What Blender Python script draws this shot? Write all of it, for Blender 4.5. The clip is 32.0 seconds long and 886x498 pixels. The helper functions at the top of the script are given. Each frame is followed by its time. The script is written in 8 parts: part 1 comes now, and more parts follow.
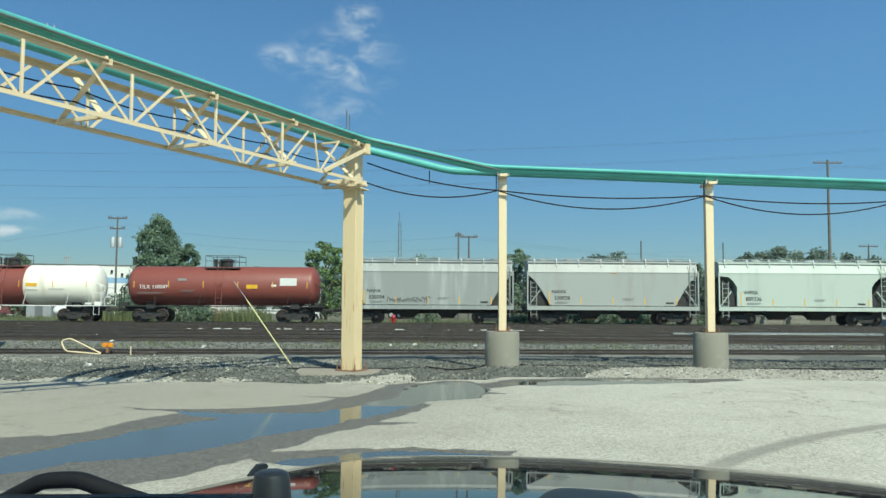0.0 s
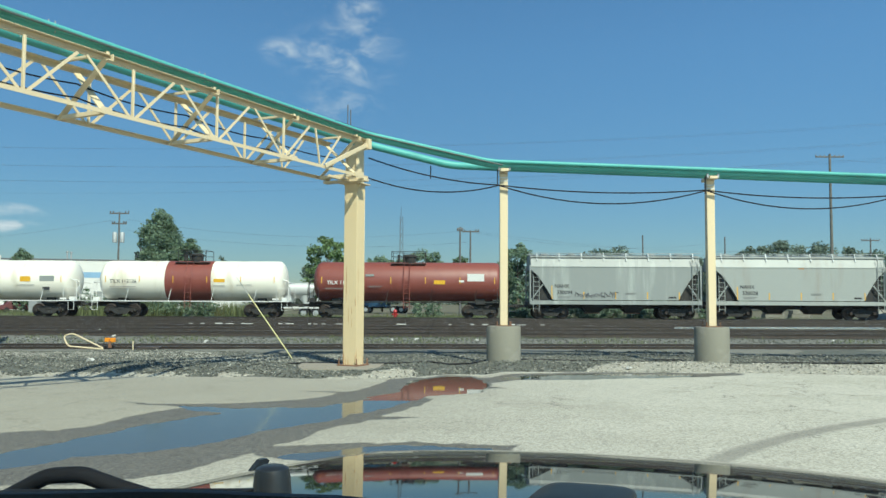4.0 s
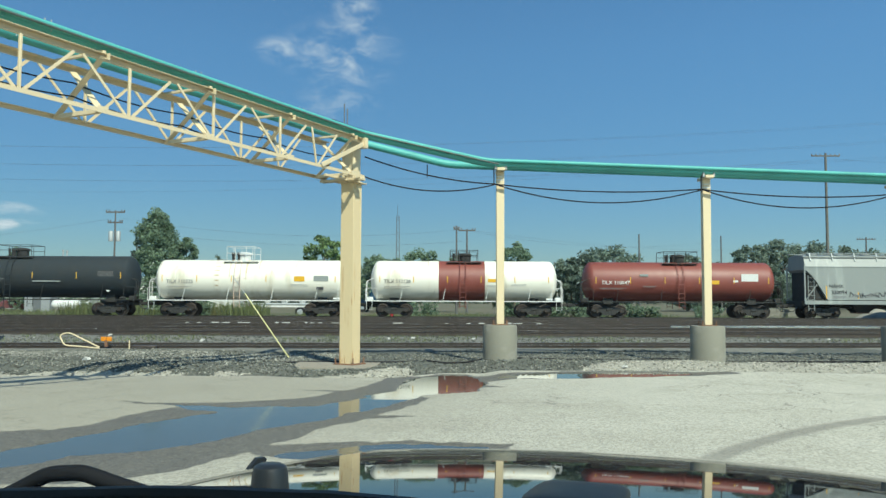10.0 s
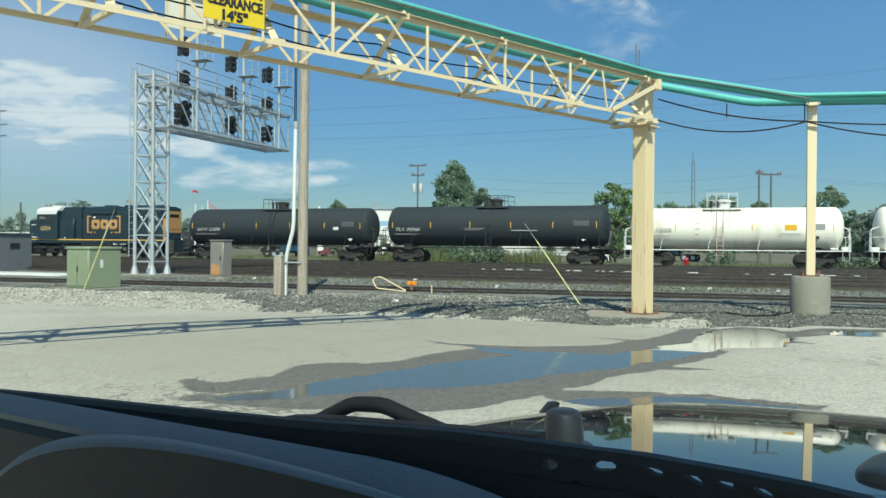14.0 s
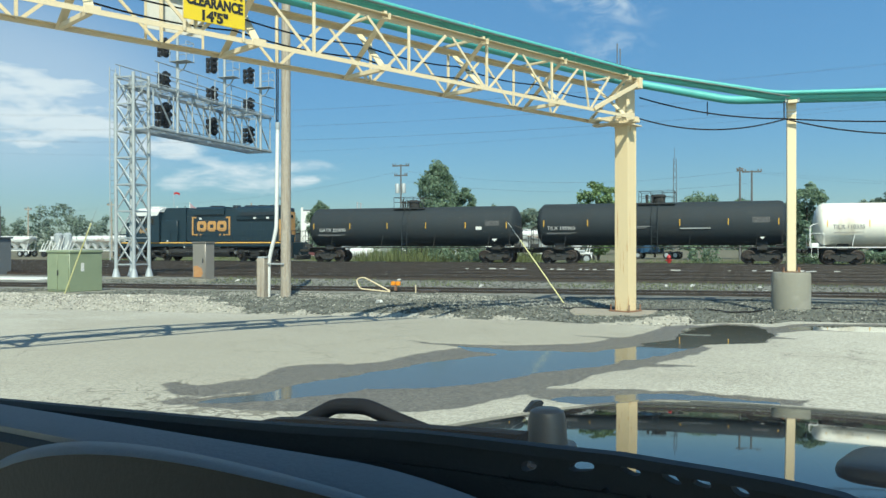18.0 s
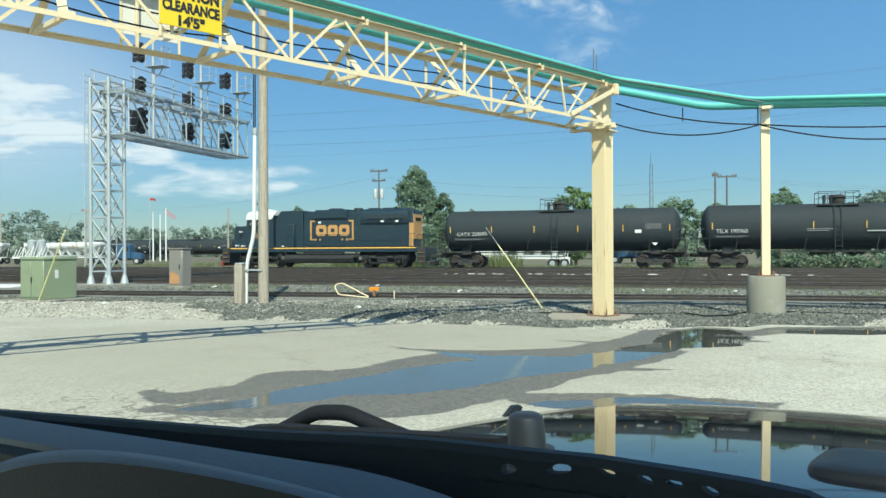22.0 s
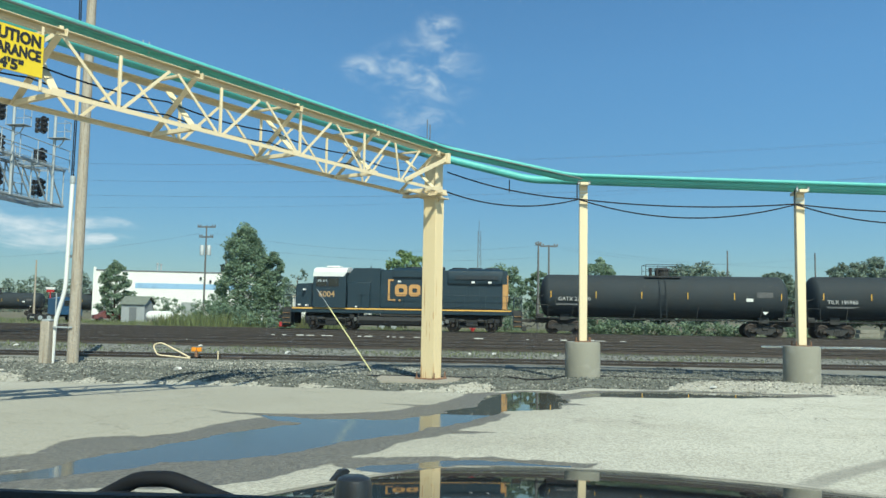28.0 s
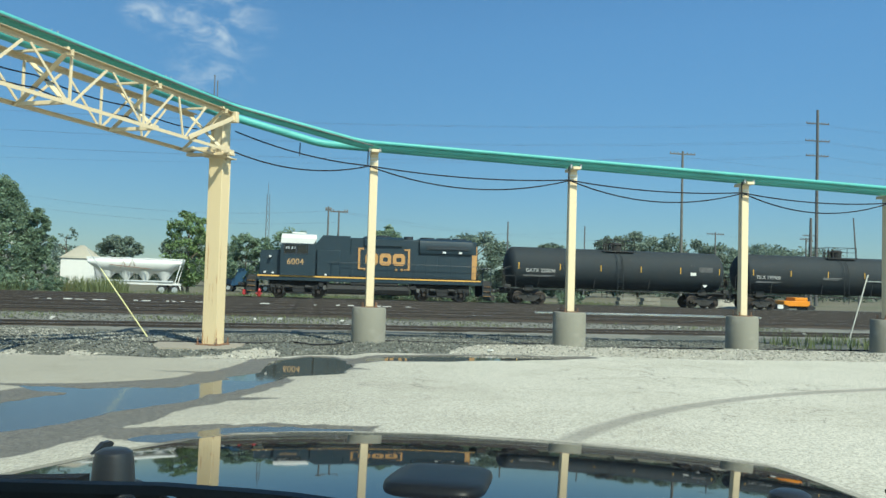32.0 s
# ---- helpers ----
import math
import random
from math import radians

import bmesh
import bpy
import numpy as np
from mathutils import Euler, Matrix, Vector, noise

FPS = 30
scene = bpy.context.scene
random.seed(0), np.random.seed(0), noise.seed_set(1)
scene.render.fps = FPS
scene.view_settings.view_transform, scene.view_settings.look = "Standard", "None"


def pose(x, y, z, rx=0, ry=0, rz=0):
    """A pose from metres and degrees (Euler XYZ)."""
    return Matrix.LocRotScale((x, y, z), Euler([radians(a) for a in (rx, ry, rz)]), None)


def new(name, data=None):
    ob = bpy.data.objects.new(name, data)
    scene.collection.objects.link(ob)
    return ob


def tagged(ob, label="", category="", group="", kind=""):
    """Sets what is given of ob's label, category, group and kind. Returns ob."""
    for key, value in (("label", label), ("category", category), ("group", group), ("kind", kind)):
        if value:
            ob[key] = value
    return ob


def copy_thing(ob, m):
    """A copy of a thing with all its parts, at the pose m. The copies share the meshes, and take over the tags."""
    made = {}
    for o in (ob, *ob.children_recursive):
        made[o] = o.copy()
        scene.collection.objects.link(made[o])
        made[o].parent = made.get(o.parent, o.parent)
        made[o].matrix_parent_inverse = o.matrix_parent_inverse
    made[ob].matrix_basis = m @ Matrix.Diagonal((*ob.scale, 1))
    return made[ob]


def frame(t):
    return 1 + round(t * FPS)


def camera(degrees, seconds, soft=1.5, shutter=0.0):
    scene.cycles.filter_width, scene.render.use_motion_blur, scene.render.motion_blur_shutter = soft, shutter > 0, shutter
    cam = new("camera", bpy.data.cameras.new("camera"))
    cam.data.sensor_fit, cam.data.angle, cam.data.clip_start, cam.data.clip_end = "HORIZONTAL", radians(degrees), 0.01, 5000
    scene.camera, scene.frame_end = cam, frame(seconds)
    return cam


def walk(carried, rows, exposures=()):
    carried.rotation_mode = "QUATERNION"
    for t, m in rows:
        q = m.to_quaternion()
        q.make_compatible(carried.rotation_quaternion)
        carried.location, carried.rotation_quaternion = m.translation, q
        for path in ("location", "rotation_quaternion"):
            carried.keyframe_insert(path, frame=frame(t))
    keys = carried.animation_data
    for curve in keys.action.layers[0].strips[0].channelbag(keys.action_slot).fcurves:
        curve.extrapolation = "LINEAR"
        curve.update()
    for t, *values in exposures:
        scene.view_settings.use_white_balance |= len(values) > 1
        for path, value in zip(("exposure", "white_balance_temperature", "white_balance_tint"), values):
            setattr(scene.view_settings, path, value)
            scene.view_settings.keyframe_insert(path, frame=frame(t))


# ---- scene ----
cam = camera(56.6, 32.0)
PATH = [
    (0.0, 0.000, -0.003, 1.600, 93.88, -0.33, 0.00),
    (0.5, 0.003, -0.014, 1.603, 93.80, -0.37, -0.09),
    (1.0, 0.005, -0.019, 1.604, 93.64, -0.32, -0.09),
    (1.5, 0.005, -0.024, 1.604, 93.61, -0.32, -0.05),
    (2.0, 0.007, -0.026, 1.606, 93.51, -0.32, -0.00),
    (2.5, 0.007, -0.026, 1.605, 93.42, -0.32, 0.01),
    (3.0, 0.007, -0.028, 1.605, 93.44, -0.28, 0.08),
    (3.5, 0.008, -0.026, 1.606, 93.50, -0.27, 0.13),
    (5.5, 0.007, -0.026, 1.605, 93.50, -0.27, 0.00),
    (6.0, 0.006, -0.030, 1.607, 93.39, -0.32, -0.06),
    (6.5, 0.009, -0.033, 1.608, 93.29, -0.26, -0.12),
    (7.0, 0.008, -0.037, 1.607, 93.23, -0.27, -0.18),
    (7.5, 0.010, -0.041, 1.608, 93.17, -0.24, -0.21),
    (8.0, 0.009, -0.038, 1.609, 93.13, -0.26, -0.18),
    (8.5, 0.010, -0.041, 1.608, 93.15, -0.24, -0.16),
    (9.0, 0.009, -0.044, 1.608, 93.24, -0.26, -0.14),
    (9.5, 0.011, -0.042, 1.607, 93.37, -0.25, -0.13),
    (10.0, 0.009, -0.044, 1.608, 93.42, -0.25, -0.12),
    (10.5, 0.012, -0.048, 1.609, 93.46, -0.25, -0.07),
    (11.0, 0.011, -0.043, 1.608, 93.42, -0.23, -0.08),
    (11.5, 0.010, -0.043, 1.608, 93.41, -0.22, -0.05),
    (12.0, 0.011, -0.032, 1.616, 93.38, -0.05, 0.38),
    (12.5, 0.008, -0.023, 1.615, 93.47, 0.75, 4.40),
    (13.0, -0.005, 0.020, 1.601, 93.45, 0.04, 11.20),
    (13.5, -0.012, 0.058, 1.592, 91.47, -0.52, 16.52),
    (14.0, -0.015, 0.063, 1.589, 89.72, -0.48, 19.91),
    (14.5, -0.017, 0.067, 1.590, 89.34, -0.23, 20.38),
    (15.0, -0.012, 0.059, 1.592, 89.44, -0.19, 19.91),
    (15.5, -0.013, 0.060, 1.592, 89.76, -0.18, 19.50),
    (17.5, -0.012, 0.061, 1.591, 89.87, 0.09, 19.03),
    (18.0, -0.012, 0.066, 1.590, 89.71, 0.08, 18.78),
    (18.5, -0.009, 0.057, 1.590, 89.57, 0.10, 18.56),
    (19.0, -0.012, 0.059, 1.591, 89.52, 0.06, 18.48),
    (19.5, -0.013, 0.059, 1.592, 89.45, 0.06, 18.44),
    (20.0, -0.015, 0.058, 1.593, 89.43, 0.12, 18.37),
    (20.5, -0.018, 0.061, 1.592, 89.44, 0.11, 18.22),
    (21.0, -0.012, 0.052, 1.594, 89.45, 0.12, 18.07),
    (21.5, -0.011, 0.052, 1.593, 89.56, 0.17, 17.80),
    (22.0, -0.009, 0.051, 1.593, 90.07, 0.30, 17.27),
    (22.5, -0.011, 0.058, 1.589, 90.36, 0.10, 16.81),
    (23.0, -0.010, 0.045, 1.589, 90.45, -0.08, 16.06),
    (23.5, -0.008, 0.027, 1.591, 91.16, -0.34, 14.81),
    (24.0, -0.008, 0.032, 1.592, 92.25, -0.50, 13.41),
    (24.5, -0.010, 0.034, 1.591, 93.01, -0.57, 12.23),
    (25.0, -0.013, 0.033, 1.591, 93.27, -0.74, 11.28),
    (25.5, -0.010, 0.027, 1.593, 93.52, -0.85, 10.11),
    (27.5, -0.005, 0.007, 1.598, 94.42, -0.94, 6.70),
    (28.0, -0.003, -0.006, 1.600, 94.44, -0.96, 5.50),
    (28.5, -0.002, -0.012, 1.603, 94.35, -0.90, 4.01),
    (29.0, -0.002, -0.016, 1.605, 94.11, -0.81, 2.52),
    (29.5, -0.004, -0.008, 1.601, 93.86, -0.74, 1.02),
    (30.0, -0.003, -0.003, 1.600, 93.43, -0.52, -0.51),
    (30.5, -0.002, -0.004, 1.600, 92.80, -0.38, -2.10),
    (31.0, -0.000, 0.003, 1.600, 92.77, -0.62, -3.54),
    (31.5, 0.009, 0.006, 1.603, 92.86, -1.18, -5.65),
    (32.0, 0.017, 0.005, 1.601, 92.38, -1.67, -9.13),
]
walk(cam, [(t, pose(x, y, z, rx, ry, rz)) for t, x, y, z, rx, ry, rz in PATH],
     [(t, e, 6130, -3) for t, e in ((0, 0.34), (6, 0.33), (9, 0.33), (12, 0.33), (14.5, 0.42), (19, 0.56), (23, 0.66), (25, 0.60), (28, 0.50), (30, 0.47), (32, 0.47))])

# ---------------------------------------------------------------- light
SHADOW = Vector((-0.39, 0.85, -1.0))          # the way the sunlight travels
sun_data = bpy.data.lights.new("sun", "SUN")
sun_data.energy, sun_data.angle, sun_data.color = 4.75, radians(0.5), (1.0, 0.93, 0.775)
sun = new("sun", sun_data)
sun.matrix_world = Matrix.LocRotScale((30, -60, 80), SHADOW.to_track_quat("-Z", "Y"), None)

world = bpy.data.worlds.new("sky")
scene.world = world
world.use_nodes = True
wn, wl = world.node_tree.nodes, world.node_tree.links
background = wn["Background"]
background.inputs["Strength"].default_value = 0.077
sky = wn.new("ShaderNodeTexSky")
sky.sky_type, sky.sun_disc = "NISHITA", False
sky.sun_elevation, sky.sun_rotation = radians(47), radians(155)
sky.air_density, sky.dust_density, sky.ozone_density, sky.altitude = 1.0, 0.0, 3.0, 200


def wmath(op, *values, clamp=False):
    n = wn.new("ShaderNodeMath")
    n.operation, n.use_clamp = op, clamp
    for i, v in enumerate(values):
        if isinstance(v, (int, float)):
            n.inputs[i].default_value = v
        else:
            wl.new(v, n.inputs[i])
    return n.outputs[0]


def cloud_field(coord, stretch, turn, scale, detail, rough, low, high, distort=0.0):
    m = wn.new("ShaderNodeMapping")
    m.inputs["Scale"].default_value = stretch
    m.inputs["Rotation"].default_value = turn
    wl.new(coord, m.inputs["Vector"])
    n = wn.new("ShaderNodeTexNoise")
    n.inputs["Scale"].default_value, n.inputs["Detail"].default_value = scale, detail
    n.inputs["Roughness"].default_value, n.inputs["Distortion"].default_value = rough, distort
    wl.new(m.outputs[0], n.inputs["Vector"])
    r = wn.new("ShaderNodeMapRange")
    r.interpolation_type = "SMOOTHSTEP"
    r.inputs["From Min"].default_value, r.inputs["From Max"].default_value = low, high
    wl.new(n.outputs["Fac"], r.inputs["Value"])
    return r.outputs[0]


def near_direction(coord, centre, size):
    """1 at a direction of the sky, falling to 0 at the given half widths."""
    s = wn.new("ShaderNodeVectorMath")
    s.operation = "SUBTRACT"
    wl.new(coord, s.inputs[0])
    s.inputs[1].default_value = centre
    d = wn.new("ShaderNodeVectorMath")
    d.operation = "DIVIDE"
    wl.new(s.outputs[0], d.inputs[0])
    d.inputs[1].default_value = size
    n = wn.new("ShaderNodeVectorMath")
    n.operation = "LENGTH"
    wl.new(d.outputs[0], n.inputs[0])
    r = wn.new("ShaderNodeMapRange")
    r.interpolation_type = "SMOOTHSTEP"
    r.inputs["From Min"].default_value, r.inputs["From Max"].default_value = 1.0, 0.25
    wl.new(n.outputs["Value"], r.inputs["Value"])
    return r.outputs[0]


wc = wn.new("ShaderNodeTexCoord").outputs["Generated"]


def brightest(*fields):
    out = fields[0]
    for f in fields[1:]:
        out = wmath("MAXIMUM", out, f)
    return out


def puffs(mask, scale, low, high, stretch):
    """Clouds with ragged edges, grown round the places that the mask names."""
    body = cloud_field(wc, stretch, (0, 0, 0), scale, 8, 0.58, 0.2, 0.8, 0.25)
    r = wn.new("ShaderNodeMapRange")
    r.interpolation_type = "SMOOTHSTEP"
    r.inputs["From Min"].default_value, r.inputs["From Max"].default_value = low, high
    wl.new(wmath("ADD", wmath("MULTIPLY", body, 0.78), wmath("MULTIPLY", mask, 0.70)), r.inputs["Value"])
    return wmath("MULTIPLY", r.outputs[0], wmath("MULTIPLY", mask, 5.0, clamp=True))


wisps = brightest(near_direction(wc, (-0.118, 0.95, 0.283), (0.085, 0.3, 0.052)), near_direction(wc, (-0.10, 0.938, 0.328), (0.036, 0.3, 0.03)),
                  near_direction(wc, (-0.19, 0.94, 0.286), (0.035, 0.3, 0.02)), wmath("MULTIPLY", near_direction(wc, (-0.12, 0.96, 0.237), (0.06, 0.3, 0.04)), 0.6))
cirrus = wmath("MULTIPLY", cloud_field(wc, (14, 5, 30), (0, 0.75, 0), 1.5, 8, 0.62, 0.38, 0.74, 0.7), wisps)
cirrus = wmath("MULTIPLY", cirrus, 0.62)
banks = brightest(near_direction(wc, (-0.715, 0.68, 0.150), (0.165, 0.4, 0.085)), near_direction(wc, (-0.598, 0.795, 0.113), (0.055, 0.3, 0.022)),
                  wmath("MULTIPLY", near_direction(wc, (-0.535, 0.84, 0.080), (0.17, 0.3, 0.034)), 0.8), near_direction(wc, (-0.472, 0.878, 0.077), (0.03, 0.3, 0.015)))
bank = wmath("MULTIPLY", puffs(banks, 14.0, 0.60, 1.22, (1, 1, 3.4)), 0.92)
veil = wmath("MULTIPLY", near_direction(wc, (-0.74, 0.66, 0.165), (0.26, 0.5, 0.15)), 0.42)
far = wmath("MULTIPLY", cloud_field(wc, (3, 3, 9), (0, 0, 0.4), 2.2, 6, 0.6, 0.52, 0.75),
            near_direction(wc, (-0.95, 0.1, 0.2), (0.5, 0.9, 0.16)))
cover = wmath("MINIMUM", brightest(cirrus, bank, far, veil), 1.0, clamp=True)
mixer = wn.new("ShaderNodeMix")
mixer.data_type = "RGBA"
wl.new(cover, mixer.inputs["Factor"])
tint = wn.new("ShaderNodeMix")
tint.data_type, tint.blend_type = "RGBA", "MULTIPLY"
tint.inputs["Factor"].default_value = 1.0
wl.new(sky.outputs[0], tint.inputs[6])
elevation = wn.new("ShaderNodeSeparateXYZ")
wl.new(wc, elevation.inputs[0])
air = wn.new("ShaderNodeValToRGB")
air.color_ramp.elements[0].position, air.color_ramp.elements[0].color = 0.0, (0.40, 0.465, 0.525, 1)
air.color_ramp.elements[1].position, air.color_ramp.elements[1].color = 0.42, (0.80, 1.04, 1.16, 1)
high = air.color_ramp.elements.new(1.0)
high.color = (0.85, 1.0, 1.08, 1)
middle = air.color_ramp.elements.new(0.14)
middle.color = (0.52, 0.665, 0.765, 1)
upper = air.color_ramp.elements.new(0.29)
upper.color = (0.71, 0.925, 1.035, 1)
wl.new(elevation.outputs["Z"], air.inputs["Fac"])
wl.new(air.outputs["Color"], tint.inputs[7])
# the air grows hazier towards the sun's side
hazier = wn.new("ShaderNodeMapRange")
hazier.interpolation_type = "SMOOTHSTEP"
hazier.inputs["From Min"].default_value, hazier.inputs["From Max"].default_value = -0.15, 0.65
hazier.inputs["To Min"].default_value, hazier.inputs["To Max"].default_value = 1.0, 1.27
wl.new(elevation.outputs["X"], hazier.inputs["Value"])
glow = wn.new("ShaderNodeVectorMath")
glow.operation = "SCALE"
wl.new(tint.outputs[2], glow.inputs[0])
wl.new(hazier.outputs[0], glow.inputs["Scale"])
# the half of the sky about the sun is brighter and whiter
sunward = wn.new("ShaderNodeMapRange")
sunward.interpolation_type = "SMOOTHSTEP"
sunward.inputs["From Min"].default_value, sunward.inputs["From Max"].default_value = 0.2, -0.75
wl.new(elevation.outputs["Y"], sunward.inputs["Value"])
whiter = wn.new("ShaderNodeValToRGB")
whiter.color_ramp.elements[0].color, whiter.color_ramp.elements[1].color = (1, 1, 1, 1), (2.7, 2.1, 1.55, 1)
wl.new(sunward.outputs[0], whiter.inputs["Fac"])
pale = wn.new("ShaderNodeVectorMath")
pale.operation = "MULTIPLY"
wl.new(glow.outputs[0], pale.inputs[0])
wl.new(whiter.outputs["Color"], pale.inputs[1])
wl.new(pale.outputs[0], mixer.inputs[6])
mixer.inputs[7].default_value = (7.3, 7.6, 8.0, 1)
wl.new(mixer.outputs[2], background.inputs["Color"])


# ---------------------------------------------------------------- materials
def mat(name, col, rough=0.6, metal=0.0, var=0.14, scale=1.5, bump=0.08, bscale=30.0, col2=None, patch=0.5, island=0.0,
        obj=0.0, coat=0.0, spec=0.5, streak=None):
    """A surface with two scales of variation: patches (col to col2) and a fine grain with relief."""
    m = bpy.data.materials.new(name)
    m.use_nodes = True
    n, k = m.node_tree.nodes, m.node_tree.links
    b = n["Principled BSDF"]
    b.inputs["Metallic"].default_value = metal
    b.inputs["Specular IOR Level"].default_value = spec
    b.inputs["Coat Weight"].default_value = coat
    b.inputs["Coat Roughness"].default_value = 0.05
    c = n.new("ShaderNodeTexCoord").outputs["Object"]
    if streak:
        mp = n.new("ShaderNodeMapping")
        mp.inputs["Scale"].default_value = streak
        k.new(c, mp.inputs["Vector"])
        c1 = mp.outputs[0]
    else:
        c1 = c
    big = n.new("ShaderNodeTexNoise")
    big.inputs["Scale"].default_value, big.inputs["Detail"].default_value, big.inputs["Roughness"].default_value = scale, 6, 0.62
    k.new(c1, big.inputs["Vector"])
    fine = n.new("ShaderNodeTexNoise")
    fine.inputs["Scale"].default_value, fine.inputs["Detail"].default_value = bscale, 4
    k.new(c, fine.inputs["Vector"])
    lo, hi = [x * (1 - var) for x in col], [min(1, x * (1 + var)) for x in col]
    grain = n.new("ShaderNodeMix")
    grain.data_type = "RGBA"
    grain.inputs[6].default_value, grain.inputs[7].default_value = (*lo, 1), (*hi, 1)
    k.new(fine.outputs["Fac"], grain.inputs["Factor"])
    out = grain.outputs[2]
    r = n.new("ShaderNodeMapRange")
    r.interpolation_type = "SMOOTHSTEP"
    r.inputs["From Min"].default_value, r.inputs["From Max"].default_value = patch, patch + 0.22
    k.new(big.outputs["Fac"], r.inputs["Value"])
    p = n.new("ShaderNodeMix")
    p.data_type = "RGBA"
    k.new(r.outputs[0], p.inputs["Factor"])
    k.new(out, p.inputs[6])
    p.inputs[7].default_value = (*(col2 or [x * (1 - 1.6 * var) for x in col]), 1)
    out = p.outputs[2]
    for amount, socket in ((island, "Random Per Island"), (obj, "Random")):
        if amount:
            g = n.new("ShaderNodeNewGeometry" if socket != "Random" else "ShaderNodeObjectInfo")
            q = n.new("ShaderNodeMapRange")
            q.inputs["To Min"].default_value, q.inputs["To Max"].default_value = 1 - amount, 1 + amount
            k.new(g.outputs[socket], q.inputs["Value"])
            hsv = n.new("ShaderNodeHueSaturation")
            k.new(q.outputs[0], hsv.inputs["Value"])
            k.new(out, hsv.inputs["Color"])
            out = hsv.outputs["Color"]
    k.new(out, b.inputs["Base Color"])
    rr = n.new("ShaderNodeMapRange")
    rr.inputs["To Min"].default_value, rr.inputs["To Max"].default_value = max(0.02, rough - 0.1), min(1, rough + 0.1)
    k.new(big.outputs["Fac"], rr.inputs["Value"])
    k.new(rr.outputs[0], b.inputs["Roughness"])
    if bump:
        bp = n.new("ShaderNodeBump")
        bp.inputs["Strength"].default_value, bp.inputs["Distance"].default_value = bump, 0.02
        k.new(fine.outputs["Fac"], bp.inputs["Height"])
        k.new(bp.outputs[0], b.inputs["Normal"])
    return m


CREAM = mat("cream_paint", (0.625, 0.515, 0.335), 0.5, var=0.06, scale=2.0, bump=0.05, col2=(0.60, 0.485, 0.30), patch=0.55)
CREAM_OLD = mat("weathered_cream_paint", (0.62, 0.495, 0.295), 0.55, var=0.08, scale=1.6, bump=0.12, col2=(0.315, 0.128, 0.045), patch=0.66,
                streak=(5, 5, 0.9))
TEAL = mat("teal_pipe_paint", (0.100, 0.375, 0.345), 0.50, var=0.12, scale=0.8, bump=0.03, col2=(0.085, 0.300, 0.280), spec=0.3)
GALV = mat("galvanised_steel", (0.35, 0.375, 0.385), 0.58, 0.25, var=0.1, scale=3, bump=0.03)
RUST_STAIN = mat("thin_rust_stain", (0.375, 0.188, 0.075), 0.8, var=0.2, scale=8, bump=0.0, col2=(0.465, 0.300, 0.150), patch=0.5)
RUSTY = mat("rusty_steel", (0.200, 0.105, 0.060), 0.8, 0.1, var=0.25, scale=6, bump=0.2)
CONCRETE = mat("grey_concrete", (0.190, 0.182, 0.146), 0.85, var=0.14, scale=2.2, bump=0.3, bscale=45, col2=(0.247, 0.236, 0.203))
PAD = mat("stained_concrete_pad", (0.270, 0.240, 0.188), 0.85, var=0.12, scale=3, bump=0.25, bscale=45)
BLACK_CABLE = mat("black_cable_sheath", (0.008, 0.008, 0.010), 0.6, bump=0, spec=0.15)
WOOD_POLE = mat("weathered_pole_wood", (0.315, 0.278, 0.225), 0.9, var=0.3, scale=3, bump=0.6, bscale=16, col2=(0.200, 0.145, 0.095), patch=0.48,
                streak=(9, 9, 0.45))
FAR_POLE = mat("dark_pole_wood", (0.105, 0.103, 0.10), 0.9, var=0.2, bump=0)
RAIL = mat("rail_steel", (0.066, 0.052, 0.043), 0.55, 0.35, var=0.3, scale=4, bump=0.1)
RAIL_TOP = mat("worn_rail_head", (0.338, 0.300, 0.285), 0.28, 0.9, var=0.1, bump=0)
TIE = mat("creosoted_tie_wood", (0.044, 0.040, 0.036), 0.9, var=0.3, scale=4, bump=0.4, obj=0.3)
SIGN_YELLOW = mat("sign_yellow_paint", (0.645, 0.465, 0.015), 0.45, var=0.04, bump=0.02)
SIGN_WHITE = mat("sign_back_white", (0.585, 0.578, 0.540), 0.5, var=0.05, bump=0.02)
SIGN_BLACK = mat("sign_lettering_black", (0.012, 0.012, 0.012), 0.5, bump=0)
YELLOW_TUBE = mat("yellow_guy_guard", (0.60, 0.56, 0.27), 0.45, var=0.03, bump=0, col2=(0.58, 0.53, 0.19))
ORANGE = mat("orange_plastic", (0.637, 0.225, 0.007), 0.5, var=0.06, bump=0)
GREEN_BOX = mat("olive_green_cabinet_paint", (0.203, 0.240, 0.150), 0.5, var=0.06, scale=2, bump=0.03)
SILVER_BOX = mat("dull_silver_cabinet", (0.25, 0.228, 0.20), 0.5, 0.35, var=0.1, scale=3, bump=0.06, col2=(0.338, 0.165, 0.090), patch=0.62)
WHITE_PLASTIC = mat("white_conduit_plastic", (0.600, 0.600, 0.585), 0.4, var=0.04, bump=0)
BLACK = mat("flat_black_paint", (0.014, 0.014, 0.016), 0.55, bump=0.02)
WATER = mat("puddle_water", (0.070, 0.070, 0.056), 0.03, var=0.05, bump=0.006, bscale=4, spec=0.38)
for link in list(WATER.node_tree.links):
    if link.to_socket.name == "Roughness":
        WATER.node_tree.links.remove(link)
wn_, wk_ = WATER.node_tree.nodes, WATER.node_tree.links
wpos, wsep, ruffled = wn_.new("ShaderNodeNewGeometry"), wn_.new("ShaderNodeSeparateXYZ"), wn_.new("ShaderNodeMapRange")
wk_.new(wpos.outputs["Position"], wsep.inputs[0])
wk_.new(wsep.outputs["Y"], ruffled.inputs["Value"])
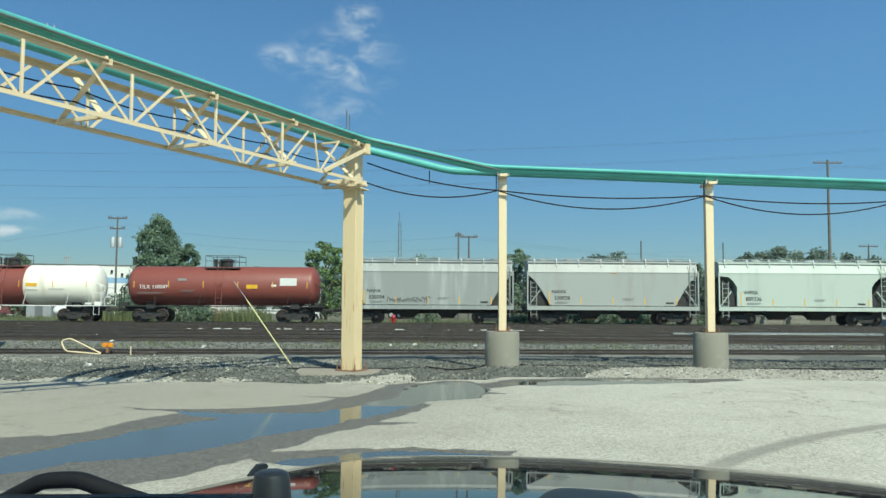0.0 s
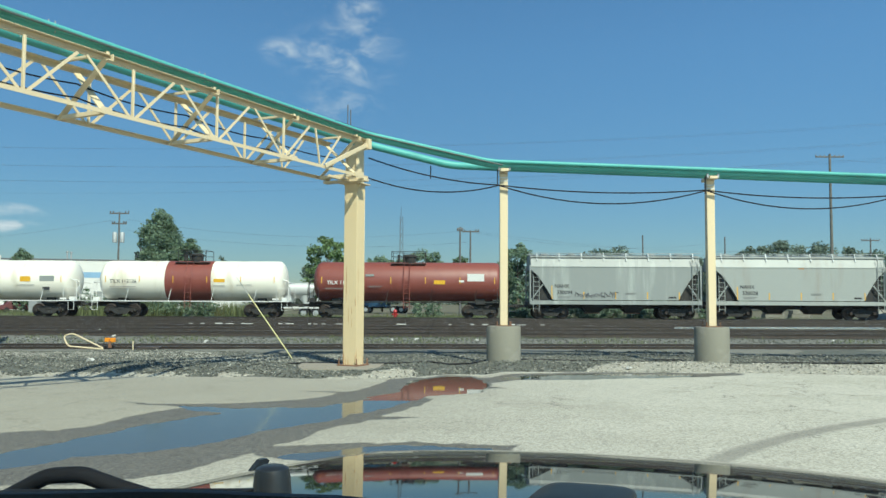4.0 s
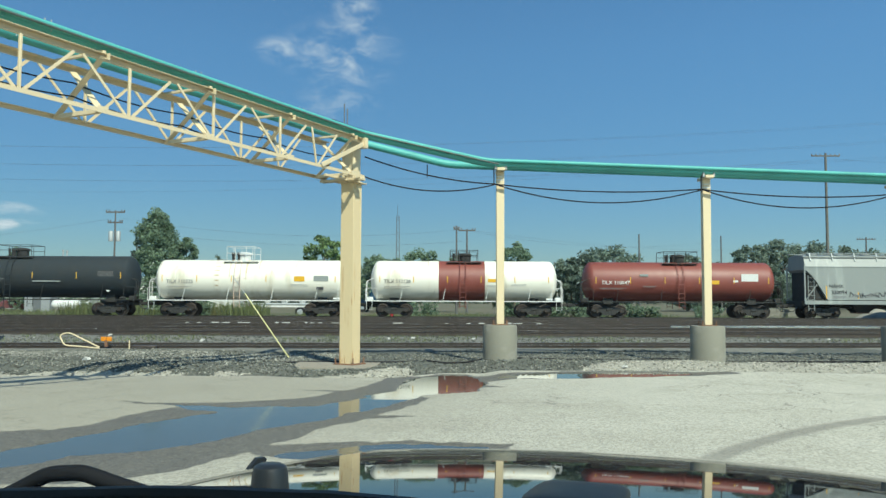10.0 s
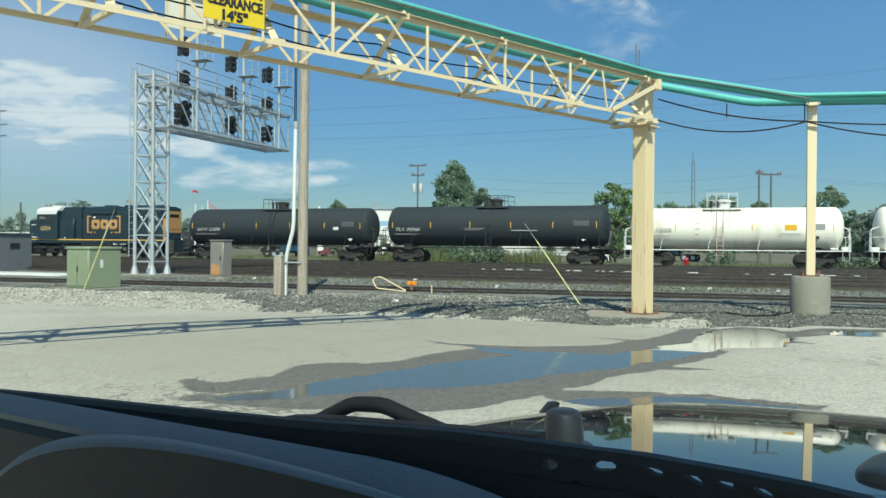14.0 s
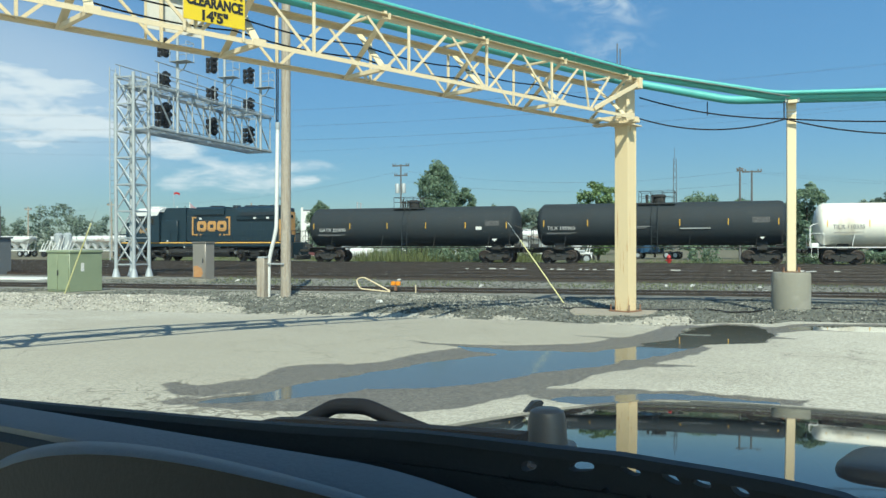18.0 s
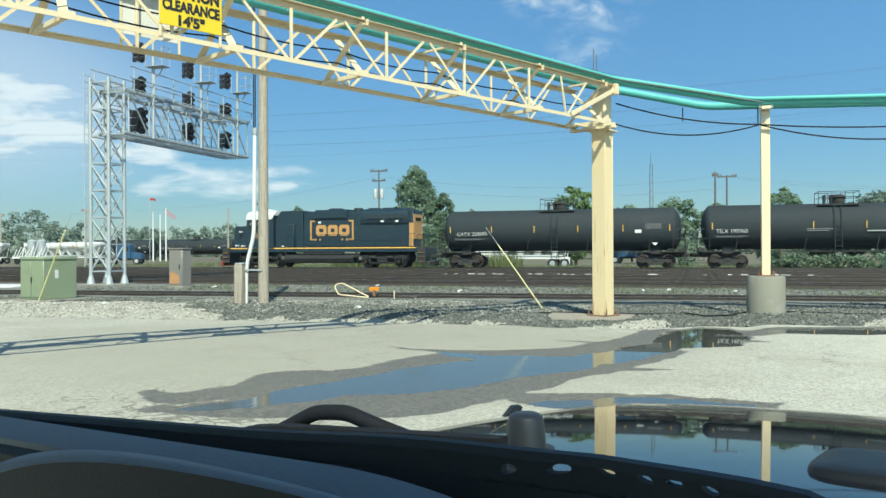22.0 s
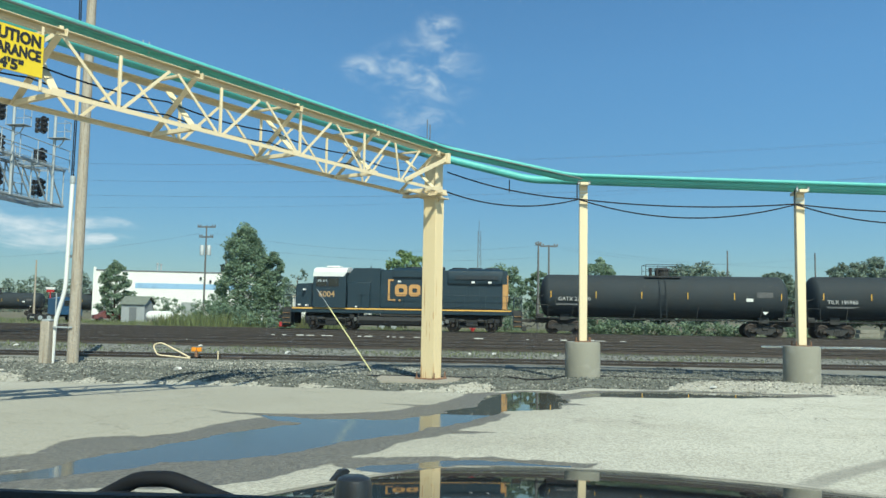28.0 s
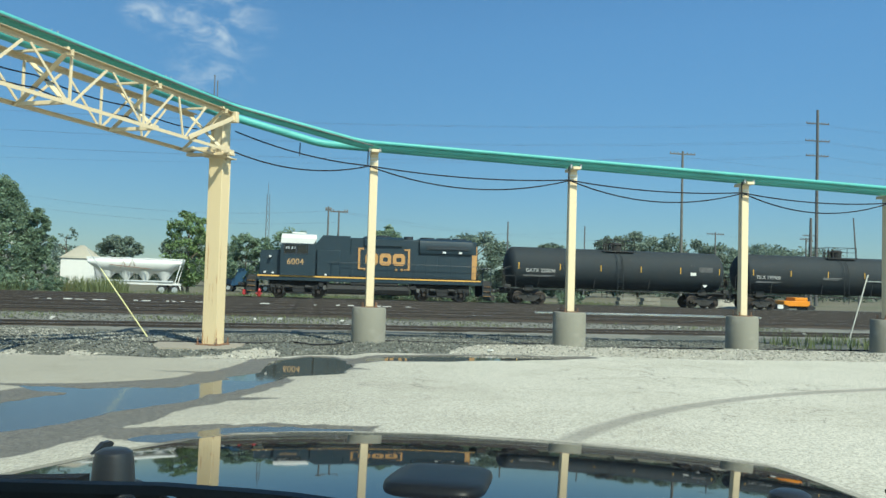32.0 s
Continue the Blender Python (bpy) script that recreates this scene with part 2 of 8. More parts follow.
ruffled.inputs["From Min"].default_value, ruffled.inputs["From Max"].default_value = 12.5, 15.0     # the open water is ruffled
ruffled.inputs["To Min"].default_value, ruffled.inputs["To Max"].default_value = 0.09, 0.015
wk_.new(ruffled.outputs[0], WATER.node_tree.nodes["Principled BSDF"].inputs["Roughness"])
WATER.node_tree.nodes["Principled BSDF"].inputs["IOR"].default_value = 1.33


# ---------------------------------------------------------------- mesh helpers
class Geo:
    """Gathers faces of one mesh."""

    def __init__(self):
        self.v, self.f, self.mi = [], [], []

    def add(self, verts, faces, mi=0):
        o = len(self.v)
        self.v += [tuple(p) for p in verts]
        self.f += [tuple(i + o for i in q) for q in faces]
        self.mi += [mi] * len(faces)
        return self

    def box(self, x0, x1, y0, y1, z0, z1, c=0.0, m=None, mi=0):
        """A box, with chamfered edges when c is given, turned by the matrix m."""
        if c <= 0:
            vs = [(x, y, z) for x in (x0, x1) for y in (y0, y1) for z in (z0, z1)]
            fs = [(0, 1, 3, 2), (4, 6, 7, 5), (0, 4, 5, 1), (2, 3, 7, 6), (0, 2, 6, 4), (1, 5, 7, 3)]
        else:
            vs, fs, ix = [], [], {}
            lo, hi = (x0, y0, z0), (x1, y1, z1)
            for s in [(a, b, d) for a in (0, 1) for b in (0, 1) for d in (0, 1)]:
                for ax in range(3):
                    p = [(hi if s[i] else lo)[i] + (0 if i == ax else (-c if s[i] else c)) for i in range(3)]
                    ix[s, ax] = len(vs)
                    vs.append(p)
            for ax in range(3):
                o1, o2 = [(1, 2), (2, 0), (0, 1)][ax]
                for s in (0, 1):
                    q = []
                    for a, b in ((0, 0), (1, 0), (1, 1), (0, 1)):
                        t = [0, 0, 0]
                        t[ax], t[o1], t[o2] = s, a, b
                        q.append(ix[tuple(t), ax])
                    fs.append(tuple(q if s else q[::-1]))
                for a in (0, 1):
                    for b in (0, 1):
                        t0, t1 = [0, 0, 0], [0, 0, 0]
                        t0[ax], t1[ax] = 0, 1
                        t0[o1] = t1[o1] = a
                        t0[o2] = t1[o2] = b
                        t0, t1 = tuple(t0), tuple(t1)
                        q = (ix[t0, o1], ix[t1, o1], ix[t1, o2], ix[t0, o2])
                        fs.append(q if a == b else q[::-1])
            for s in [(a, b, d) for a in (0, 1) for b in (0, 1) for d in (0, 1)]:
                q = (ix[s, 0], ix[s, 1], ix[s, 2])
                fs.append(q if sum(s) % 2 else q[::-1])
        if m is not None:
            vs = [m @ Vector(p) for p in vs]
        return self.add(vs, fs, mi)

    def rod(self, p, q, r, seg=8, r2=None, mi=0):
        """A round bar from p to q."""
        return self.tube([p, q], r, seg, mi, r2)

    def bar(self, p, q, w, h, c=0.0, mi=0):
        """A flat bar from p to q, w wide across and h high."""
        p, q = Vector(p), Vector(q)
        d = q - p
        x = d.normalized()
        up = Vector((0, 0, 1)) if abs(x.z) < 0.95 else Vector((1, 0, 0))
        y = up.cross(x).normalized()
        m = Matrix((x, y, x.cross(y))).transposed().to_4x4()
        m.translation = p
        return self.box(0, d.length, -w / 2, w / 2, -h / 2, h / 2, c, m, mi)

    def tube(self, pts, r, seg=8, mi=0, r2=None):
        pts = [Vector(p) for p in pts]
        vs, n = [], len(pts)
        side = None
        for i, p in enumerate(pts):
            d = (pts[min(i + 1, n - 1)] - pts[max(i - 1, 0)]).normalized()
            if side is None:
                side = d.cross(Vector((0, 0, 1)) if abs(d.z) < 0.9 else Vector((1, 0, 0))).normalized()
            side = (side - d * side.dot(d)).normalized()
            up = side.cross(d)
            rr = r if r2 is None else r + (r2 - r) * i / (n - 1)
            for k in range(seg):
                a = 2 * math.pi * k / seg
                vs.append(p + (side * math.cos(a) + up * math.sin(a)) * rr)
        fs = [(i * seg + k, i * seg + (k + 1) % seg, (i + 1) * seg + (k + 1) % seg, (i + 1) * seg + k)
              for i in range(n - 1) for k in range(seg)]
        fs += [tuple(range(seg))[::-1], tuple((n - 1) * seg + k for k in range(seg))]
        return self.add(vs, fs, mi)

    def lathe(self, profile, axis="z", seg=20, at=(0, 0, 0), mi=None):
        """Turns a profile of (along, radius) about an axis."""
        vs, fs, mis = [], [], []
        for a, r in profile:
            for k in range(seg):
                t = 2 * math.pi * k / seg
                c, s = r * math.cos(t), r * math.sin(t)
                p = {"z": (c, s, a), "x": (a, c, s), "y": (s, a, c)}[axis]
                vs.append((p[0] + at[0], p[1] + at[1], p[2] + at[2]))
        for i in range(len(profile) - 1):
            for k in range(seg):
                fs.append((i * seg + k, i * seg + (k + 1) % seg, (i + 1) * seg + (k + 1) % seg, (i + 1) * seg + k))
                mis.append(mi[i] if mi else 0)
        fs += [tuple(range(seg))[::-1], tuple((len(profile) - 1) * seg + k for k in range(seg))]
        mis += [mis[0], mis[-1]]
        o = len(self.v)
        self.v += vs
        self.f += [tuple(j + o for j in q) for q in fs]
        self.mi += mis
        return self

    def prism(self, outline, y0, y1, axis="y", mi=0):
        """An outline of (x, z) given depth from y0 to y1 (axis x: outline of (y, z), depth along x; axis z: outline of (x, y))."""
        n = len(outline)
        put = {"y": lambda a, b, d: (a, d, b), "x": lambda a, b, d: (d, a, b), "z": lambda a, b, d: (a, b, d)}[axis]
        vs = [put(a, b, d) for d in (y0, y1) for a, b in outline]
        fs = [(i, (i + 1) % n, n + (i + 1) % n, n + i) for i in range(n)] + [tuple(range(n))[::-1], tuple(range(n, 2 * n))]
        return self.add(vs, fs, mi)

    def mesh(self, name, mats, smooth=True, angle=40):
        me = bpy.data.meshes.new(name)
        me.from_pydata(self.v, [], self.f)
        for x in (mats if isinstance(mats, (list, tuple)) else [mats]):
            me.materials.append(x)
        if any(self.mi):
            me.polygons.foreach_set("material_index", self.mi)
        b = bmesh.new()
        b.from_mesh(me)
        bmesh.ops.recalc_face_normals(b, faces=b.faces)
        b.to_mesh(me)
        b.free()
        if smooth:
            me.shade_smooth()
            me.set_sharp_from_angle(angle=radians(angle))
        me.update()
        return me


def part(name, geo, material, parent=None, label="", at=None):
    me = geo if isinstance(geo, bpy.types.Mesh) else geo.mesh(name, material)
    ob = new(name, me)
    if parent is not None:
        ob.parent = parent
    if at is not None:
        ob.matrix_basis = at
    return tagged(ob, label) if label else ob


def thing(name, label, category, group="", at=None, kind=""):
    ob = new(name)
    if at is not None:
        ob.matrix_basis = at
    return tagged(ob, label, category, group, kind)


def text_mesh(words, size, material, depth=0.004, bold=0.0, squeeze=1.0):
    cu = bpy.data.curves.new("lettering", "FONT")
    cu.body, cu.size, cu.align_x, cu.align_y = words, size, "CENTER", "CENTER"
    cu.extrude, cu.offset, cu.resolution_u = depth, bold, 3
    ob = bpy.data.objects.new("lettering", cu)
    scene.collection.objects.link(ob)
    bpy.context.view_layer.update()
    me = bpy.data.meshes.new_from_object(ob.evaluated_get(bpy.context.evaluated_depsgraph_get()))
    bpy.data.objects.remove(ob)
    bpy.data.curves.remove(cu)
    me.transform(Matrix.Diagonal((squeeze, 1, 1, 1)))
    me.materials.clear()
    me.materials.append(material)
    return me


def fbm(x, y, s, o=4):
    return noise.fractal(Vector((x / s, y / s, 3.7)), 1.0, 2.0, o)


def sag(p, q, drop, n=14):
    p, q = Vector(p), Vector(q)
    return [p.lerp(q, i / n) - Vector((0, 0, 4 * drop * (i / n) * (1 - i / n))) for i in range(n + 1)]


# ---------------------------------------------------------------- ground
def ease(u):
    u = min(1.0, max(0.0, u))
    return u * u * (3 - 2 * u)


def fall_rate(x):
    return 0.020 - 0.012 * ease((x - 0.9) / 0.6) - 0.004 * ease((x - 5.5) / 4.0)


FALL_FROM = 13.3


def swale(x, y):
    """The paving falls away towards a gutter along the gravel."""
    return fall_rate(x) * max(0.0, y - FALL_FROM)


def paving_edge(x):
    west = 17.55 + 0.06 * x + (0.05 * (x + 8) if x < -8 else 0) + 0.85
    middle = 17.65 + 1.50 * ease((x + 1.3) / 1.6) + 0.45 * math.exp(-((x + 4.2) / 0.9) ** 2)
    east = 17.75 + 0.06 * x
    a, b = ease((x + 5.6) / 2.0), ease((x - 6.0) / 4.0)
    return west * (1 - a) + a * (middle * (1 - b) + east * b) + 0.18 * fbm(x, 1.3, 2.6, 3)


# shallow runs in the paving: knots of (x, y, half width); the pools hold water, the damp runs stay wet
POOLS = [[(-5.0, 7.38, 0.14), (-4.45, 7.9, 0.27), (-4.12, 8.75, 0.52), (-3.66, 9.25, 0.74), (-3.22, 9.75, 0.78), (-3.0, 10.5, 0.88), (-2.68, 11.1, 0.86), (-2.1, 11.6, 0.74)],
         [(-3.95, 12.45, 0.10), (-3.4, 12.2, 0.22), (-2.7, 11.85, 0.46), (-2.2, 11.85, 0.58), (-1.55, 12.15, 0.50), (-1.05, 12.95, 0.46), (-0.69, 14.02, 0.43), (-0.10, 14.89, 0.70), (0.05, 16.16, 0.86),
          (0.11, 17.46, 0.71), (0.27, 18.40, 0.44)],
         [(1.55, 17.55, 0.40), (2.66, 17.95, 0.80), (4.05, 18.25, 0.85), (5.0, 18.45, 0.55), (5.9, 18.6, 0.2)],
         [(-1.45, 8.6, 0.28), (-0.5, 8.9, 0.42), (0.28, 8.88, 0.33)]]
DAMP = [[(-6.05, 8.05, 0.2), (-5.4, 7.75, 0.4), (-4.9, 8.5, 0.5), (-5.0, 9.55, 0.58), (-4.5, 9.45, 0.55), (-3.95, 10.5, 0.50), (-3.75, 11.5, 0.45), (-3.6, 12.0, 0.4)],
        [(-5.15, 12.95, 0.05), (-4.2, 12.5, 0.16), (-2.9, 12.5, 0.46), (-2.0, 12.75, 0.60), (-1.40, 13.78, 0.57), (-0.97, 15.40, 0.52), (-0.42, 17.07, 0.86)],
        [(-2.60, 14.77, 0.08), (-1.72, 14.52, 0.21)],
        [(-5.2, 7.2, 0.25), (-4.0, 7.5, 0.55), (-3.0, 8.15, 0.78), (-2.42, 9.2, 0.55), (-1.95, 10.2, 0.5), (-1.4, 11.2, 0.48), (-0.9, 12.1, 0.38), (-0.5, 13.2, 0.34)],
        [(-1.4, 11.05, 0.3), (-0.4, 11.28, 0.08)],
        [(-1.7, 8.8, 0.45), (-0.4, 9.0, 0.48), (0.5, 9.0, 0.36), (0.75, 9.3, 0.12)],
        [(0.52, 15.77, 0.48), (1.18, 15.40, 0.09)],
        [(-0.32, 17.20, 0.91), (1.47, 17.6, 0.75), (3.18, 18.1, 0.98), (6.51, 18.65, 0.42)]]
WATER_LEVEL = -0.022


def run_depth(runs, wx, wy, deep):
    """How far the paving lies low at a place: 0 outside the runs, deep inside them."""
    low = 0.0
    for knots in runs:
        for (ax, ay, ra), (bx, by, rb) in zip(knots, knots[1:]):
            dx, dy = bx - ax, by - ay
            t = min(1, max(0, ((wx - ax) * dx + (wy - ay) * dy) / (dx * dx + dy * dy)))
            d = ra + (rb - ra) * t + 0.06 - math.hypot(wx - ax - t * dx, wy - ay - t * dy)
            if d > 0:
                low = max(low, deep * ease(d / 0.2))
    return low


def paving_height(x, y):
    z = 0.003 * fbm(x, y, 3.0, 3) + 0.0015 * fbm(x + 9, y, 0.35, 3)
    wx = x + 0.13 * fbm(x, y, 0.8, 4) + 0.05 * fbm(x + 5, y, 0.25, 3)
    wy = y + 0.17 * fbm(x + 31, y + 7, 0.9, 4) + 0.07 * fbm(x + 3, y + 2, 0.25, 3)
    return z - max(run_depth(POOLS, wx, wy, 0.06), run_depth(DAMP, wx, wy, 0.0145)) - swale(x, y)


def steps(stops):
    """Coordinates with given spacing between stops."""
    out = []
    for (a, d), (b, _) in zip(stops, stops[1:]):
        n = max(1, round((b - a) / d))
        out += [a + (b - a) * i / n for i in range(n)]
    return out + [stops[-1][0]]


PAVING = mat("sun_bleached_asphalt", (0.379, 0.360, 0.300), 0.9, var=0.3, scale=0.45, bump=0.7, bscale=38, col2=(0.338, 0.319, 0.262), patch=0.42)


def finish_paving():
    """Dark wet asphalt where the paving lies low, cracks, and a curved tyre mark."""
    n, k = PAVING.node_tree.nodes, PAVING.node_tree.links
    b = n["Principled BSDF"]
    col = b.inputs["Base Color"].links[0].from_socket
    rough = b.inputs["Roughness"].links[0].from_socket
    geo = n.new("ShaderNodeNewGeometry")
    sep = n.new("ShaderNodeSeparateXYZ")
    k.new(geo.outputs["Position"], sep.inputs[0])
    speck = n.new("ShaderNodeTexVoronoi")
    speck.inputs["Scale"].default_value = 42
    k.new(geo.outputs["Position"], speck.inputs["Vector"])
    sr = n.new("ShaderNodeMapRange")
    sr.inputs["To Min"].default_value, sr.inputs["To Max"].default_value = 0.62, 1.34
    k.new(speck.outputs["Color"], sr.inputs["Value"])
    hs = n.new("ShaderNodeHueSaturation")
    k.new(col, hs.inputs["Color"])
    k.new(sr.outputs[0], hs.inputs["Value"])
    col = hs.outputs["Color"]
    crack = n.new("ShaderNodeTexVoronoi")
    crack.feature = "DISTANCE_TO_EDGE"
    crack.inputs["Scale"].default_value = 0.75
    warp = n.new("ShaderNodeTexNoise")
    warp.inputs["Scale"].default_value, warp.inputs["Detail"].default_value = 2.5, 5
    k.new(geo.outputs["Position"], warp.inputs["Vector"])
    wv = n.new("ShaderNodeVectorMath")
    wv.operation = "MULTIPLY_ADD"
    k.new(warp.outputs["Color"], wv.inputs[0])
    wv.inputs[1].default_value = (0.9, 0.9, 0)
    k.new(geo.outputs["Position"], wv.inputs[2])
    k.new(wv.outputs[0], crack.inputs["Vector"])
    zone = n.new("ShaderNodeTexNoise")
    zone.inputs["Scale"].default_value = 0.22
    k.new(geo.outputs["Position"], zone.inputs["Vector"])
    width = n.new("ShaderNodeMapRange")
    width.inputs["From Min"].default_value, width.inputs["From Max"].default_value = 0.46, 0.62
    width.inputs["To Min"].default_value, width.inputs["To Max"].default_value = 0.0, 0.012
    k.new(zone.outputs["Fac"], width.inputs["Value"])
    line = n.new("ShaderNodeMath")
    line.operation = "LESS_THAN"
    k.new(crack.outputs["Distance"], line.inputs[0])
    k.new(width.outputs[0], line.inputs[1])
    cm = n.new("ShaderNodeMix")
    cm.data_type = "RGBA"
    half = n.new("ShaderNodeMath")
    half.operation = "MULTIPLY"
    k.new(line.outputs[0], half.inputs[0])
    half.inputs[1].default_value = 0.6
    k.new(half.outputs[0], cm.inputs["Factor"])
    k.new(col, cm.inputs[6])
    cm.inputs[7].default_value = (0.07, 0.065, 0.055, 1)
    col = cm.outputs[2]
    # the paving colour grows paler to the east
    east_gain = n.new("ShaderNodeMapRange")
    east_gain.interpolation_type = "SMOOTHSTEP"
    east_gain.inputs["From Min"].default_value, east_gain.inputs["From Max"].default_value = -2.0, 7.0
    east_gain.inputs["To Min"].default_value, east_gain.inputs["To Max"].default_value = 1.0, 1.22
    k.new(sep.outputs["X"], east_gain.inputs["Value"])
    paler = n.new("ShaderNodeHueSaturation")
    k.new(col, paler.inputs["Color"])
    k.new(east_gain.outputs[0], paler.inputs["Value"])
    col = paler.outputs["Color"]
    # close crazing where the paving has broken up
    craze = n.new("ShaderNodeTexVoronoi")
    craze.feature = "DISTANCE_TO_EDGE"
    craze.inputs["Scale"].default_value = 2.6
    k.new(wv.outputs[0], craze.inputs["Vector"])
    broken = n.new("ShaderNodeVectorMath")
    broken.operation = "DISTANCE"
    k.new(geo.outputs["Position"], broken.inputs[0])
    broken.inputs[1].default_value = (-4.9, 6.9, 0)
    gap = n.new("ShaderNodeMapRange")
    gap.inputs["From Min"].default_value, gap.inputs["From Max"].default_value = 2.3, 0.6
    gap.inputs["To Min"].default_value, gap.inputs["To Max"].default_value = 0.0, 0.045
    k.new(broken.outputs["Value"], gap.inputs["Value"])
    crazed = n.new("ShaderNodeMath")
    crazed.operation = "LESS_THAN"
    k.new(craze.outputs["Distance"], crazed.inputs[0])
    k.new(gap.outputs[0], crazed.inputs[1])
    fainter = n.new("ShaderNodeMath")
    fainter.operation = "MULTIPLY"
    k.new(crazed.outputs[0], fainter.inputs[0])
    fainter.inputs[1].default_value = 0.75
    zm = n.new("ShaderNodeMix")
    zm.data_type = "RGBA"
    k.new(fainter.outputs[0], zm.inputs["Factor"])
    k.new(col, zm.inputs[6])
    zm.inputs[7].default_value = (0.09, 0.08, 0.06, 1)
    col = zm.outputs[2]
    # a drying stain round the puddles
    damp = n.new("ShaderNodeVectorMath")
    damp.operation = "DISTANCE"
    k.new(wv.outputs[0], damp.inputs[0])
    damp.inputs[1].default_value = (-5.5, 13.5, 0)
    dm = n.new("ShaderNodeMapRange")
    dm.interpolation_type = "SMOOTHSTEP"
    dm.inputs["From Min"].default_value, dm.inputs["From Max"].default_value = 8.0, 3.5
    dm.inputs["To Max"].default_value = 0.64
    k.new(damp.outputs["Value"], dm.inputs["Value"])
    dx = n.new("ShaderNodeMix")
    dx.data_type = "RGBA"
    k.new(dm.outputs[0], dx.inputs["Factor"])
    k.new(col, dx.inputs[6])
    dx.inputs[7].default_value = (0.265, 0.245, 0.19, 1)
    col = dx.outputs[2]
    # a curved tyre mark
    away = n.new("ShaderNodeVectorMath")
    away.operation = "DISTANCE"
    k.new(geo.outputs["Position"], away.inputs[0])
    away.inputs[1].default_value = (12.55, 0.66, 0)
    off = n.new("ShaderNodeMath")
    off.operation = "SUBTRACT"
    k.new(away.outputs["Value"], off.inputs[0])
    off.inputs[1].default_value = 12.47
    side = n.new("ShaderNodeMath")
    side.operation = "ABSOLUTE"
    k.new(off.outputs[0], side.inputs[0])
    mark = n.new("ShaderNodeMapRange")
    mark.interpolation_type = "SMOOTHSTEP"
    mark.inputs["From Min"].default_value, mark.inputs["From Max"].default_value = 0.20, 0.06
    k.new(side.outputs[0], mark.inputs["Value"])
    east = n.new("ShaderNodeMapRange")
    east.inputs["From Min"].default_value, east.inputs["From Max"].default_value = 1.2, 3.0
    k.new(sep.outputs["X"], east.inputs["Value"])
    worn = n.new("ShaderNodeMath")
    worn.operation = "MULTIPLY"
    k.new(mark.outputs[0], worn.inputs[0])
    k.new(east.outputs[0], worn.inputs[1])
    faint = n.new("ShaderNodeMath")
    faint.operation = "MULTIPLY"
    k.new(worn.outputs[0], faint.inputs[0])
    faint.inputs[1].default_value = 0.6
    tm = n.new("ShaderNodeMix")
    tm.data_type = "RGBA"
    k.new(faint.outputs[0], tm.inputs["Factor"])
    k.new(col, tm.inputs[6])
    tm.inputs[7].default_value = (0.15, 0.14, 0.12, 1)
    col = tm.outputs[2]
    low = n.new("ShaderNodeAttribute")
    low.attribute_name = "hollow"
    hollow = low.outputs["Fac"]
    wet = n.new("ShaderNodeMapRange")
    wet.interpolation_type = "SMOOTHSTEP"
    wet.inputs["From Min"].default_value, wet.inputs["From Max"].default_value = -0.0055, -0.0105
    k.new(hollow, wet.inputs["Value"])
    wm = n.new("ShaderNodeMix")
    wm.data_type = "RGBA"
    k.new(wet.outputs[0], wm.inputs["Factor"])
    k.new(col, wm.inputs[6])
    wetcol = n.new("ShaderNodeMix")
    wetcol.data_type = "RGBA"
    wetcol.inputs[6].default_value, wetcol.inputs[7].default_value = (0.062, 0.056, 0.045, 1), (0.215, 0.198, 0.160, 1)
    grit = n.new("ShaderNodeTexNoise")
    grit.inputs["Scale"].default_value, grit.inputs["Detail"].default_value, grit.inputs["Roughness"].default_value = 34, 6, 0.8
    k.new(geo.outputs["Position"], grit.inputs["Vector"])
    gr = n.new("ShaderNodeMapRange")
    gr.inputs["From Min"].default_value, gr.inputs["From Max"].default_value = 0.50, 1.02
    mixed = n.new("ShaderNodeMath")
    mixed.operation = "MULTIPLY_ADD"
    k.new(speck.outputs["Color"], mixed.inputs[0])
    mixed.inputs[1].default_value = 0.45
    k.new(grit.outputs["Fac"], mixed.inputs[2])
    k.new(mixed.outputs[0], gr.inputs["Value"])
    k.new(gr.outputs[0], wetcol.inputs["Factor"])
    k.new(wetcol.outputs[2], wm.inputs[7])
    k.new(wm.outputs[2], b.inputs["Base Color"])
    rm = n.new("ShaderNodeMix")
    k.new(wet.outputs[0], rm.inputs["Factor"])
    k.new(rough, rm.inputs[2])
    rm.inputs[3].default_value = 0.55
    k.new(rm.outputs[0], b.inputs["Roughness"])


finish_paving()


